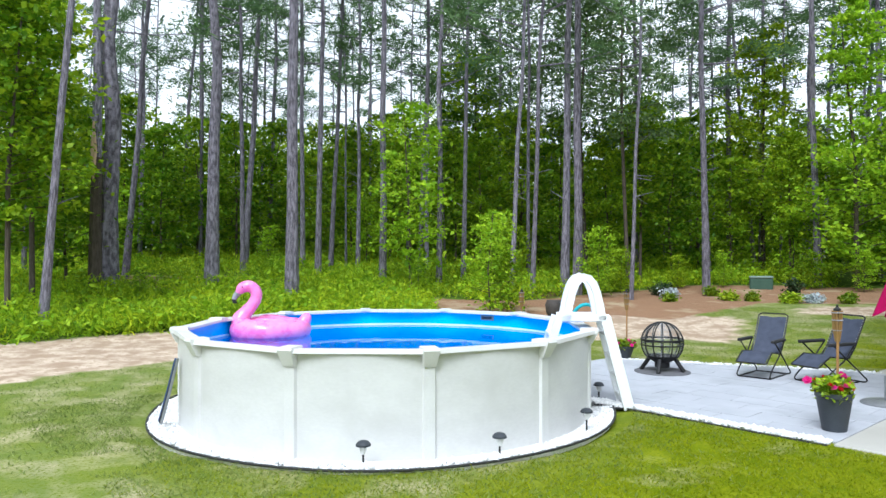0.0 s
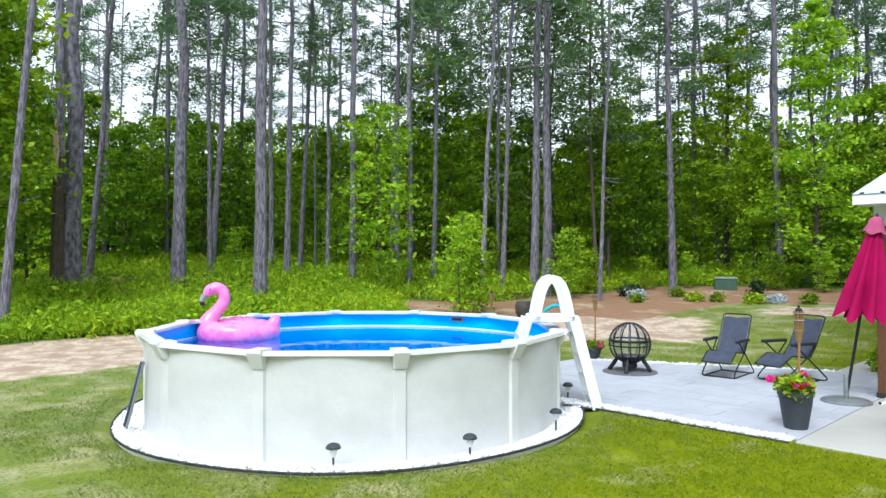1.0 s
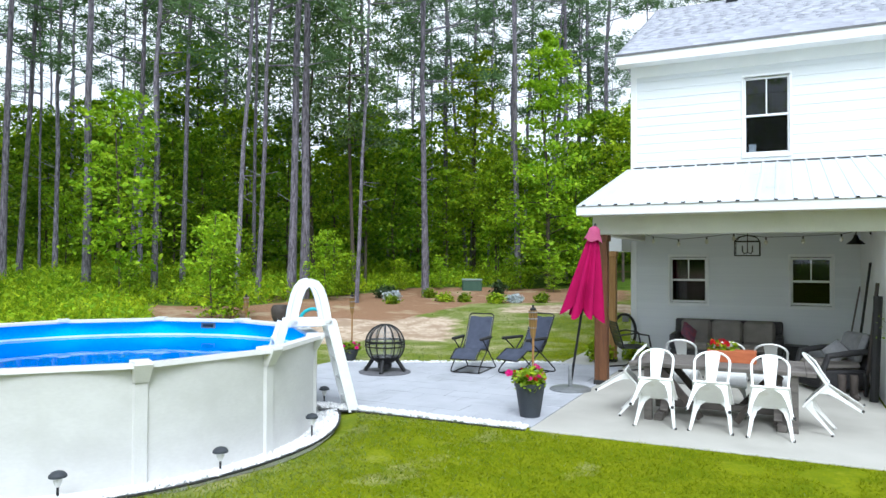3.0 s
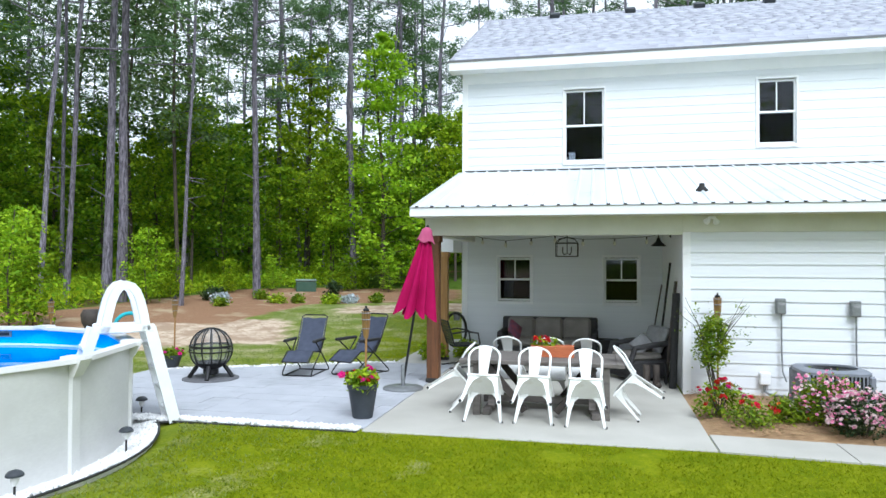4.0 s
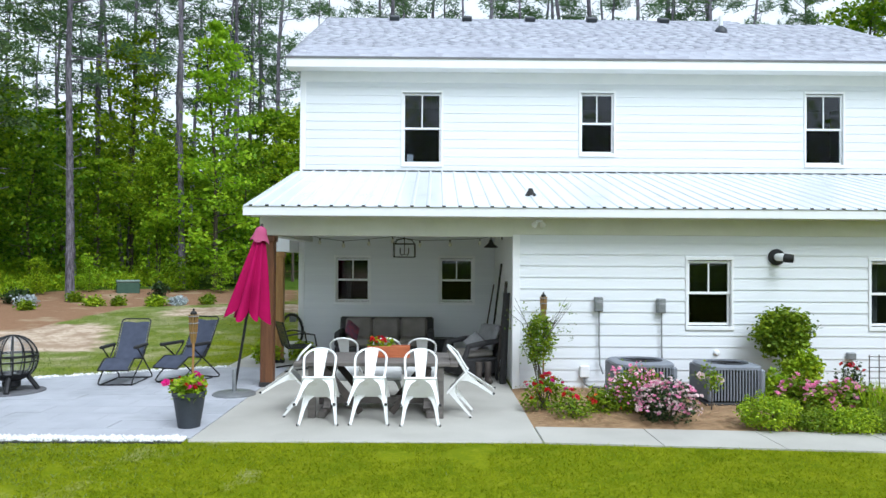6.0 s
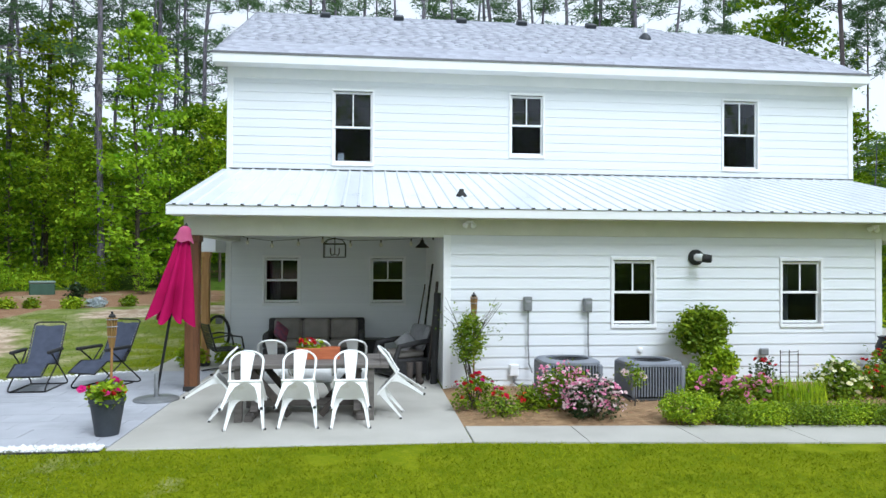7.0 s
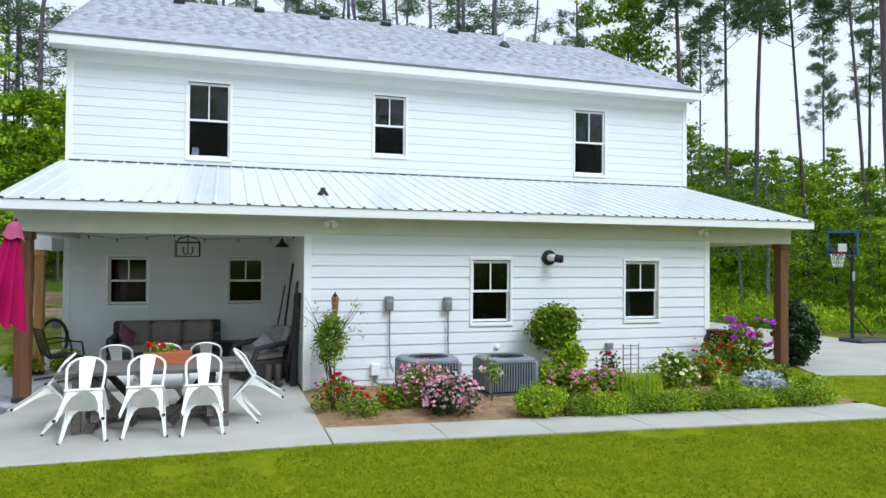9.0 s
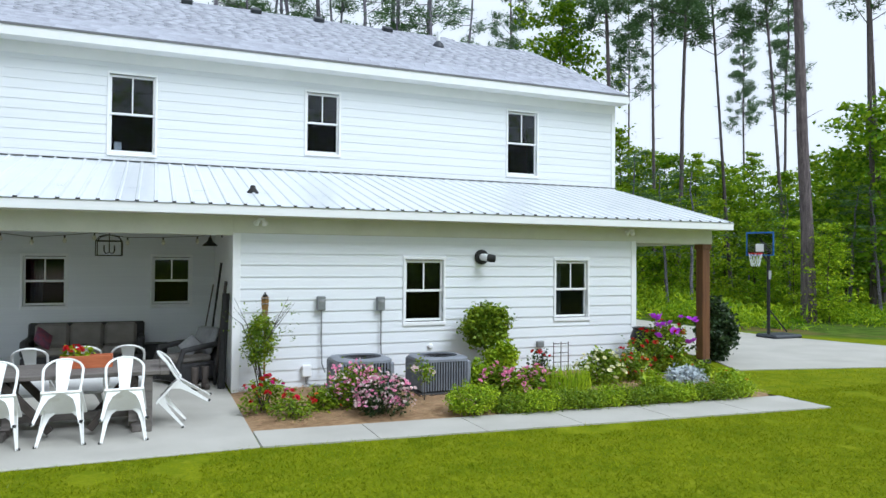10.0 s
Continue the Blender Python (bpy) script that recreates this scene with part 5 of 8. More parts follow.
# dining chairs of pressed white steel, tipped against the table to shed rain
def dining_chair():
    t = thing("dining_chair", 0, 0, -50, 0, "white pressed-steel chair tipped forward against the table", "chair", "chairs at the porch table")
    seat = Shape()
    v, n = [], 8
    for j in range(n + 1):
        for i in range(n + 1):
            a, b = i / n * 2 - 1, j / n
            wide = 0.17 + 0.025 * b
            v.append((a * wide, -0.36 + 0.36 * b, 0.435 - 0.012 * math.cos(a * 1.5) * math.sin(b * 3.1) - 0.012 * (b ** 4)))
    m = (n + 1) * (n + 1)
    v += [(p[0], p[1], p[2] - 0.022) for p in v]
    f = [(j * (n + 1) + i, j * (n + 1) + i + 1, (j + 1) * (n + 1) + i + 1, (j + 1) * (n + 1) + i) for j in range(n) for i in range(n)]
    f += [tuple(q + m for q in g[::-1]) for g in f]
    edge = [i for i in range(n + 1)] + [(j + 1) * (n + 1) - 1 for j in range(1, n + 1)] + [n * (n + 1) + i for i in range(n - 1, -1, -1)] + [j * (n + 1) for j in range(n - 1, 0, -1)]
    f += [(a, a + m, b + m, b) for a, b in zip(edge, edge[1:] + edge[:1])]
    part("seat", seat.add(v, f), WHITE_ENAMEL, t, smooth=40)
    for sx in (-1, 1):
        for nm, top, foot in (("front_leg", (sx * 0.165, -0.02, 0.43), (sx * 0.20, 0.0, 0.0)), ("rear_leg", (sx * 0.150, -0.33, 0.43), (sx * 0.195, -0.41, 0.0))):
            a, b = Vector(top), Vector(foot)
            q = Shape()
            sy = 1 if nm == "front_leg" else -1
            sec = []
            for p, k in ((a, 0.160), (a * 0.93 + b * 0.07, 0.105), (a * 0.80 + b * 0.20, 0.060), (a * 0.55 + b * 0.45, 0.038), (b, 0.022)):
                sec += [(p.x, p.y, p.z), (p.x - sx * k, p.y, p.z), (p.x - sx * k, p.y - sy * 0.008, p.z), (p.x - sx * 0.008, p.y - sy * 0.008, p.z), (p.x - sx * 0.008, p.y - sy * k, p.z), (p.x, p.y - sy * k, p.z)]
            fc = []
            for lv in (0, 6, 12, 18):
                fc += [(lv + i, lv + (i + 1) % 6, lv + 6 + (i + 1) % 6, lv + 6 + i) for i in range(6)]
            fc += [(0, 1, 2, 3), (0, 3, 4, 5), (24, 25, 26, 27), (24, 27, 28, 29)]
            leg = part(nm, q.add(sec, fc), WHITE_ENAMEL, t, smooth=25)
            part("foot_cap", Shape().box(b.x - 0.014, b.x + 0.014, b.y - 0.014, b.y + 0.014, 0, 0.022, 0.003), RUBBER, leg, "black rubber foot")
    hoop = []
    for k in range(17):
        u = -1 + 2 * k / 16
        ang = math.pi / 2 * u
        hoop.append((0.165 * math.sin(ang), -0.405, 0.66 + 0.155 * math.cos(ang)))
    hoop = [(-0.150, -0.345, 0.43), (-0.162, -0.375, 0.56)] + hoop + [(0.162, -0.375, 0.56), (0.150, -0.345, 0.43)]
    part("back_frame", Shape().tube(hoop, 0.0125, 8), WHITE_ENAMEL, t)
    sp = []
    for k in range(6):
        q = k / 5
        sp.append((0.045 + 0.028 * q, -0.345 - 0.062 * q - 0.012 * math.sin(q * 3.14), 0.43 + 0.38 * q))
    v = [(s * w, y, z) for w, y, z in sp for s in (-1, 1)] + [(s * w, y + 0.004, z) for w, y, z in sp for s in (-1, 1)]
    f = [(2 * i, 2 * i + 1, 2 * i + 3, 2 * i + 2) for i in range(5)] + [(12 + 2 * i, 14 + 2 * i, 15 + 2 * i, 13 + 2 * i) for i in range(5)]
    part("splat", Shape().add(v, f), WHITE_ENAMEL, t, smooth=50)
    return t


chair = dining_chair()
TIP = -46
for x, y, turn in ((-2.54, 7.47, 2), (-1.95, 7.50, -1), (-1.35, 7.46, 1), (-2.44, 9.20, 180), (-1.86, 9.22, 181), (-1.36, 9.20, 179)):
    copy_thing(chair, pose(x, y, 0.02, TIP, 0, turn) @ Matrix.Diagonal((1.13, 1, 1, 1)))
copy_thing(chair, pose(-3.05, 8.12, 0.02, TIP, 0, -84))
copy_thing(chair, pose(-0.72, 8.12, 0.02, TIP, 0, 84))
for o in (*chair.children_recursive, chair):
    bpy.data.objects.remove(o)

table = thing("dining_table", -1.9, 8.33, 0.02, 0, "long weathered grey wooden trestle table", "table")
for k in range(6):
    part("plank", Shape().box(-0.90, 0.90, -0.50 + k * 0.1667 + 0.002, -0.50 + (k + 1) * 0.1667 - 0.002, 0.635, 0.68, 0.005), TABLE_WOOD, table)
for sx in (-1, 1):
    part("end_board", Shape().box(sx * 0.95 - 0.048, sx * 0.95 + 0.048, -0.5, 0.5, 0.63, 0.682, 0.006), TABLE_WOOD, table)
    for sy in (-1, 1):
        part("trestle_leg", Shape().box(-0.045, 0.045, -0.045, 0.045, -0.40, 0.40, 0.005, m=pose(sx * 0.62, 0, 0.33, 0, sy * 49, 90)), TABLE_WOOD, table)
    part("foot_beam", Shape().box(sx * 0.66 - 0.05, sx * 0.66 + 0.05, -0.45, 0.45, 0.0, 0.08, 0.008), TABLE_WOOD, table)
    for sy in (-1, 1):
        part("corner_leg", Shape().box(sx * 0.78 - 0.045, sx * 0.78 + 0.045, sy * 0.42 - 0.045, sy * 0.42 + 0.045, 0.0, 0.63, 0.006), TABLE_WOOD, table)
        part("cross_brace", Shape().box(-0.04, 0.04, -0.035, 0.035, -0.36, 0.36, 0.005, m=pose(sx * 0.42, sy * 0.40, 0.34, 0, sx * 40, 0)), DARK_WOOD, table)
part("stretcher", Shape().box(-0.72, 0.72, -0.04, 0.04, 0.10, 0.19, 0.006), TABLE_WOOD, table)

trough = thing("flower_trough", -1.78, 8.38, 0.702, 0, "orange-brown wooden flower trough on the table", "planter")
part("trough_box", Shape().box(-0.27, 0.27, -0.09, 0.09, 0.0, 0.025).box(-0.27, 0.27, -0.09, -0.07, 0.025, 0.14, 0.003).box(-0.27, 0.27, 0.07, 0.09, 0.025, 0.14, 0.003).box(-0.27, -0.25, -0.07, 0.07, 0.025, 0.14).box(0.25, 0.27, -0.07, 0.07, 0.025, 0.14), TERRACOTTA, trough)
part("soil", Shape().box(-0.25, 0.25, -0.07, 0.07, 0.025, 0.11), SOIL, trough)
v, f = leafy([(q * 0.1 - 0.2, 0, 0.16) for q in range(3)], 22, 0.04, 0.045)
loose("foliage", v, f, FOLIAGE_LIGHT, trough)
part("blossom", blossoms([(-0.22 + 0.04 * (k % 5), 0.03 * ((k * 7) % 3 - 1), 0.20 + 0.015 * (k % 3)) for k in range(11)], 0.075, 4), PETAL["crimson"], trough, "crimson flowers", smooth=0, kind="stuff")


def tiki_torch(x, y, h, z=0.0, label="bamboo garden torch on a cane pole"):
    t = thing("garden_torch", x, y, z, 0, label, "torch", "garden torches")
    part("pole", Shape().tube([(0, 0, -0.05), (0, 0, h * 0.55), (0.004, 0, h - 0.28)], 0.014, 8), BAMBOO, t)
    hd = Shape()
    for k in range(9):
        a = 2 * math.pi * k / 9
        hd.tube([(0.014 * math.cos(a), 0.014 * math.sin(a), h - 0.36), (0.036 * math.cos(a), 0.036 * math.sin(a), h - 0.22), (0.045 * math.cos(a), 0.045 * math.sin(a), h - 0.03)], 0.012, 5)
    part("cane_head", hd, BAMBOO, t, kind="stuff")
    for q, rr in ((0.24, 0.040), (0.13, 0.052), (0.05, 0.057)):
        part("binding", Shape().tube([(rr * math.cos(2 * math.pi * k / 14), rr * math.sin(2 * math.pi * k / 14), h - q) for k in range(14)], 0.006, 5, closed=True), PILLOW, t, "pale cord binding")
    part("canister", Shape().lathe([(0.036, h - 0.10), (0.038, h - 0.01), (0.03, h), (0.012, h + 0.012), (0.012, h + 0.035), (0.002, h + 0.04)], 14), BLACK_METAL, t, "black oil canister")
    return t


tiki_torch(-8.74, 10.72, 1.24)
tiki_torch(-3.98, 7.47, 1.33, 0.0, "bamboo garden torch standing in a flower pot")
tiki_torch(0.42, 9.72, 1.42, 0.03)
tiki_torch(-11.16, 10.47, 1.18)


def flower_pot(x, y, h, r0, r1, flowers, leaf, label, seed=1):
    t = thing("flower_pot", x, y, 0.02, 0, label, "flower pot", "flower pots")
    part("pot", Shape().lathe([(r0 * 0.96, 0), (r0, 0.02), (r1 * 0.93, h * 0.86), (r1, h * 0.88), (r1, h), (r1 * 0.9, h), (r1 * 0.86, h * 0.85), (0.005, h * 0.84)], 32, caps=False), SLATE_POT, t, smooth=40)
    part("soil", Shape().lathe([(0.002, h * 0.9), (r1 * 0.87, h * 0.89), (r1 * 0.86, h * 0.85)], 20, caps=False), SOIL, t)
    sp = [(p[0], p[1], p[2] + h * 0.86) for p in shell(60, r1 * 1.85, r1 * 1.85, h * 0.48, seed, 0.1, 0.6)]
    v, f = leafy(sp, 12, 0.035, 0.038, 2.2)
    loose("foliage", v, f, leaf, t)
    for i, (k, n, s) in enumerate(flowers):
        part("blossom", blossoms([(p[0] * 1.1, p[1] * 1.1, p[2] + h * 0.9) for p in shell(n, r1 * 2.1, r1 * 2.1, h * 0.5, seed + 5 + i, 0.35, 0.1)], s, seed), PETAL[k], t, k + " flowers", smooth=0, kind="stuff")
    return t


flower_pot(-4.0, 7.42, 0.41, 0.125, 0.19, (("fuchsia", 7, 0.10), ("crimson", 4, 0.08), ("orange", 3, 0.07)), FOLIAGE_LIGHT, "tall slate-grey pot of red petunias", 3)
flower_pot(-8.62, 10.45, 0.22, 0.12, 0.19, (("fuchsia", 9, 0.10),), FOLIAGE, "low dark bowl of magenta flowers", 8)

# fire globe
pit = thing("fire_pit", -7.29, 9.52, 0.02, 20, "black steel globe fire pit on a grey round mat", "fire pit")
R, ZC = 0.335, 0.475
part("mat", Shape().lathe([(0.44, 0.0), (0.44, 0.012), (0.43, 0.016), (0.002, 0.016)], 40, caps=False), surf("grey_fire_mat", (0.09, 0.09, 0.10), (0.15, 0.15, 0.16), 9, 0.9, 0.2), pit, "grey round mat")
part("bowl", Shape().lathe([(R * math.cos(a), ZC + R * math.sin(a)) for a in np.linspace(-1.45, -0.68, 11)] + [((R - 0.008) * math.cos(a), ZC + (R - 0.008) * math.sin(a)) for a in np.linspace(-0.68, -1.45, 11)], 40), BLACK_METAL, pit, smooth=50)
part("ash_pan", Shape().lathe([(0.10, ZC - R - 0.07), (0.12, ZC - R - 0.05), (0.12, ZC - R + 0.02)], 20), BLACK_METAL, pit)
for k in range(4):
    a = math.pi / 2 * k
    c, s = math.cos(a), math.sin(a)
    part("leg", Shape().tube([(0.19 * c, 0.19 * s, 0.24), (0.34 * c, 0.34 * s, 0.02)], 0.034, 8), BLACK_METAL, pit)
for z0, w in ((0.05, 0.034), (-0.03, 0.022)):
    rr = math.sqrt(R * R - z0 * z0) + 0.004
    part("band", Shape().lathe([(rr, ZC + z0 - w / 2), (rr + 0.006, ZC + z0 - w / 2), (rr + 0.006, ZC + z0 + w / 2), (rr, ZC + z0 + w / 2), (rr, ZC + z0 - w / 2)], 40, caps=False), BLACK_METAL, pit, smooth=20)
for k in range(14):
    a = 2 * math.pi * k / 14
    part("rib", Shape().tube([(R * math.cos(b) * math.cos(a), R * math.cos(b) * math.sin(a), ZC + R * math.sin(b)) for b in np.linspace(-0.8, 1.52, 14)], 0.0105, 5), BLACK_METAL, pit)
mesh_wires = Shape()
for k in range(56):
    a = 2 * math.pi * k / 56
    mesh_wires.tube([(0.328 * math.cos(b) * math.cos(a), 0.328 * math.cos(b) * math.sin(a), ZC + 0.328 * math.sin(b)) for b in np.linspace(-0.72, 1.40, 10)], 0.0017, 3, caps=False)
for b in np.linspace(-0.7, 1.4, 26):
    mesh_wires.tube([(0.328 * math.cos(b) * math.cos(2 * math.pi * j / 32), 0.328 * math.cos(b) * math.sin(2 * math.pi * j / 32), ZC + 0.328 * math.sin(b)) for j in range(32)], 0.0017, 3, closed=True)
tagged(part("spark_mesh", mesh_wires, GREY_METAL, pit, "fine black spark mesh"), kind="stuff")
part("top_plate", Shape().lathe([(0.06, ZC + R - 0.006), (0.05, ZC + R + 0.006), (0.003, ZC + R + 0.010)], 16), BLACK_METAL, pit)


def lounger():
    t = thing("reclining_chair", 0, 0, -50, 0, "grey sling zero-gravity recliner with black tube frame", "chair", "recliners on the patio")
    w = 0.225
    fab = [(-0.54, 0.27), (-0.50, 0.31), (-0.28, 0.43), (-0.02, 0.40), (0.12, 0.40), (0.22, 0.52), (0.40, 0.86), (0.46, 0.98)]
    v = [(x, y, z - 0.015 * (1 if abs(x) < 0.1 else 0)) for y, z in fab for x in (-w, -w / 2, 0, w / 2, w)]
    v += [(x, y + 0.004, z - 0.007) for x, y, z in v]
    k = 5 * len(fab)
    f = []
    for j in range(len(fab) - 1):
        for i in range(4):
            q = j * 5 + i
            f += [(q, q + 1, q + 6, q + 5), (k + q, k + q + 5, k + q + 6, k + q + 1)]
    part("sling", Shape().add(v, f), SLING, t, smooth=60)
    for sx in (-1, 1):
        x = sx * (w + 0.02)
        part("seat_rail", Shape().tube([(x, -0.54, 0.27), (x, -0.28, 0.43), (x, 0.02, 0.39), (x, 0.14, 0.40)], 0.012, 7), BLACK_METAL, t)
        part("back_rail", Shape().tube([(x, 0.10, 0.38), (x, 0.24, 0.55), (x, 0.47, 1.0)], 0.012, 7), BLACK_METAL, t)
        part("front_leg", Shape().tube([(x + sx * 0.025, 0.20, 0.60), (x + sx * 0.025, -0.02, 0.36), (x + sx * 0.025, -0.34, 0.16), (x + sx * 0.025, -0.42, 0.09), (x + sx * 0.025, -0.45, 0.05), (x + sx * 0.02, -0.43, 0.02), (x + sx * 0.01, -0.38, 0.013), (x + sx * 0.01, 0.30, 0.013)], 0.012, 7), BLACK_METAL, t)
        part("rear_leg", Shape().tube([(x + sx * 0.04, -0.26, 0.60), (x + sx * 0.04, 0.05, 0.36), (x + sx * 0.04, 0.33, 0.14), (x + sx * 0.04, 0.43, 0.06), (x + sx * 0.04, 0.45, 0.03), (x + sx * 0.035, 0.43, 0.014), (x + sx * 0.02, 0.38, 0.012)], 0.012, 7), BLACK_METAL, t)
        part("armrest", Shape().box(x - 0.036 + sx * 0.03, x + 0.036 + sx * 0.03, -0.34, 0.20, 0.59, 0.64, 0.014), RUBBER, t, "black moulded armrest")
        lace = Shape()
        for q in range(12):
            z = 0.46 + 0.044 * q
            y = 0.17 + (z - 0.46) * 0.55
            lace.tube([(sx * w, y, z), (x, y + 0.003, z + 0.018)], 0.004, 4)
        part("bungee_lace", lace, PILLOW, t, "pale bungee lacing", kind="stuff")
    part("front_bar", Shape().tube([(-w - 0.03, -0.40, 0.012), (w + 0.03, -0.40, 0.012)], 0.012, 7), BLACK_METAL, t)
    part("rear_bar", Shape().tube([(-w - 0.04, 0.38, 0.012), (w + 0.04, 0.38, 0.012)], 0.012, 7), BLACK_METAL, t)
    part("toe_bar", Shape().tube([(-w - 0.02, -0.54, 0.27), (w + 0.02, -0.54, 0.27)], 0.012, 7), BLACK_METAL, t)
    part("head_bar", Shape().tube([(-w - 0.02, 0.47, 1.0), (-w + 0.03, 0.49, 1.03), (w - 0.03, 0.49, 1.03), (w + 0.02, 0.47, 1.0)], 0.012, 7), BLACK_METAL, t)
    return t


ln = lounger()
copy_thing(ln, pose(-6.04, 10.40, 0.02, 0, 0, 3) @ Matrix.Scale(0.92, 4))
copy_thing(ln, pose(-5.13, 10.58, 0.02, 0, 0, -21) @ Matrix.Scale(0.95, 4))
for o in (*ln.children_recursive, ln):
    bpy.data.objects.remove(o)

# closed market umbrella
umb = thing("patio_umbrella", -4.04, 9.36, 0.02, 0, "closed magenta canvas umbrella leaning in its round base", "umbrella")
part("base_plate", Shape().lathe([(0.30, 0.0), (0.30, 0.02), (0.27, 0.035), (0.04, 0.05), (0.002, 0.05)], 40, caps=False), GREY_METAL, umb, "grey round base")
part("sleeve", Shape().lathe([(0.032, 0.05), (0.032, 0.34), (0.025, 0.36)], 16), GREY_METAL, umb)
lean = pose(0, 0, 0.05, -1, 8.6, 0)
part("pole", Shape().tube([(0, 0, 0.0), (0, 0, 2.36)], 0.019, 12, m=lean), BLACK_METAL, umb, "dark umbrella pole")
v, n, lv = [], 64, 15
for j in range(lv):
    q = j / (lv - 1)
    for i in range(n):
        a = 2 * math.pi * i / n
        lobe = abs(math.cos(a * 4 + 0.4 * q))
        r = 0.05 + 0.27 * q ** 0.9 * (0.42 + 0.58 * lobe ** 1.6) * (1 + 0.10 * math.sin(a * 3 + 1.3))
        z = 2.28 - 1.26 * q + 0.16 * (q ** 3) * (1 - lobe) + 0.02 * math.sin(a * 5) * q
        v.append((r * math.cos(a) * 1.08, r * math.sin(a) * 0.95, z))
f = [(j * n + i, (j + 1) * n + i, (j + 1) * n + (i + 1) % n, j * n + (i + 1) % n) for j in range(lv - 1) for i in range(n)]
part("canopy", Shape().add(v, f, lean), MAGENTA, umb, "folded magenta canvas canopy", smooth=70)
v = []
for j, (r, z) in enumerate(((0.03, 2.375), (0.075, 2.34), (0.095, 2.26), (0.12, 2.16))):
    v += [(r * (1 + (0.22 * abs(math.cos(4 * math.pi * i / 32)) if j == 3 else 0)) * math.cos(2 * math.pi * i / 32), r * math.sin(2 * math.pi * i / 32), z - (0.02 * math.cos(8 * math.pi * i / 32) if j == 3 else 0)) for i in range(32)]
part("top_valance", Shape().add(v, [(j * 32 + i, (j + 1) * 32 + i, (j + 1) * 32 + (i + 1) % 32, j * 32 + (i + 1) % 32) for j in range(3) for i in range(32)], lean), surf("pink_faded_canvas", (0.36, 0.05, 0.14), (0.46, 0.10, 0.20), 4, 0.8, 0.1), umb, "sun-faded pink valance", smooth=60)
part("finial", Shape().lathe([(0.02, 2.36), (0.022, 2.39), (0.004, 2.42)], 12, m=lean), BLACK_METAL, umb)

# sofa, armchair and side table on the porch
sofa = thing("porch_sofa", -2.14, 12.82, 0.02, 0, "dark wicker three-seat sofa with grey cushions", "sofa")
part("base", Shape().box(-0.92, 0.92, -0.42, 0.42, 0.06, 0.32, 0.02), WICKER, sofa)
part("back_panel", Shape().box(-0.92, 0.92, -0.07, 0.07, 0.0, 0.56, 0.03, m=pose(0, 0.33, 0.26, -10)), WICKER, sofa)
for sx in (-1, 1):
    part("armrest", Shape().box(sx * 0.87 - 0.06, sx * 0.87 + 0.06, -0.42, 0.34, 0.32, 0.60, 0.035), WICKER, sofa)
    part("foot", Shape().box(sx * 0.84 - 0.04, sx * 0.84 + 0.04, -0.38, -0.30, 0.0, 0.06), DARK_WOOD, sofa)
    part("foot", Shape().box(sx * 0.84 - 0.04, sx * 0.84 + 0.04, 0.30, 0.38, 0.0, 0.06), DARK_WOOD, sofa)
for k in (-1, 0, 1):
    part("seat_cushion", Shape().box(k * 0.535 - 0.262, k * 0.535 + 0.262, -0.42, 0.22, 0.32, 0.46, 0.04), CUSHION, sofa)
    part("back_cushion", Shape().box(-0.262, 0.262, -0.08, 0.07, 0, 0.42, 0.05, m=pose(k * 0.535, 0.18, 0.40, -12)), CUSHION, sofa)
pl = thing("throw_pillow", -2.74, 12.48, 0.50, 15, "red floral throw pillow on the sofa", "pillow")
part("pillow_body", Shape().lathe([(0.01, -0.06), (0.17, -0.05), (0.215, 0.0), (0.17, 0.05), (0.01, 0.06)], 4, m=pose(0, 0, 0.14, 62, 0, 45)), FLORAL, pl, smooth=80)

arm = thing("wicker_armchair", -0.55, 11.15, 0.02, -62, "dark woven wicker armchair with pale cushions", "armchair")
part("base", Shape().box(-0.34, 0.34, -0.36, 0.34, 0.05, 0.33, 0.03), WICKER, arm)
part("back_panel", Shape().box(-0.34, 0.34, -0.045, 0.045, 0.0, 0.58, 0.04, m=pose(0, 0.30, 0.28, -22)), WICKER, arm)
for sx in (-1, 1):
    part("armrest", Shape().tube([(sx * 0.33, 0.30, 0.60), (sx * 0.36, 0.0, 0.58), (sx * 0.36, -0.30, 0.54), (sx * 0.34, -0.36, 0.34), (sx * 0.34, -0.36, 0.05)], 0.045, 10), WICKER, arm)
for k in range(9):
    part("woven_band", Shape().tube([(-0.345, -0.37, 0.07 + k * 0.03), (0.345, -0.37, 0.07 + k * 0.03)], 0.012, 6), WICKER, arm)
part("seat_cushion", Shape().box(-0.29, 0.29, -0.36, 0.24, 0.33, 0.44, 0.035), CUSHION, arm)
part("back_cushion", Shape().box(-0.27, 0.27, -0.06, 0.06, 0.0, 0.46, 0.05, m=pose(0, 0.20, 0.42, -22)), PILLOW, arm, "pale grey back cushion")
part("pillow", Shape().lathe([(0.01, -0.06), (0.17, -0.05), (0.21, 0.0), (0.17, 0.05), (0.01, 0.06)], 4, m=pose(0.02, 0.02, 0.56, 58, 0, 45)), PILLOW, arm, "small pale pillow", smooth=80)
st = thing("side_table", -1.02, 12.78, 0.02, 0, "small black square side table", "table")
part("tabletop", Shape().box(-0.19, 0.19, -0.19, 0.19, 0.42, 0.45, 0.008), BLACK_METAL, st)
for sx in (-1, 1):
    part("side_panel", Shape().box(sx * 0.17 - 0.012, sx * 0.17 + 0.012, -0.17, 0.17, 0.0, 0.42, 0.004), BLACK_METAL, st)
part("front_panel", Shape().box(-0.158, 0.158, -0.17, -0.15, 0.05, 0.42, 0.003), BLACK_METAL, st)

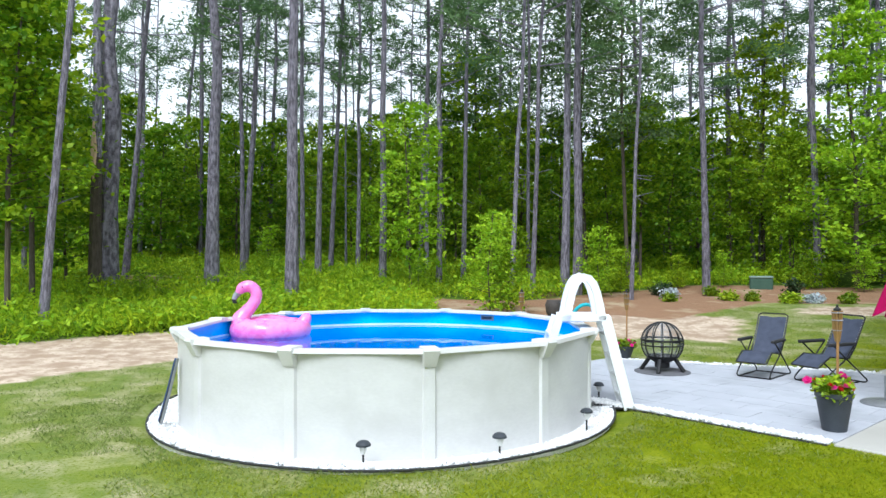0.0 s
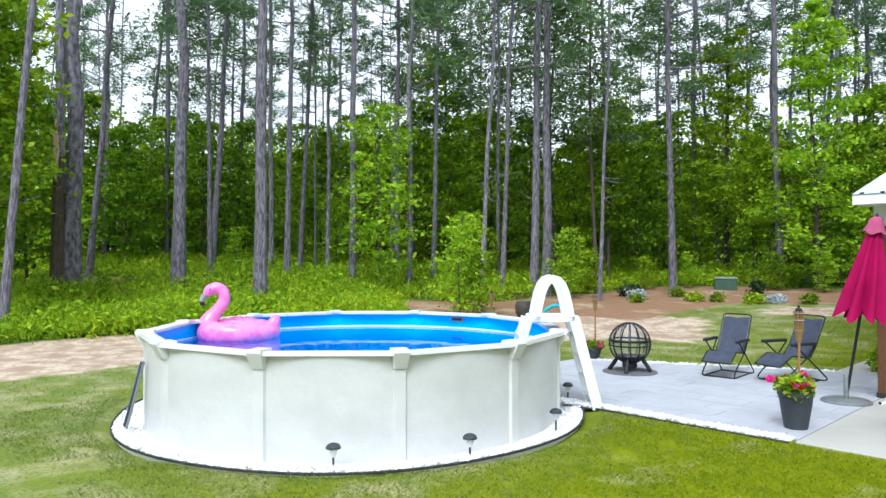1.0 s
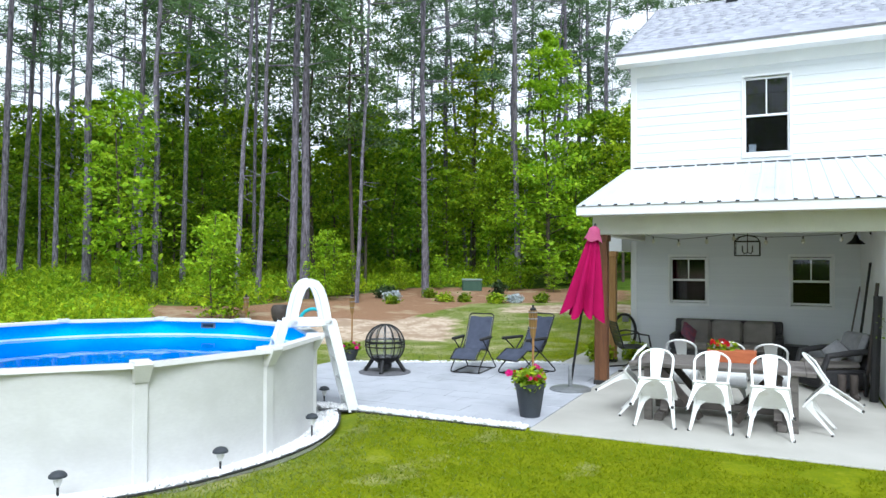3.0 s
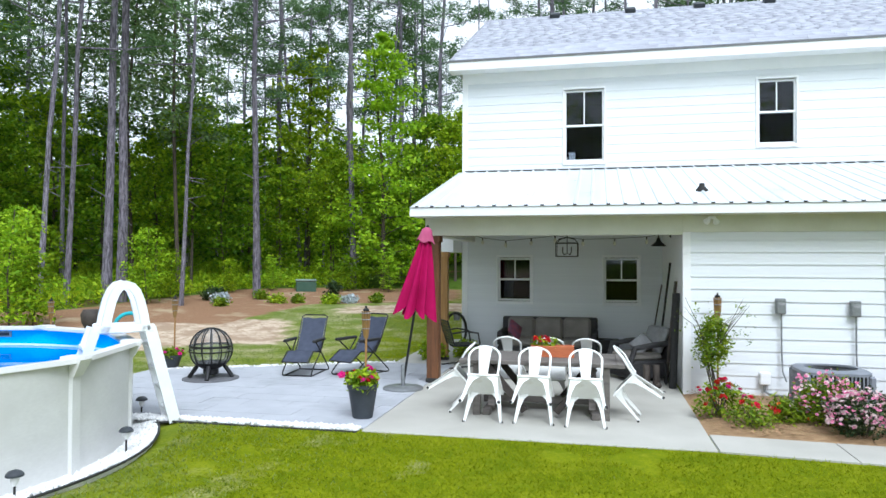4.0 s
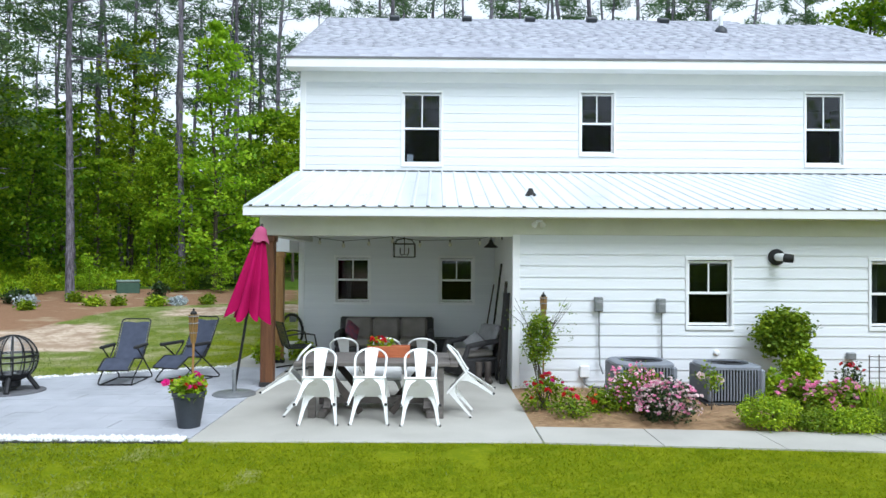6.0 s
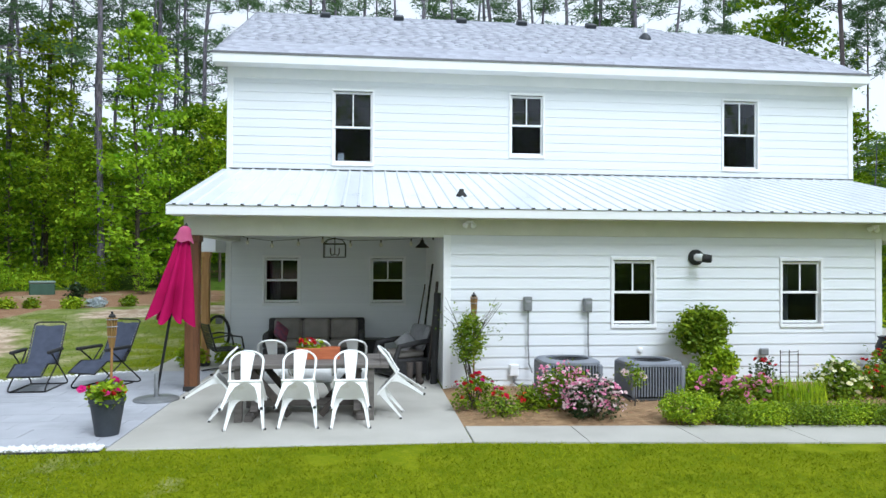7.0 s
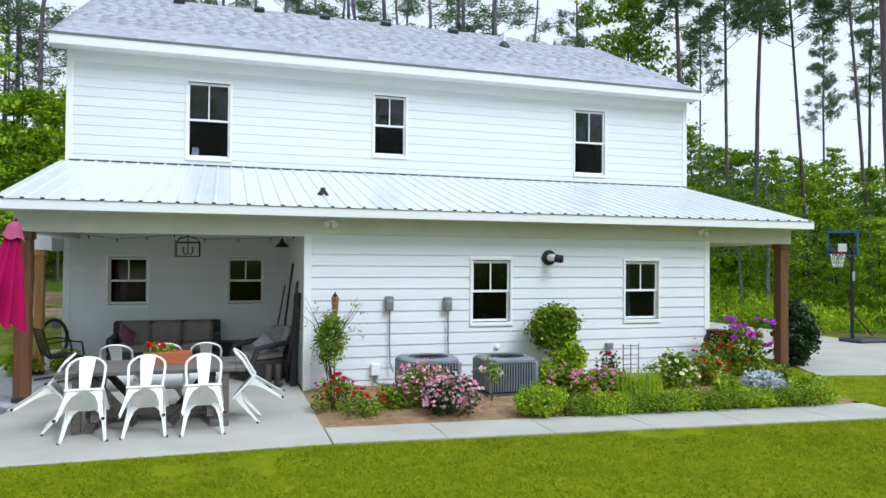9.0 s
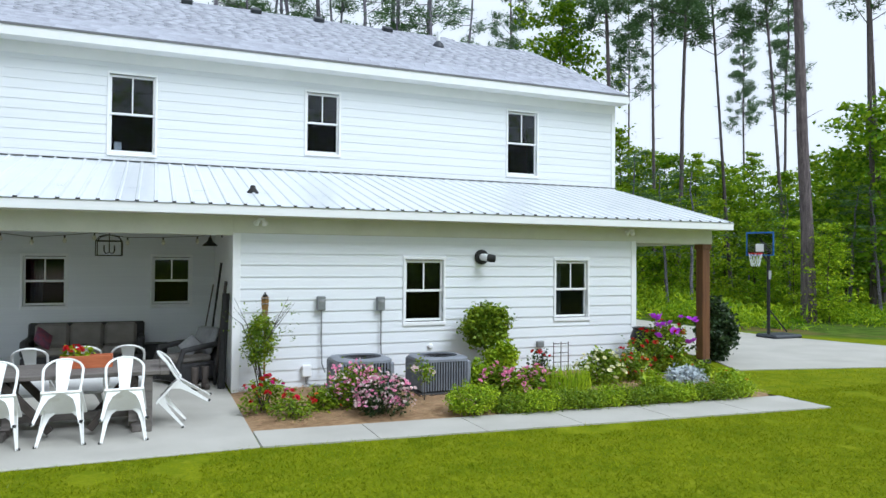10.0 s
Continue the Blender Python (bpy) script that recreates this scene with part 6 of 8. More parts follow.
# metal chair and hose by the porch's open side
mc = thing("metal_garden_chair", -3.62, 11.75, 0.02, 118, "black metal spring garden chair", "chair")
for sx in (-1, 1):
    part("side_frame", Shape().tube([(sx * 0.26, 0.34, 0.86), (sx * 0.26, 0.20, 0.40), (sx * 0.27, -0.20, 0.40), (sx * 0.27, -0.26, 0.38), (sx * 0.27, -0.22, 0.05), (sx * 0.27, 0.30, 0.015)], 0.014, 7), BLACK_METAL, mc)
    part("armrest", Shape().tube([(sx * 0.27, 0.28, 0.62), (sx * 0.29, 0.0, 0.66), (sx * 0.29, -0.22, 0.62), (sx * 0.28, -0.26, 0.42)], 0.015, 7), BLACK_METAL, mc)
for k in range(8):
    part("slat", Shape().box(-0.25, 0.25, -0.02, 0.02, -0.004, 0.004, 0.002, m=pose(0, -0.2 + k * 0.055, 0.405)), BLACK_METAL, mc)
for k in range(9):
    part("slat", Shape().box(-0.25, 0.25, -0.02, 0.02, -0.004, 0.004, 0.002, m=pose(0, 0.215 + k * 0.014, 0.45 + k * 0.047, 73)), BLACK_METAL, mc)
hose = thing("garden_hose", -4.02, 13.28, 0.62, 0, "coiled black garden hose on a wall hanger", "hose")
part("hanger", Shape().box(-0.06, 0.06, -0.03, 0.09, 0.10, 0.26, 0.01), GREY_METAL, hose)
for k in range(9):
    part("coil", Shape().tube([((0.20 + 0.012 * (k % 3)) * math.sin(2 * math.pi * j / 28), -0.06 - 0.022 * (k // 3) + 0.006 * math.sin(j + k), 0.02 + (0.32 + 0.015 * (k % 3)) * math.cos(2 * math.pi * j / 28) - 0.1) for j in range(28)], 0.011, 6, closed=True), RUBBER, hose)

# lantern pendant, barn lamp and string lights
lan = thing("pendant_lantern", -1.74, 11.7, 2.5, 0, "black open-frame pendant lantern with four candle lamps", "ceiling lamp")
part("canopy", Shape().lathe([(0.06, 0.0), (0.06, -0.015), (0.012, -0.03)], 16), BLACK_METAL, lan)
part("rod", Shape().tube([(0, 0, -0.02), (0, 0, -0.44)], 0.008, 6), BLACK_METAL, lan)
for sx, sy in ((-1, -1), (-1, 1), (1, -1), (1, 1)):
    part("frame_bar", Shape().tube([(0, 0, -0.16), (sx * 0.13, sy * 0.13, -0.19), (sx * 0.185, sy * 0.185, -0.26), (sx * 0.185, sy * 0.185, -0.49)], 0.008, 6), BLACK_METAL, lan)
    part("candle_arm", Shape().tube([(0, 0, -0.44), (sx * 0.05, sy * 0.05, -0.46), (sx * 0.075, sy * 0.075, -0.42), (sx * 0.075, sy * 0.075, -0.33)], 0.007, 6), BLACK_METAL, lan)
for z in (-0.49, -0.26):
    q = 0.185
    part("frame_ring", Shape().tube([(-q, -q, z), (q, -q, z), (q, q, z), (-q, q, z)], 0.008, 6, closed=True), BLACK_METAL, lan)
barn = thing("barn_lamp", -0.04, 11.7, 2.36, 0, "black gooseneck barn lamp on the porch wall", "wall lamp")
part("wall_plate", Shape().lathe([(0.05, 0), (0.05, 0.02), (0.02, 0.03)], 16, m=pose(0.035, 0, 0.02, 0, -90, 0)), BLACK_METAL, barn)
part("gooseneck", Shape().tube([(0.02, 0, 0.02), (-0.06, 0, 0.05), (-0.14, 0, 0.05), (-0.17, 0, 0.0), (-0.17, 0, -0.04)], 0.010, 8), BLACK_METAL, barn)
part("shade", Shape().lathe([(0.025, -0.03), (0.035, -0.07), (0.05, -0.10), (0.12, -0.16), (0.125, -0.175), (0.115, -0.165), (0.04, -0.10), (0.01, -0.09)], 24, m=pose(-0.17, 0, 0), caps=False), BLACK_METAL, barn, smooth=50)
BULB = surf("clear_bulb", (0.62, 0.60, 0.50), (0.76, 0.74, 0.64), 4, 0.15, 0)
sl = thing("string_lights", 0, 0, 0, 0, "string of small bulbs under the porch ceiling", "string lights")
run_pts = [(-3.6, 11.9, 2.44), (-3.2, 11.5, 2.33), (-2.75, 11.2, 2.27), (-2.3, 11.0, 2.30), (-1.9, 10.9, 2.34), (-1.45, 10.9, 2.28), (-0.95, 10.9, 2.29), (-0.45, 11.0, 2.32), (-0.03, 11.2, 2.40)]
part("cable", Shape().tube(run_pts, 0.004, 5), RUBBER, sl)
for x, y, z in run_pts[1:-1]:
    part("socket", Shape().lathe([(0.012, 0.0), (0.012, -0.04)], 8, m=pose(x, y, z)), RUBBER, sl)
    part("bulb", Shape().lathe([(0.012, -0.04), (0.026, -0.068), (0.026, -0.092), (0.004, -0.118)], 10, m=pose(x, y, z)), BULB, sl)


def leaning(name, pts, label, category, head=None, r=0.013, mat=None):
    t = thing(name, *pts[0], 0, label, category)
    o = Vector(pts[0])
    part("handle", Shape().tube([Vector(p) - o for p in pts], r, 8), mat or DARK_WOOD, t)
    if head:
        part("head", head, RUBBER, t)
    return t


leaning("broom", [(-0.30, 12.9, 0.05), (-0.06, 12.85, 1.5)], "wooden-handled broom leaning in the corner", "broom", Shape().box(-0.16, 0.14, -0.03, 0.03, -0.03, 0.16, 0.01))
leaning("garden_rake", [(-0.22, 12.0, 0.04), (-0.04, 11.5, 1.9)], "black long-handled rake leaning on the wall", "rake", Shape().box(-0.03, 0.03, -0.2, 0.2, -0.02, 0.05, 0.005), 0.018, RUBBER)
leaning("shovel", [(-0.18, 10.75, 0.02), (-0.05, 10.55, 1.62)], "dark-handled shovel leaning on the porch wall", "shovel", Shape().box(-0.02, 0.01, -0.11, 0.11, 0.0, 0.32, 0.01), 0.024)
leaning("folded_canopy", [(-0.12, 10.35, 0.02), (-0.07, 10.3, 1.45)], "dark rolled canopy standing by the wall", "canopy", None, 0.055, RUBBER)
bt = thing("rubber_boots", -0.42, 10.42, 0.02, 10, "pair of dark rubber boots on the slab", "boots")
for sx in (-1, 1):
    part("boot", Shape().lathe([(0.05, 0), (0.055, 0.05), (0.048, 0.14), (0.055, 0.32), (0.05, 0.33)], 14, m=pose(sx * 0.075, 0, 0)).box(sx * 0.075 - 0.045, sx * 0.075 + 0.045, -0.17, 0.03, 0, 0.085, 0.03), DARK_WOOD, bt)

# ---- things at the pool ----
def eased(pts, rad, n=4):
    """A smooth line through the points, with the radii carried along."""
    p = [Vector(q) for q in (pts[0], *pts, pts[-1])]
    g = (rad[0], *rad, rad[-1])
    out, ro = [], []
    for i in range(1, len(p) - 2):
        for k in range(n):
            t = k / n
            a, b, c, d = p[i - 1:i + 3]
            out.append(0.5 * ((2 * b) + (c - a) * t + (2 * a - 5 * b + 4 * c - d) * t * t + (3 * b - a - 3 * c + d) * t ** 3))
            ro.append(g[i] + (g[i + 1] - g[i]) * t)
    return [tuple(q) for q in (*out, p[-1])], ro + [rad[-1]]


flam = thing("flamingo_float", -10.52, 4.26, LEVEL - 0.012, 57, "inflatable pink flamingo ring floating in the pool", "pool float")
v, f, na, nb = [], [], 40, 14
for i in range(na):
    a = 2 * math.pi * i / na
    rx, ry, tr = 0.46, 0.38, 0.165 - 0.02 * math.cos(a)
    for j in range(nb):
        b = 2 * math.pi * j / nb
        v.append(((rx + tr * math.cos(b)) * math.cos(a), (ry + tr * math.cos(b)) * math.sin(a), 0.10 + tr * math.sin(b) * 1.0 + 0.006 * math.sin(9 * a)))
f = [(i * nb + j, ((i + 1) % na) * nb + j, ((i + 1) % na) * nb + (j + 1) % nb, i * nb + (j + 1) % nb) for i in range(na) for j in range(nb)]
body = part("ring_body", Shape().add(v, f), PINK, flam, smooth=80)
part("neck", Shape().tube(*eased([(-0.42, 0, 0.10), (-0.47, 0, 0.24), (-0.40, 0, 0.36), (-0.30, 0, 0.48), (-0.24, 0, 0.60), (-0.26, 0, 0.71), (-0.35, 0, 0.77), (-0.45, 0, 0.745), (-0.50, 0, 0.68), (-0.505, 0, 0.65)],
                          [0.155, 0.15, 0.105, 0.092, 0.088, 0.088, 0.092, 0.086, 0.06, 0.035]), 14), PINK, flam, smooth=80)
part("beak", Shape().tube([(-0.50, 0, 0.68), (-0.555, 0, 0.625), (-0.575, 0, 0.57)], [0.052, 0.044, 0.036], 10), PILLOW, flam, "whitish beak")
part("beak_tip", Shape().tube([(-0.576, 0, 0.572), (-0.57, 0, 0.53), (-0.53, 0, 0.515)], [0.036, 0.034, 0.012], 10), RUBBER, flam, "black beak tip")
for sy in (-1, 1):
    part("wing", Shape().lathe([(0.01, -0.09), (0.13, -0.06), (0.16, 0.0), (0.13, 0.06), (0.01, 0.09)], 16, m=pose(0.05, sy * 0.30, 0.225, 90 * 0 + sy * 20, 8, 0) @ Matrix.Diagonal((1.9, 0.75, 0.6, 1))), PINK, flam, smooth=80)
    part("eye", Shape().lathe([(0.012, -0.006), (0.014, 0.0), (0.002, 0.008)], 10, m=pose(-0.44, sy * 0.083, 0.76, -90 * sy)), RUBBER, flam, "black printed eye")
part("tail", Shape().tube([(0.44, 0, 0.14), (0.50, 0, 0.22), (0.535, 0, 0.30), (0.54, 0, 0.345)], [0.12, 0.10, 0.075, 0.03], 12), PINK, flam, smooth=80)

flam.scale = (0.94, 0.94, 0.94)
lad = thing("pool_ladder", -8.328, 4.762, 0, 46, "white plastic A-frame pool ladder over the rim", "ladder")


def plank_bar(pts, wx, wy):
    """A flat bar in the ladder's x-z plane, wx wide along x and wy thick along y."""
    s, k = Shape(), len(pts)
    v = []
    for i, (x, y, z) in enumerate(pts):
        a, b = pts[max(i - 1, 0)], pts[min(i + 1, k - 1)]
        dx, dz = b[0] - a[0], b[2] - a[2]
        l = math.hypot(dx, dz) or 1
        nx_, nz_ = -dz / l, dx / l
        for p, q in ((-1, -1), (1, -1), (1, 1), (-1, 1)):
            v.append((x + nx_ * wx / 2 * p, y + q * wy / 2, z + nz_ * wx / 2 * p))
    f = [(4 * i + j, 4 * i + (j + 1) % 4, 4 * i + 4 + (j + 1) % 4, 4 * i + 4 + j) for i in range(k - 1) for j in range(4)]
    return s.add(v, f + [(3, 2, 1, 0), (4 * k - 4, 4 * k - 3, 4 * k - 2, 4 * k - 1)])


for sy in (-0.19, 0.19):
    part("outer_stile", plank_bar([(2.98, sy, 0.0), (2.69, sy, 1.13)], 0.13, 0.05), WHITE_PLASTIC, lad)
    part("inner_stile", plank_bar([(1.78, sy, 0.06), (2.12, sy, 1.13)], 0.10, 0.045), WHITE_PLASTIC, lad)
    arc = [(2.65, sy, 1.10), (2.62, sy, 1.28), (2.58, sy, 1.45), (2.54, sy, 1.55), (2.49, sy, 1.61), (2.43, sy, 1.63), (2.37, sy, 1.61), (2.32, sy, 1.55), (2.28, sy, 1.45), (2.24, sy, 1.28), (2.21, sy, 1.10)]
    part("handrail", plank_bar(arc, 0.095, 0.06), WHITE_PLASTIC, lad, smooth=50)
    part("side_plate", Shape().box(2.13, 2.74, sy - 0.03, sy + 0.03, 1.08, 1.17, 0.012), WHITE_PLASTIC, lad)
part("platform", Shape().box(2.13, 2.72, -0.16, 0.16, 1.09, 1.13, 0.01), WHITE_PLASTIC, lad)
for k in range(4):
    q = (k + 0.55) / 4.4
    part("tread", Shape().box(2.98 - 0.28 * q - 0.06, 2.98 - 0.28 * q + 0.07, -0.17, 0.17, 1.13 * q - 0.02, 1.13 * q + 0.02, 0.008), WHITE_PLASTIC, lad)
    part("tread", Shape().box(1.78 + 0.34 * q - 0.07, 1.78 + 0.34 * q + 0.06, -0.17, 0.17, 0.06 + 1.07 * q - 0.02, 0.06 + 1.07 * q + 0.02, 0.008), WHITE_PLASTIC, lad)
skim = thing("skimmer_mouth", PX, PY, 0, 104, "grey pool skimmer opening in the liner", "pool skimmer")
part("faceplate", Shape().box(PR - 0.03, PR - 0.014, -0.12, 0.12, PH - 0.125, PH - 0.045, 0.004), PILLOW, skim)
part("opening", Shape().box(PR - 0.034, PR - 0.031, -0.09, 0.09, PH - 0.105, PH - 0.065), SLATE_POT, skim)
pump = thing("pool_pump", PX - 0.5, PY + 2.95, 0, 20, "dark pool pump with filter tank behind the pool", "pump")
part("tank", Shape().lathe([(0.16, 0.1), (0.19, 0.14), (0.19, 0.5), (0.15, 0.62), (0.05, 0.66)], 20), SLATE_POT, pump)
part("motor", Shape().box(0.2, 0.55, -0.1, 0.1, 0.06, 0.28, 0.03), BLACK_METAL, pump)
part("base", Shape().box(-0.2, 0.6, -0.18, 0.18, 0.0, 0.08, 0.01), BLACK_METAL, pump)

NAVY = surf("navy_plastic", (0.02, 0.045, 0.12), (0.04, 0.08, 0.18), 5, 0.4, 0.05)
for i, (dx, h, m) in enumerate(((0.0, 0.74, GREY_METAL), (0.06, 0.70, RUBBER), (0.11, 0.72, NAVY))):
    ca, sa = math.cos(radians(-102.0 - i * 1.8)), math.sin(radians(-102.0 - i * 1.8))
    leaning("pool_pole", [(PX + ca * 2.80, PY + sa * 2.80, 0.02), (PX + ca * 2.71, PY + sa * 2.71, h * 0.5), (PX + ca * 2.625, PY + sa * 2.625, h)], ("grey metal", "black", "navy blue")[i] + " cleaning pole leaning on the pool wall", "pole", None, 0.016, m)


FROST = surf("frosted_shade", (0.70, 0.70, 0.68), (0.78, 0.78, 0.76), 8, 0.3, 0.0)


def solar_light(x, y, z=0.02):
    t = thing("solar_light", x, y, z, 0, "small solar stake light with glass shade and dark cap", "path light", "solar lights")
    part("stake", Shape().tube([(0, 0, -0.05), (0, 0, 0.13)], 0.010, 8), RUBBER, t)
    part("shade", Shape().lathe([(0.018, 0.13), (0.034, 0.17), (0.038, 0.215)], 16), FROST, t, "pale frosted shade")
    part("cap", Shape().lathe([(0.070, 0.208), (0.068, 0.225), (0.048, 0.247), (0.02, 0.257), (0.002, 0.258)], 20), SLATE_POT, t, "dark grey dome cap")
    return t


for x, y in ((-6.43, 2.97), (-5.80, 4.10), (-5.90, 5.60), (-6.77, 7.05)):
    solar_light(x, y, 0.01 if math.hypot(x - PX, y - PY) > 3.0 else -0.04)

# white stone ring, strip and edging
def pebbles(name, spots, label):
    base = Shape()
    ico = [(0, 0, 1), (0.9, 0, 0.3), (0.28, 0.85, 0.3), (-0.73, 0.53, 0.3), (-0.73, -0.53, 0.3), (0.28, -0.85, 0.3), (0, 0, -0.6)]
    tri = [(0, 1, 2), (0, 2, 3), (0, 3, 4), (0, 4, 5), (0, 5, 1), (6, 2, 1), (6, 3, 2), (6, 4, 3), (6, 5, 4), (6, 1, 5)]
    u = np.array(ico)
    n = len(spots)
    sz = nrg.uniform(0.014, 0.036, n)
    an = nrg.uniform(0, 6.28, n)
    st_ = nrg.uniform(0.6, 1.3, (n, 3))
    pts = u[None] * st_[:, None, :] * sz[:, None, None]
    c, s = np.cos(an)[:, None], np.sin(an)[:, None]
    xy = np.stack([pts[:, :, 0] * c - pts[:, :, 1] * s, pts[:, :, 0] * s + pts[:, :, 1] * c, pts[:, :, 2]], 2)
    vv = (xy + np.asarray(spots)[:, None, :]).reshape(-1, 3)
    ff = (np.array(tri)[None] + (np.arange(n) * 7)[:, None, None]).reshape(-1, 3)
    return tagged(loose(name, vv, ff, STONE_WHITE, kind="stuff"), label, "gravel")


sp = []
dip = lambda q: 0.012 - 0.095 * smooth(3.0, 2.6, q)
GR = lambda a: 2.87 + 0.20 * max(0, math.cos(a + radians(45))) ** 2 + 0.015 * math.sin(7 * a)
while len(sp) < 8500:
    a, r = rng.uniform(0, 6.283), math.sqrt(rng.uniform(2.56 ** 2, 3.12 ** 2))
    if r < GR(a) and -2.3 < a - 6.283 * (a > 3.5) < 0.78 or (r < GR(a) and rng.random() < 0.15):
        sp.append((PX + r * math.cos(a), PY + r * math.sin(a), dip(r) + rng.uniform(-0.005, 0.014)))
pebbles("white_gravel", sp, "white marble chips in a ring round the pool")
gb_v = [(PX + q * math.cos(2 * math.pi * k / 72), PY + q * math.sin(2 * math.pi * k / 72), z) for k in range(72) for q, z in ((2.5, -0.16), (2.5, dip(2.5)), (2.75, dip(2.75)), (GR(2 * math.pi * k / 72) - 0.01, 0.012), (GR(2 * math.pi * k / 72) - 0.01, -0.05))]
gb_f = [(5 * k + j, 5 * ((k + 1) % 72) + j, 5 * ((k + 1) % 72) + j + 1, 5 * k + j + 1) for k in range(72) for j in range(4)]
solid("gravel_bed", Shape().add(gb_v, gb_f), surf("pale_gravel_bed", (0.74, 0.74, 0.73), (0.84, 0.84, 0.83), 30, 0.9, 0.5, fine=70), "pale gravel bed under the pool", "gravel", "structure")
part_edge = Shape().tube([(PX + (GR(2 * math.pi * k / 72) + 0.02) * math.cos(2 * math.pi * k / 72), PY + (GR(2 * math.pi * k / 72) + 0.02) * math.sin(2 * math.pi * k / 72), 0.015) for k in range(-36, 9)], 0.014, 6)
solid("lawn_edging", part_edge, BLACK_EDGE, "black plastic lawn edging round the gravel", "edging", "structure")
sp = [(rng.uniform(-6.35, -3.84), 6.78 + rng.uniform(0, 0.13), rng.uniform(0.005, 0.028)) for k in range(1500)] + [(rng.uniform(-6.9, -6.2), 6.72 + rng.uniform(0, 0.2), rng.uniform(0.005, 0.025)) for k in range(380)]
pebbles("white_gravel", sp, "white marble chips in a strip along the patio")
solid("lawn_edging", Shape().tube([(-6.30, 6.62, 0.005), (-6.15, 6.74, 0.005), (-3.84, 6.75, 0.005)], 0.014, 6), BLACK_EDGE, "black plastic edging along the patio", "edging", "structure")
sp = [(lambda q: (-8.8 + 3.85 * q + rng.gauss(0, 0.03), 10.16 + 1.84 * q + rng.gauss(0, 0.035), rng.uniform(0.0, 0.02)))(rng.random()) for k in range(900)]
pebbles("white_gravel", sp, "white marble chips behind the patio")

# ---- on the house wall ----
def ac_unit(x, y, w, d, h):
    t = thing("air_conditioner", x, y, 0.02, 0, "grey louvred outdoor air-conditioning unit on a pad", "air conditioner", "air conditioners")
    AC = surf("grey_ac_paint", (0.17, 0.185, 0.215), (0.24, 0.255, 0.29), 5, 0.5, 0.1) if "grey_ac_paint" not in bpy.data.materials else bpy.data.materials["grey_ac_paint"]
    part("pad", Shape().box(-w * 0.56, w * 0.56, -d * 0.56, d * 0.56, 0.0, 0.06, 0.01), BLACK_EDGE, t, "dark plastic pad")
    part("coil_core", Shape().box(-w / 2 + 0.03, w / 2 - 0.03, -d / 2 + 0.03, d / 2 - 0.03, 0.06, h - 0.04), BLACK_METAL, t, smooth=0)
    for sx in (-1, 1):
        for sy in (-1, 1):
            part("corner_post", Shape().box(sx * (w / 2 - 0.03) - 0.035, sx * (w / 2 - 0.03) + 0.035, sy * (d / 2 - 0.03) - 0.035, sy * (d / 2 - 0.03) + 0.035, 0.06, h - 0.04, 0.02), AC, t)
    nf = 15
    slat_f = Shape().box(-0.010, 0.010, -0.008, 0.012, 0.08, h - 0.05, 0.003).mesh("louvre", AC, 0)
    for k in range(nf):
        q = -w / 2 + 0.09 + (w - 0.18) * k / (nf - 1)
        part("louvre", slat_f, None, t, m=pose(q, -d / 2 + 0.005, 0))
        q = -d / 2 + 0.09 + (d - 0.18) * k / (nf - 1)
        part("louvre", slat_f, None, t, m=pose(-w / 2 + 0.005, q, 0, 0, 0, -90))
    rr = min(w, d) * 0.40
    n = 32
    sq = []
    for k in range(n):
        a = 2 * math.pi * k / n
        c, s = math.cos(a), math.sin(a)
        p = (abs(c) ** 5 + abs(s) ** 5) ** (-0.2)
        sq.append((c * p * (w / 2 + 0.012), s * p * (d / 2 + 0.012)))
    v = [(x_, y_, h - 0.05) for x_, y_ in sq] + [(x_, y_, h - 0.015) for x_, y_ in sq] + [(x_ * 0.95, y_ * 0.95, h) for x_, y_ in sq] + [(rr * math.cos(2 * math.pi * k / n), rr * math.sin(2 * math.pi * k / n), h + 0.012) for k in range(n)] + [(rr * 0.97 * math.cos(2 * math.pi * k / n), rr * 0.97 * math.sin(2 * math.pi * k / n), h - 0.06) for k in range(n)]
    f = [(j * n + k, j * n + (k + 1) % n, (j + 1) * n + (k + 1) % n, (j + 1) * n + k) for j in range(4) for k in range(n)]
    part("top_cover", Shape().add(v, f), AC, t, smooth=40)
    part("fan_blades", Shape().box(-rr * 0.9, rr * 0.9, -0.05, 0.05, h - 0.10, h - 0.09).box(-0.05, 0.05, -rr * 0.9, rr * 0.9, h - 0.088, h - 0.08), BLACK_METAL, t)
    for k in range(6):
        q = rr * (k + 0.6) / 6.2
        part("fan_guard", Shape().tube([(q * math.cos(2 * math.pi * j / 28), q * math.sin(2 * math.pi * j / 28), h - 0.01) for j in range(28)], 0.004, 4, closed=True), BLACK_METAL, t)
    return t


ac_unit(1.66, 9.05, 0.78, 0.76, 0.56)
ac_unit(2.83, 8.98, 0.75, 0.73, 0.54)


def disconnect(x, z):
    t = thing("disconnect_box", x, FRONT - 0.02, z, 0, "grey electrical disconnect box with conduit", "electrical box", "electrical boxes")
    part("case", Shape().box(-0.062, 0.062, -0.09, 0.004, -0.11, 0.11, 0.01), GREY_METAL, t)
    part("cover", Shape().box(-0.055, 0.055, -0.10, -0.09, -0.10, 0.06, 0.004), GREY_METAL, t)
    part("label_plate", Shape().box(-0.035, 0.035, -0.103, -0.1, 0.02, 0.05), PILLOW, t)
    part("conduit", Shape().tube([(0.01, -0.04, -0.11), (0.01, -0.04, -0.60), (0.02, -0.05, -0.92), (0.06, -0.10, -1.05)], 0.012, 8), GREY_METAL, t)
    return t


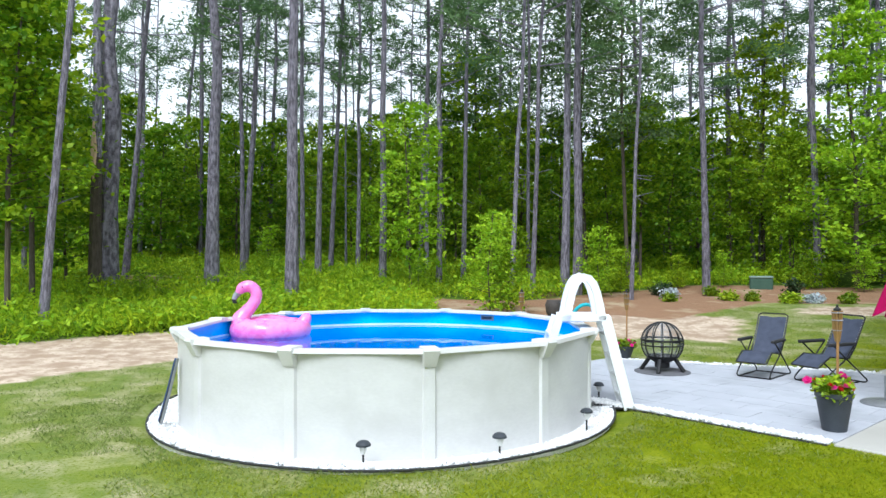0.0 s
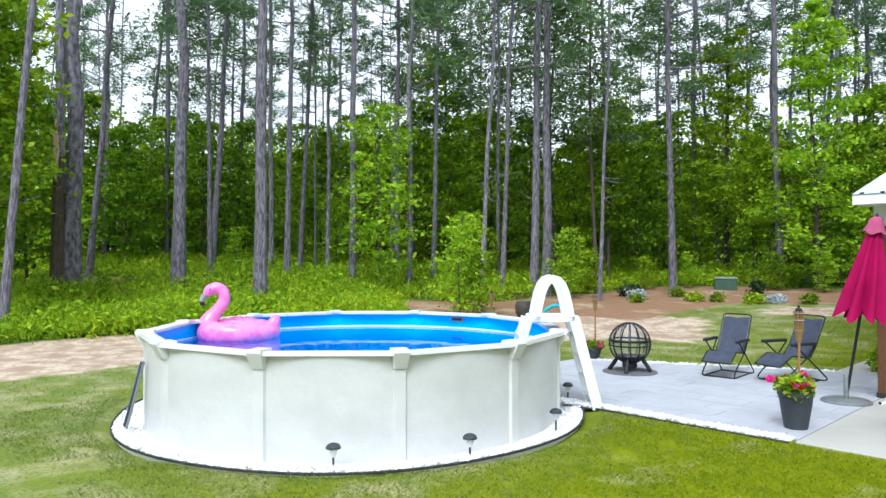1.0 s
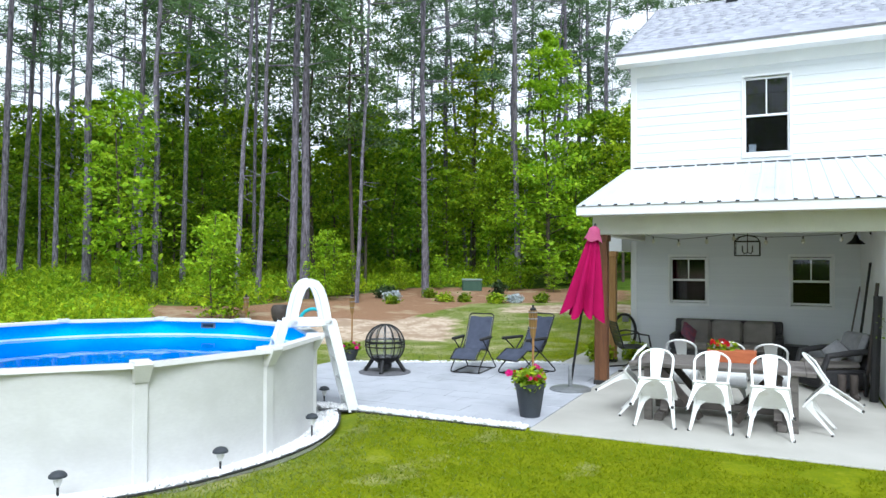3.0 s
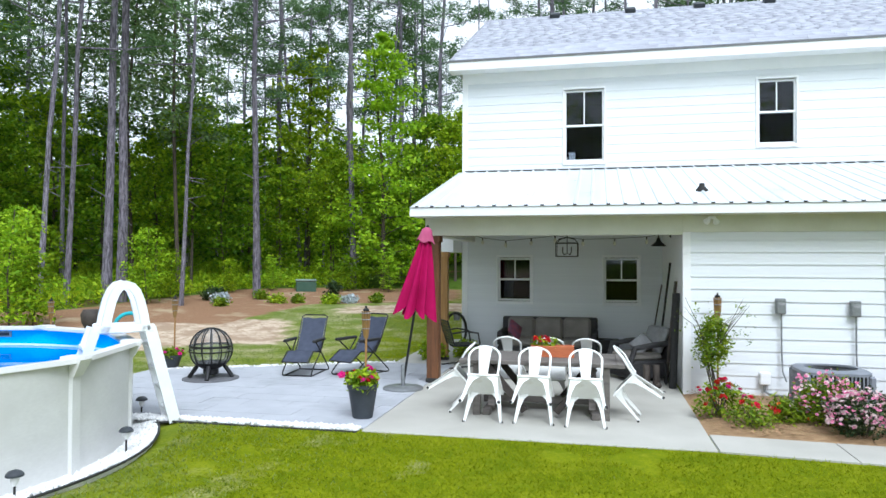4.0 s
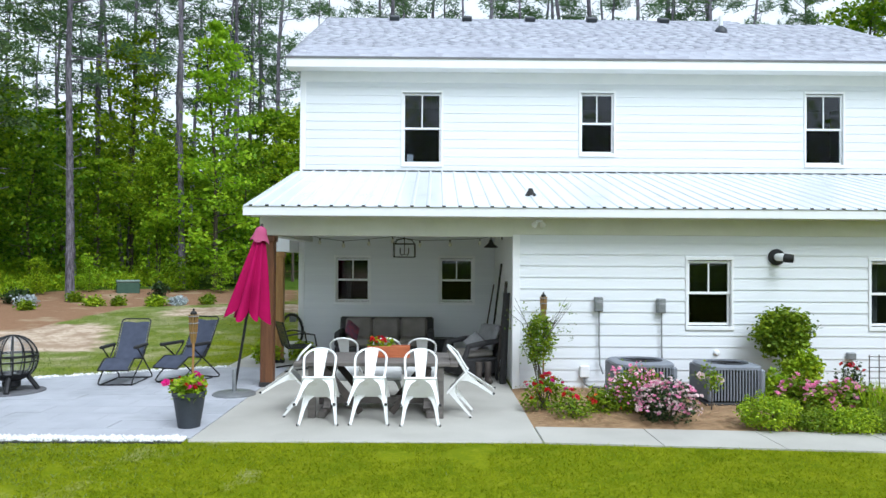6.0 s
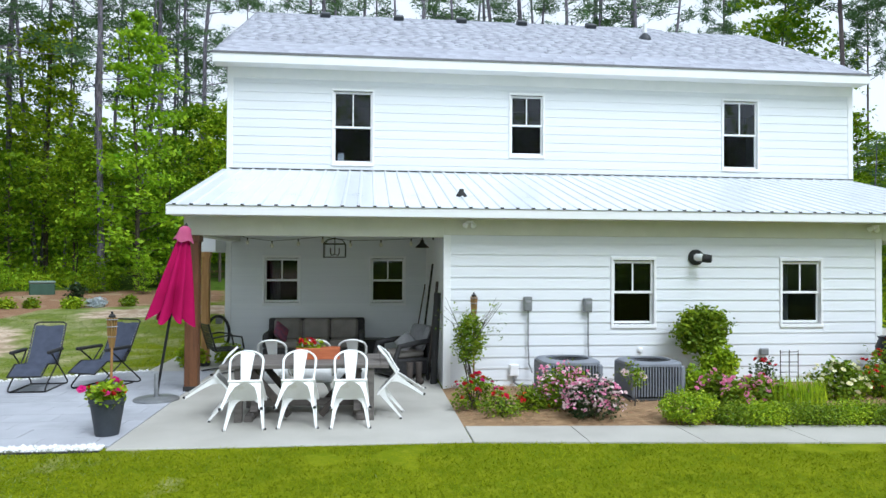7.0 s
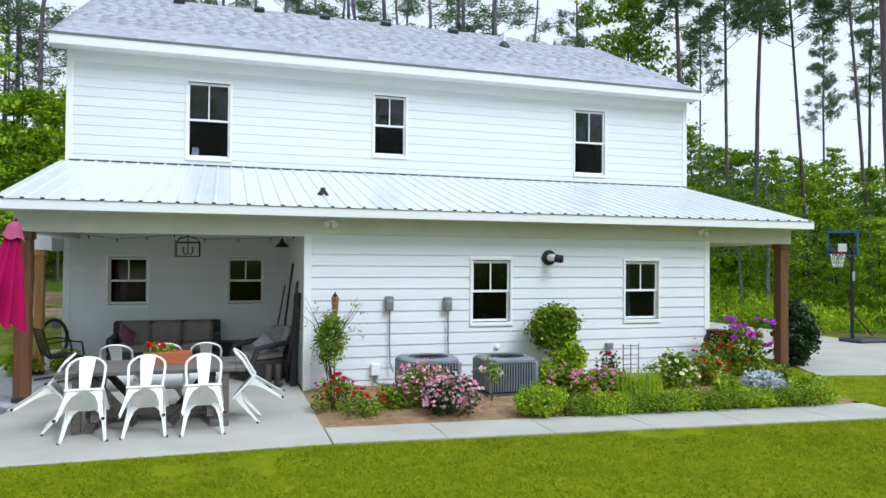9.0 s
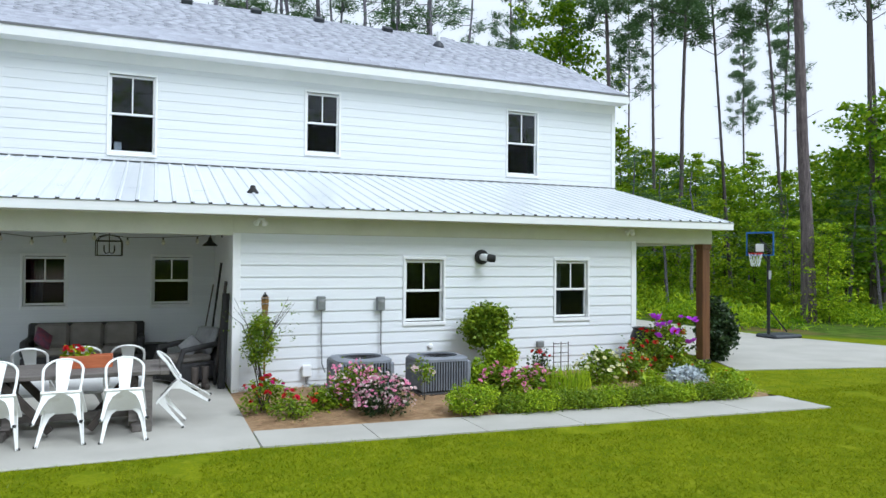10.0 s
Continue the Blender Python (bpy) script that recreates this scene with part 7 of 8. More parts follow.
disconnect(1.29, 1.30)
disconnect(2.24, 1.28)
ob = thing("outlet_box", 1.08, FRONT - 0.02, 0.28, 0, "white weatherproof outlet box with pipe elbow", "outlet")
part("case", Shape().box(-0.07, 0.07, -0.07, 0.004, -0.09, 0.09, 0.012), WHITE_PLASTIC, ob)
part("pipe", Shape().tube([(0.0, -0.04, -0.09), (0.0, -0.04, -0.18), (0.06, -0.06, -0.22), (0.42, -0.3, -0.22)], 0.02, 8), GREY_METAL, ob)
rl = thing("refrigerant_lines", 2.3, FRONT - 0.06, 0.28, 0, "black insulated refrigerant lines from the wall", "pipe")
part("line", Shape().tube([(0, 0.05, 0), (-0.02, -0.08, -0.02), (-0.1, -0.25, -0.12), (-0.2, -0.45, -0.15)], 0.018, 7), RUBBER, rl)
part("line", Shape().tube([(0.06, 0.05, -0.02), (0.1, -0.1, -0.12), (0.2, -0.4, -0.18), (0.25, -0.6, -0.18)], 0.022, 7), RUBBER, rl)
fv = thing("flue_vent", 4.02, FRONT - 0.015, 2.03, 0, "white flue pipe with black elbow end through the wall", "vent pipe")
part("collar", Shape().lathe([(0.125, 0.0), (0.125, 0.03), (0.09, 0.05), (0.06, 0.05)], 24, m=pose(0, 0, 0, 90)), RUBBER, fv, "black wall collar")
part("pipe", Shape().tube([(0, 0, 0), (0, -0.17, 0), (0.03, -0.21, -0.01)], 0.058, 16), WHITE_PLASTIC, fv)
part("elbow", Shape().tube([(0.025, -0.205, -0.01), (0.075, -0.25, -0.02), (0.125, -0.28, -0.025)], [0.066, 0.066, 0.06], 16), RUBBER, fv, "black elbow cap")
part("outlet", Shape().lathe([(0.04, 0.0), (0.05, 0.004), (0.002, 0.005)], 14, m=pose(0.127, -0.281, -0.025, 0, 90, -30)), BLACK_METAL, fv)
for x, z, nm in ((3.10, 0.57, "round white"), (5.15, 0.53, "grey square")):
    t = thing("wall_vent", x, FRONT - 0.016, z, 0, nm + " vent cover on the siding", "vent")
    if nm.startswith("round"):
        part("cover", Shape().lathe([(0.045, 0), (0.045, 0.02), (0.03, 0.04), (0.004, 0.045)], 16, m=pose(0, 0, 0, 90)), WHITE_PLASTIC, t)
    else:
        part("cover", Shape().box(-0.07, 0.07, -0.06, 0.0, -0.055, 0.055, 0.012), GREY_METAL, t)
for x in (0.37, 7.0):
    t = thing("flood_light", x, FRONT - 0.16, 2.565, 0, "twin white security lamp under the eave", "flood light", "flood lights")
    part("base", Shape().lathe([(0.05, 0.0), (0.05, -0.02), (0.03, -0.03)], 16), WHITE_PLASTIC, t)
    for sx in (-1, 1):
        part("lamp_head", Shape().lathe([(0.02, 0.0), (0.03, -0.03), (0.048, -0.085), (0.042, -0.09), (0.003, -0.08)], 16, m=pose(sx * 0.035, 0, -0.03, 50, sx * -35, 0)), WHITE_PLASTIC, t)

# roof vents
ROOF_Z = lambda y: EZ + PITCH * (y - EY)
for x in (-2.32, -0.40, 1.28, 2.92, 4.84):
    t = thing("roof_vent", x, 17.85, ROOF_Z(17.85) - 0.02, 0, "dark grey box vent near the roof ridge", "roof vent", "roof vents")
    part("hood", Shape().box(-0.13, 0.13, -0.14, 0.14, 0.02, 0.15, 0.02, m=pose(0, 0, 0, 26)), SLATE_POT, t)
    part("flange", Shape().box(-0.2, 0.2, -0.22, 0.22, 0.0, 0.015, m=pose(0, 0, 0.005, 26)), SLATE_POT, t)
t = thing("plumbing_vent", 5.82, 16.45, ROOF_Z(16.45) - 0.02, 0, "white vent pipe with dark boot on the shingles", "vent pipe")
part("pipe", Shape().lathe([(0.05, 0.0), (0.05, 0.42), (0.042, 0.42)], 14), WHITE_PLASTIC, t)
part("boot", Shape().lathe([(0.16, -0.02), (0.15, 0.06), (0.07, 0.16), (0.055, 0.17)], 16), SLATE_POT, t)
zs = SZ0 + (10.6 - SY0) * (SZ1 - SZ0) / (SY1 - SY0)
t = thing("plumbing_vent", 0.34, 10.6, zs - 0.02, 0, "black cone vent boot on the metal roof", "vent pipe")
part("boot", Shape().lathe([(0.10, -0.02), (0.09, 0.03), (0.045, 0.09), (0.038, 0.13), (0.02, 0.135)], 18), RUBBER, t)
sb = thing("sill_box", -1.72, BACK + 0.115, 3.90, 0, "small white box on the upstairs window sill", "box")
part("carton", Shape().box(-0.06, 0.06, -0.03, 0.03, 0.0, 0.20, 0.004), WHITE_PLASTIC, sb)
part("lid", Shape().box(-0.063, 0.063, -0.033, 0.033, 0.20, 0.215, 0.003), PILLOW, sb)
# curtains behind panes
CURTAIN = surf("grey_curtain", (0.20, 0.20, 0.20), (0.32, 0.32, 0.32), 4, 0.9, 0.1)
for x, y, z, w, h in ((-3.0, BACK + 0.2, 1.18, 0.20, 0.75), (5.62, FRONT + 0.2, 0.98, 0.18, 1.0)):
    vv = []
    for k in range(17):
        vv += [(x - w / 2 + w * k / 16, y + 0.02 * math.sin(k * 1.6), z), (x - w / 2 + w * k / 16, y + 0.02 * math.sin(k * 1.6), z + h)]
    solid("curtain", Shape().add(vv, [(2 * k, 2 * k + 2, 2 * k + 3, 2 * k + 1) for k in range(16)]), CURTAIN, "pale grey pleated curtain behind the glass", "curtain", smooth=60)

# ---- flower bed ----
shrub("rose_bush", 0.22, 8.35, 0.58, 0.5, 0.50, FOLIAGE, "low rose bush with crimson blooms", (("crimson", 9, 0.085), ("fuchsia", 3, 0.07)), size=0.034, dens=95)
shrub("rose_bush", 0.52, 7.88, 0.60, 0.5, 0.34, FOLIAGE, "low straggling rose with a few crimson blooms", (("crimson", 5, 0.075),), size=0.03, dens=85)
shrub("garden_plant", 0.95, 8.2, 0.46, 0.4, 0.34, FOLIAGE, "small straggly green plant in pine straw", (("orange", 2, 0.05),), size=0.024, dens=70, long=5)
shrub("rose_bush", 1.38, 8.22, 0.84, 0.6, 0.66, FOLIAGE, "spreading rose bush with pink blooms at the top", (("rose", 95, 0.042), ("blush", 40, 0.04)), size=0.03, dens=260)
shrub("rose_bush", 1.58, 7.70, 0.86, 0.58, 0.54, FOLIAGE_DARK, "low rose bush smothered in pale pink blooms", (("rose", 90, 0.044), ("blush", 120, 0.044)), size=0.03, dens=210)
vine = shrub("climbing_rose", 0.33, 9.55, 0.46, 0.32, 0.86, FOLIAGE, "climbing rose on a bamboo stake by the wall", (), z=0.44, size=0.032, dens=260, category="climber", stems=0)
s = Shape()
for k in range(9):
    a, r0 = rng.uniform(-0.5, 0.5), rng.uniform(0, 0.12)
    s.tube([(rng.uniform(-0.12, 0.12), 0, -0.34), (rng.uniform(-0.12, 0.12), 0, 0.1), (a * 0.5, rng.uniform(-.1, .1), 0.6), (a * 1.0, rng.uniform(-.1, .1), 0.75 + rng.uniform(0, 0.28))], [0.010, 0.008, 0.005, 0.002], 5, caps=False)
part("cane", s, DARK_WOOD, vine, kind="stuff")
v, f = leafy([(rng.uniform(-0.45, 0.5), rng.uniform(-.1, .1), rng.uniform(0.3, 0.9)) for k in range(40)], 4, 0.03, 0.022)
loose("foliage", v, f, FOLIAGE, vine)
std = shrub("standard_rose", 2.36, 8.30, 0.36, 0.3, 0.30, FOLIAGE, "small standard rose with one white bloom", (("blush", 3, 0.09),), z=0.34, size=0.034, dens=26, stems=0, category="rose")
part("stem", Shape().tube([(0, 0, -0.33), (0.01, 0, -0.1), (0, 0, 0.12)], 0.009, 6), DARK_WOOD, std)
top = shrub("topiary_shrub", 3.95, 9.62, 0.92, 0.50, 0.78, FOLIAGE, "bushy evergreen vine trained on a trellis", (), z=0.58, size=0.045, dens=620, stems=0, category="shrub")
part("trunk", Shape().tube([(0, 0, -0.58), (0.03, 0.05, -0.2), (0, 0.05, 0.3)], [0.03, 0.025, 0.012], 7).tube([(0.35, 0.1, -0.58), (0.36, 0.1, 0.05)], 0.008, 5), DARK_WOOD, top)
shrub("topiary_shrub", 4.12, 9.45, 0.62, 0.45, 0.50, FOLIAGE_LIGHT, "lower green shoots of the trained vine", (), z=0.24, size=0.045, dens=260)
shrub("rose_bush", 3.45, 8.75, 0.75, 0.6, 0.52, FOLIAGE_LIGHT, "yellow-green leafy shrub by the air conditioner", (), size=0.05, dens=130)
shrub("rose_bush", 3.5, 8.15, 0.85, 0.7, 0.50, FOLIAGE, "rose bush with pink blooms", (("rose", 34, 0.075),), size=0.045, dens=190)
shrub("rose_bush", 4.05, 8.2, 0.75, 0.6, 0.46, FOLIAGE, "rose bush with pink and crimson blooms", (("rose", 28, 0.075), ("crimson", 5, 0.06)), size=0.045, dens=180)
shrub("boxwood", 2.66, 7.40, 0.82, 0.60, 0.44, FOLIAGE_LIGHT, "clipped bright green boxwood mound", (), size=0.022, dens=480, spread=0.028)
for k in range(11):
    x = 3.25 + 0.355 * k
    shrub("hedge_plant", x, bed_edge(x) + 0.17 - 0.04 * (k % 2), 0.76, 0.56, 0.20 + 0.025 * ((k * 5) % 3), (FOLIAGE, FOLIAGE_LIGHT)[k % 3 == 1], "low green edging plant along the path", (), size=0.020, dens=420, spread=0.045, stems=4, group="edging plants")
sprig = shrub("tall_rose", 4.62, 9.1, 0.42, 0.3, 0.62, FOLIAGE_DARK, "thin tall rose with one deep red bloom", (("crimson", 4, 0.09),), size=0.035, dens=45, stems=9)
trl = thing("metal_trellis", 5.10, 9.2, 0.03, 0, "thin brown garden trellis", "trellis")
for k in range(3):
    part("upright", Shape().tube([(-0.14 + 0.14 * k, 0, 0), (-0.14 + 0.14 * k, 0, 0.62)], 0.008, 5), DARK_WOOD, trl)
for k in range(4):
    part("crossbar", Shape().tube([(-0.15, 0.008, 0.14 + 0.15 * k), (0.15, 0.008, 0.14 + 0.15 * k)], 0.006, 5), DARK_WOOD, trl)
gr = thing("grass_clump", 4.46, 8.0, 0.03, 0, "clump of upright bright green grass-like leaves", "plant")
bl_v, bl_f = [], []
for k in range(420):
    a, r0 = rng.uniform(0, 6.28), math.sqrt(rng.random()) * 0.36
    x, y, h = r0 * math.cos(a) * 1.05, r0 * math.sin(a) * 0.7, rng.uniform(0.30, 0.47)
    dx, dy = rng.gauss(0, 0.05), rng.gauss(0, 0.05)
    b = len(bl_v)
    bl_v += [(x - 0.006, y, 0), (x + 0.006, y, 0), (x + dx * 0.5 + 0.004, y + dy * 0.5, h * 0.6), (x + dx, y + dy, h)]
    bl_f.append((b, b + 1, b + 2, b + 3))
loose("foliage", bl_v, bl_f, FOLIAGE_LIGHT, gr)
shrub("rose_bush", 5.42, 8.5, 0.95, 0.7, 0.62, FOLIAGE, "rose bush with creamy yellow blooms", (("cream", 30, 0.07),), size=0.045, dens=210)
shrub("rose_bush", 6.15, 8.7, 0.8, 0.6, 0.52, FOLIAGE, "straggling rose with a few red blooms", (("crimson", 9, 0.075), ("cream", 6, 0.07), ("orange", 4, 0.06)), size=0.04, dens=150)
shrub("rose_bush", 6.75, 9.1, 1.0, 0.8, 0.85, FOLIAGE, "tall airy rose with crimson blooms", (("crimson", 16, 0.085),), size=0.036, dens=120)
shrub("flowering_shrub", 7.25, 9.25, 1.05, 0.9, 1.05, FOLIAGE, "tall shrub with violet blooms at the top", (("crimson", 10, 0.08),), size=0.05, dens=260)
vt = thing("clematis_blooms", 7.22, 9.15, 0.82, 0, "large violet clematis flowers", "flowers")
for k in range(16):
    part("blossom", blossoms([(rng.uniform(-0.40, 0.42), rng.uniform(-0.3, 0.1), rng.uniform(-0.25, 0.20))], 0.17, k), PETAL["violet"], vt, smooth=0)
part("stem", Shape().tube([(-0.2, 0.1, -0.82), (-0.1, 0, -0.3), (0.1, -0.05, 0.05)], 0.008, 5).tube([(0.2, 0.1, -0.82), (0.3, 0, -0.2), (0.35, 0, 0.0)], 0.008, 5), DARK_WOOD, vt)
shrub("dark_camellia", 9.38, 10.25, 0.98, 0.9, 1.42, FOLIAGE_DARK, "dense dark glossy evergreen shrub by the post", (), size=0.06, dens=480, low=0.02)
shrub("silver_plant", 6.72, 8.15, 0.72, 0.5, 0.30, SILVER, "mound of silvery dusty-miller leaves", (), size=0.05, dens=170)
shrub("spiky_plant", 5.95, 7.95, 0.40, 0.35, 0.30, FOLIAGE_LIGHT, "small spiky striped leaf tuft", (), size=0.03, dens=40, long=7)
for x, y, w, h, lf in ((7.2, 8.4, 0.7, 0.32, FOLIAGE), (7.3, 7.75, 0.6, 0.26, FOLIAGE_LIGHT)):
    shrub("garden_plant", x, y, w, 0.5, h, lf, "low green bedding plant at the bed's end", (("orange", 3, 0.05),), size=0.04, dens=130)
bk = thing("black_kettle_planter", 7.02, 9.55, 0.03, 0, "round black pot at the corner of the house", "planter")
part("pot", Shape().lathe([(0.10, 0.0), (0.20, 0.10), (0.22, 0.25), (0.17, 0.38), (0.19, 0.42), (0.15, 0.42)], 24, m=pose(0, 0, 0.35)), BLACK_METAL, bk)
part("stand", Shape().tube([(0.12, 0, 0), (0.1, 0, 0.36)], 0.01, 5).tube([(-0.06, 0.1, 0), (-0.05, 0.09, 0.36)], 0.01, 5).tube([(-0.06, -0.1, 0), (-0.05, -0.09, 0.36)], 0.01, 5), BLACK_METAL, bk)

n = 9000
sx_ = nrg.uniform(0.05, 7.4, n)
sy_ = bed_edge(sx_) + 0.08 + nrg.random(n) * (9.87 - bed_edge(sx_))
an, ll = nrg.uniform(0, 6.28, n), nrg.uniform(0.04, 0.11, n)
d_ = np.stack([np.cos(an), np.sin(an), nrg.normal(0, 0.15, n)], 1) * ll[:, None]
c_ = np.stack([sx_, sy_, nrg.uniform(0.045, 0.075, n)], 1)
w_ = np.stack([-np.sin(an), np.cos(an), np.zeros(n)], 1) * 0.004
STRAW = surf("pine_straw", (0.24, 0.14, 0.06), (0.52, 0.35, 0.18), 5, 0.8, 0.0, island=0.45)
tagged(loose("pine_straw", np.stack([c_ - d_, c_ + w_, c_ + d_, c_ - w_], 1).reshape(-1, 3), np.arange(n * 4).reshape(-1, 4), STRAW, kind="stuff"), "dry brown pine straw strewn over the bed", "mulch")

# ---- beyond the patio ----
for x, y, w, h in ((-4.35, 12.55, 0.55, 0.42), (-3.75, 12.95, 0.5, 0.36)):
    shrub("small_shrub", x, y, w, 0.5, h, FOLIAGE_LIGHT, "small bright green shrub beside the path", (), size=0.05, dens=150)
ub = thing("utility_box", -12.2, 24.5, rise(-12.2, 24.5) - 0.02, 25, "green utility cabinet at the edge of the wood", "utility box")
GREEN_BOX = surf("green_box_paint", (0.03, 0.075, 0.05), (0.05, 0.10, 0.07), 4, 0.5, 0.1)
part("body", Shape().box(-0.38, 0.38, -0.32, 0.32, -0.05, 0.38, 0.03), GREEN_BOX, ub)
part("lid", Shape().box(-0.40, 0.40, -0.34, 0.34, 0.38, 0.46, 0.03), surf("pale_green_lid", (0.16, 0.22, 0.19), (0.22, 0.28, 0.25), 4, 0.5, 0.1), ub, "faded lid")
pt = thing("planter_stand", -9.7, 9.74, 0, 12, "brown urn on a grey wooden stand", "planter")
part("stand", Shape().box(-0.22, 0.22, -0.22, 0.22, 0.0, 0.72, 0.02), TABLE_WOOD, pt)
part("urn", Shape().lathe([(0.09, 0.72), (0.15, 0.84), (0.17, 0.98), (0.13, 1.07), (0.10, 1.07)], 18), DARK_WOOD, pt)
nd = thing("pool_noodle", -8.95, 9.75, 0, 35, "bent teal foam pool noodle standing behind the pool", "pool noodle")
part("noodle", Shape().tube([(0.24 * math.cos(q), 0, 0.78 + 0.24 * math.sin(q)) for q in np.linspace(0, math.pi, 11)] + [(-0.25, 0, 0.4), (-0.25, 0, 0)], 0.032, 10), surf("teal_foam", (0.02, 0.32, 0.38), (0.04, 0.42, 0.48), 6, 0.7, 0.1), nd)
for k, (x, y, w, h, lf) in enumerate(((-13.95, 20.76, 1.3, 0.7, FOLIAGE_DARK), (-13.3, 20.2, 0.9, 0.4, SILVER), (-11.63, 20.87, 0.9, 0.35, FOLIAGE_LIGHT), (-11.03, 21.14, 0.5, 0.35, FOLIAGE), (-10.0, 21.4, 1.0, 0.4, FOLIAGE_LIGHT), (-10.66, 23.47, 0.9, 0.8, FOLIAGE_DARK),
                                      (-9.43, 21.79, 0.8, 0.35, SILVER), (-8.59, 22.08, 0.6, 0.45, FOLIAGE), (-12.6, 21.6, 0.6, 0.4, FOLIAGE), (-12.9, 19.4, 0.5, 0.3, FOLIAGE))):
    shrub("bed_shrub", x, y, w * 0.72, w * 0.6, h * 0.75, lf, "low garden shrub in the brown mulch", (), z=rise(x, y), size=0.065, dens=70, spread=0.07)

# ---- basketball hoop by the driveway ----
bb = thing("basketball_hoop", 13.85, 13.05, 0.0, 0, "portable basketball hoop with clear backboard", "basketball hoop")
ACRYL = GLASS
part("base", Shape().box(-0.12, 0.85, -0.34, 0.34, 0.0, 0.11, 0.04), SLATE_POT, bb, "dark plastic base")
part("pole", Shape().tube([(0, 0, 0.1), (0, 0, 2.35)], 0.045, 12), BLACK_METAL, bb)
part("strut", Shape().tube([(0.65, 0, 0.16), (0.02, 0, 0.75)], 0.02, 8), BLACK_METAL, bb)
part("label_plate", Shape().box(-0.05, 0.03, -0.062, -0.046, 1.55, 1.78), PILLOW, bb, "pale label on the pole")
part("arm", Shape().tube([(0, 0, 2.0), (-0.62, -0.3, 2.3)], 0.03, 8).tube([(0, 0, 2.3), (-0.62, -0.3, 2.6)], 0.03, 8), BLACK_METAL, bb)
bd = pose(-0.66, -0.34, 2.16, 0, 0, -68) @ Matrix.Diagonal((0.66, 0.85, 0.88, 1))
part("backboard", Shape().box(-0.50, 0.50, -0.01, 0.01, 0.02, 0.66, m=bd), ACRYL, bb, "clear backboard")
BLUE = surf("blue_trim", (0.02, 0.10, 0.35), (0.03, 0.14, 0.42), 4, 0.5, 0)
part("board_frame", Shape().box(-0.52, 0.52, -0.02, 0.02, 0.64, 0.69, 0.004, m=bd).box(-0.52, -0.48, -0.02, 0.02, 0.0, 0.64, 0.004, m=bd).box(0.48, 0.52, -0.02, 0.02, 0.0, 0.64, 0.004, m=bd).box(-0.48, 0.48, -0.02, 0.02, 0.0, 0.03, 0.004, m=bd), BLUE, bb, "blue backboard frame")
part("target_square", Shape().box(-0.15, 0.15, -0.024, -0.012, 0.12, 0.34, m=bd), WHITE_PLASTIC, bb, "white target square")
part("rim", Shape().tube([(0.23 * math.cos(2 * math.pi * k / 24), -0.34 + 0.23 * math.sin(2 * math.pi * k / 24), 0.06) for k in range(24)], 0.012, 6, closed=True, m=bd).box(-0.08, 0.08, -0.12, -0.02, 0.02, 0.08, 0.01, m=bd), PETAL["crimson"], bb, "red rim")
net = Shape()
for k in range(12):
    for sg in (-1, 1):
        a0 = 2 * math.pi * k / 12
        net.tube([((0.23 - 0.09 * q) * math.cos(a0 + sg * q * 0.8), -0.34 + (0.23 - 0.09 * q) * math.sin(a0 + sg * q * 0.8), 0.05 - 0.36 * q) for q in (0, 0.35, 0.7, 1.0)], 0.005, 3, caps=False, m=bd)
part("net", net, WHITE_PLASTIC, bb, "white net")

# ---- lawn blades ----
GRASS = surf("grass_blade", (0.155, 0.203, 0.001), (0.268, 0.312, 0.004), 0.9, 0.8, 0.0, fine=9, island=0.22, trans=0.4, coords="Object")


def on_lawn(x, y):
    if math.hypot(x - PX, y - PY) < 3.10 or (-8.9 < x < -3.78 and 6.74 < y < 12.0 and y < 10.2 + 0.48 * (x + 8.8)) or (-3.84 < x < 0.0 and y > 6.78) or (-5.0 < x < 0.0 and y > 6.86):
        return False
    if -0.1 < x < 7.5 and y > 6.76 - 0.09 * x:
        return False
    if x > 8.7 and y > 9.1 - 0.22 * (x - 8.75):
        return False
    return x < 8.7 or y < 9.0


gb = []
while len(gb) < 230000:
    q = rng.random()
    if q < 0.55:
        x, y = rng.uniform(-11, 10), rng.uniform(1.0, 7.2)
    elif q < 0.9:
        x, y = rng.uniform(-17, 16), rng.uniform(-5, 10)
    else:
        x, y = rng.uniform(-15, -4.5), rng.uniform(9, 20)
    if on_lawn(x, y):
        g = zones(x, y)
        if max(g) < 0.3 and 0.6 * noise.noise((x * 0.55, y * 0.55, 2)) + 0.35 * noise.noise((x * 2, y * 2, 4)) < 0.34:
            gb.append((x, y, rise(x, y), 7.0 if q < 0.55 else 12.0))
gb = np.array(gb)
n = len(gb)
h = nrg.uniform(0.012, 0.034, n) * (0.9 + 0.02 * gb[:, 3])
wd = 0.0040 * (0.7 + gb[:, 3] * 0.09)
an = nrg.uniform(0, 6.28, n)
ln_ = nrg.normal(0, 0.035, (n, 2))
ux = np.stack([np.cos(an), np.sin(an)], 1)
p0 = np.concatenate([gb[:, :2] - ux * wd[:, None], gb[:, 2:3] - 0.004], 1)
p1 = np.concatenate([gb[:, :2] + ux * wd[:, None], gb[:, 2:3] - 0.004], 1)
p2 = np.concatenate([gb[:, :2] + ln_, gb[:, 2:3] + h[:, None]], 1)
GRASS_DRY = surf("dry_grass_blade", (0.16, 0.225, 0.045), (0.275, 0.33, 0.10), 0.7, 0.6, 0.0, fine=9, island=0.3, trans=0.4, coords="Object")
for turf in (GRASS, GRASS_DRY):
    turf.node_tree.nodes["Principled BSDF"].inputs["Specular IOR Level"].default_value = 0.04
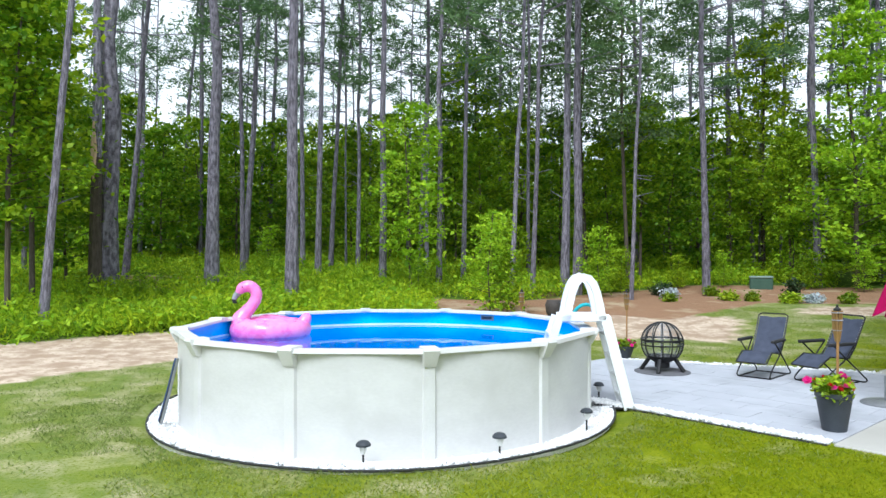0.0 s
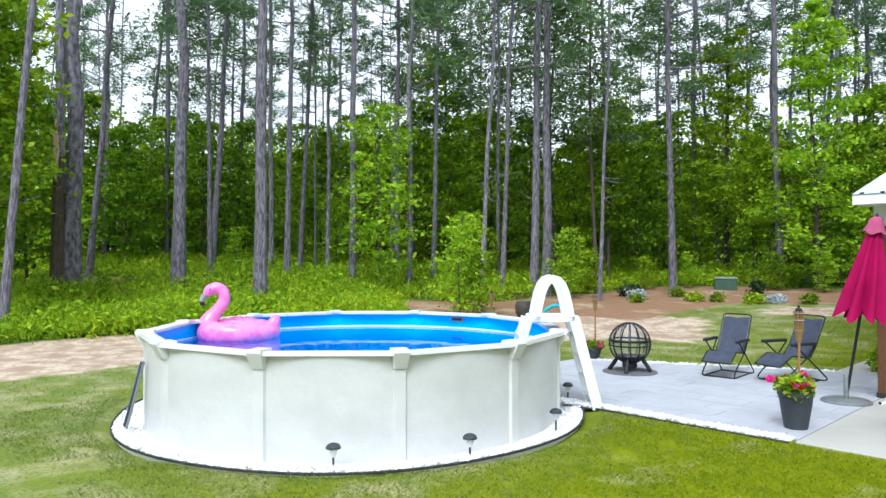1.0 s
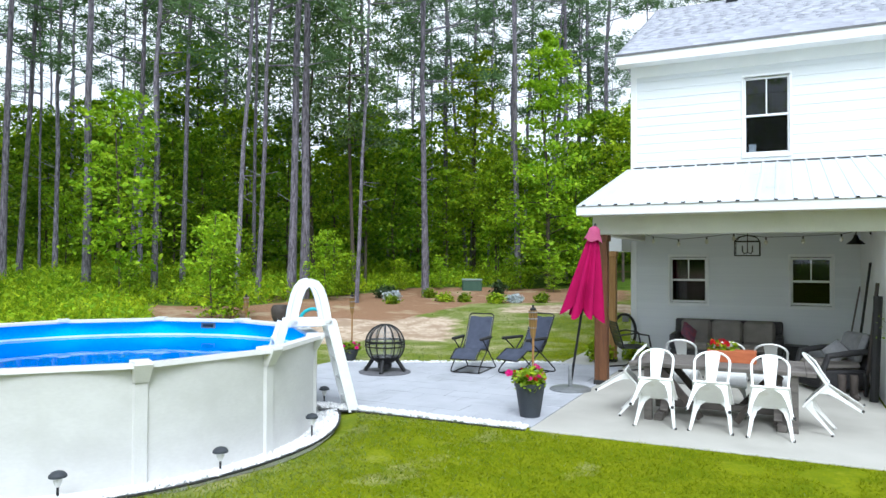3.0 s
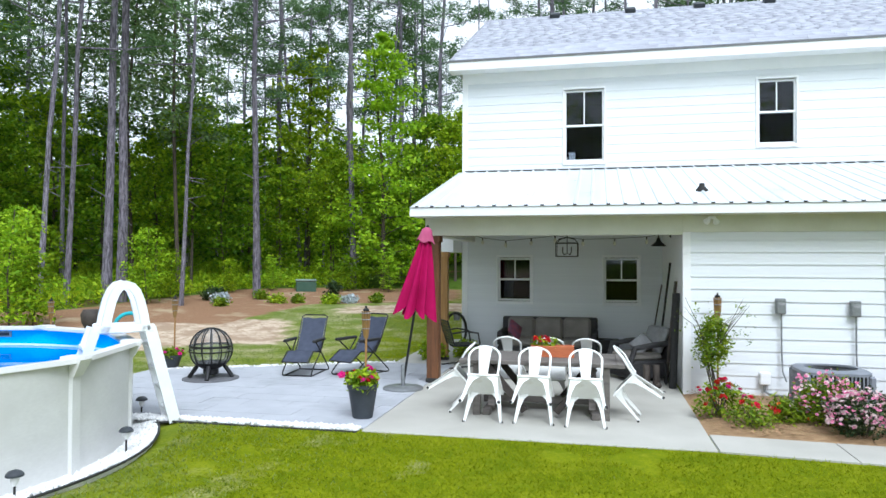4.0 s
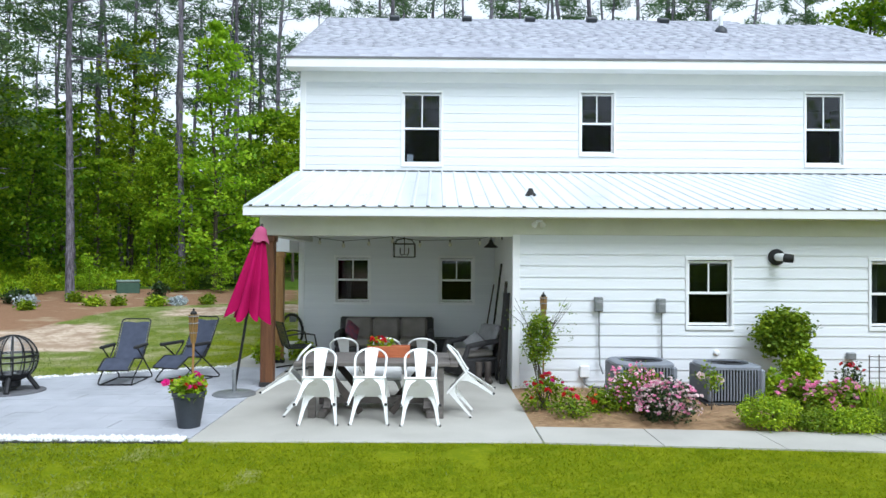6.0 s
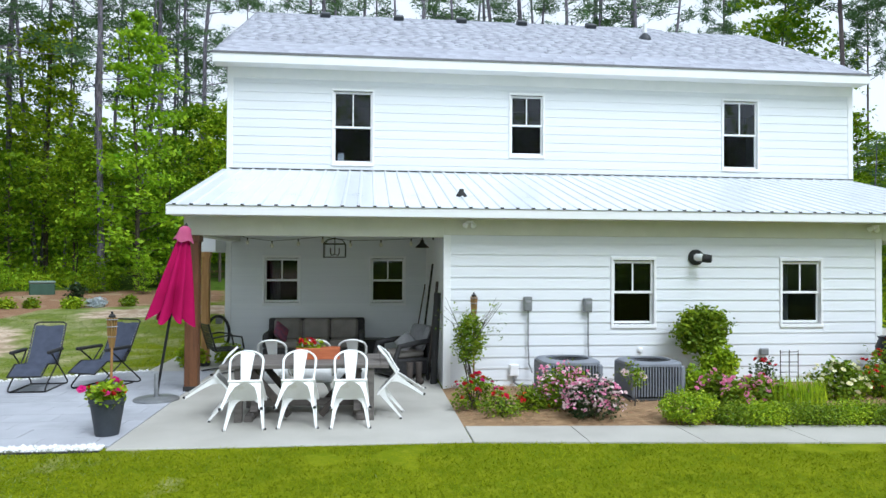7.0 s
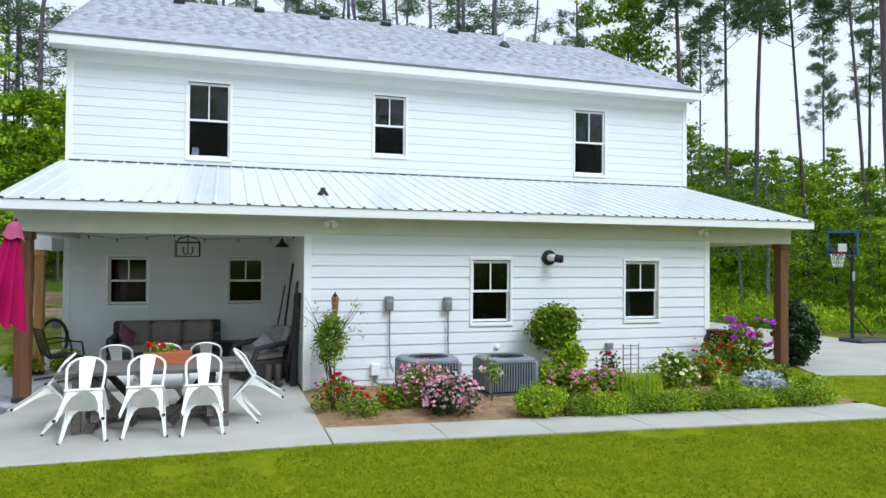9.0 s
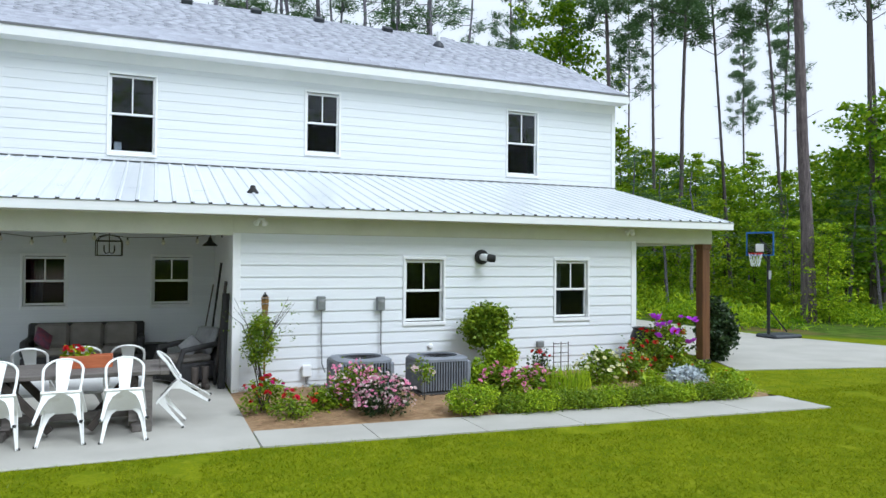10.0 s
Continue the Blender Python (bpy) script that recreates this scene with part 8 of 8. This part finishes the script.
west = gb[:, 0] + nrg.normal(0, 1.4, n) < -5.6
for pick, turf, words in ((~west, GRASS, "short lush green lawn grass"), (west, GRASS_DRY, "short dull green lawn grass with dry blades")):
    tagged(loose("grass", np.stack([p0, p1, p2], 1)[pick].reshape(-1, 3), np.arange(pick.sum() * 3).reshape(-1, 3), turf, kind="stuff"), words, "grass")

# ---- patio pavers and roof shingles ----
row, y = 0, LIMIT[0][1]
PW, PD_ = 0.60, 0.405
while y < 12:
    x = -8.8 - PW * (0.5 if row % 2 else 0.0)
    while x < -3.8:
        g = 0.003
        poly = clipped([(x + g, y + g), (x + PW - g, y + g), (x + PW - g, y + PD_ - g), (x + g, y + PD_ - g)], LIMIT)
        if len(poly) > 2:
            part("paver", Shape().prism(poly, -0.03, 0.02 + rng.uniform(-0.0015, 0.0015)), PAVER, patio, smooth=0)
        x += PW
    y += PD_
    row += 1

tab_w, tab_e = 0.33, 0.145
sl_len = math.hypot(RY - EY, RZ - EZ)
ang = math.degrees(math.atan(PITCH))
tabs = [Shape().box(0.004, tab_w - 0.004, 0, 0.30, 0.0, 0.007 + 0.003 * k).mesh("shingle", SHINGLE_EACH, 0) for k in range(2)]
tv, tf = [], []
rows_n = int(sl_len / tab_e)
count = 0
for j in range(rows_n):
    s, shift = j * tab_e, rng.uniform(-0.5, 0.5) * tab_w
    for i in range(-1, int((X1 - X0) / tab_w) + 2):
        x = X0 + i * tab_w + shift
        a, b = max(x + 0.003, X0 - 0.01), min(x + tab_w - 0.003, X1 + 0.01)
        yy = EY + s * math.cos(radians(ang))
        if b - a < 0.05 or (yy > RY2 - 0.05 and a > XJ - 0.05):
            continue
        zz = EZ + s * math.sin(radians(ang))
        th = 0.008 + rng.choice((0, 0.004))
        if j < 8 and b - a > tab_w - 0.02 and count < 300:
            part("shingle", tabs[rng.random() < 0.5], None, roof, m=pose(x, yy, zz, ang + 1.6))
            count += 1
            continue
        c, sn_ = math.cos(radians(ang + 1.6)), math.sin(radians(ang + 1.6))
        base = len(tv)
        for xx in (a, b):
            for ll in (0.0, 0.26):
                for hh in (0.0, th):
                    tv.append((xx, yy + ll * c - hh * sn_, zz + ll * sn_ + hh * c))
        tf += [(base + q[0], base + q[1], base + q[2], base + q[3]) for q in ((0, 1, 3, 2), (4, 6, 7, 5), (0, 4, 5, 1), (1, 5, 7, 3))]
tagged(loose("shingle_field", tv, tf, SHINGLE, roof), kind="stuff")
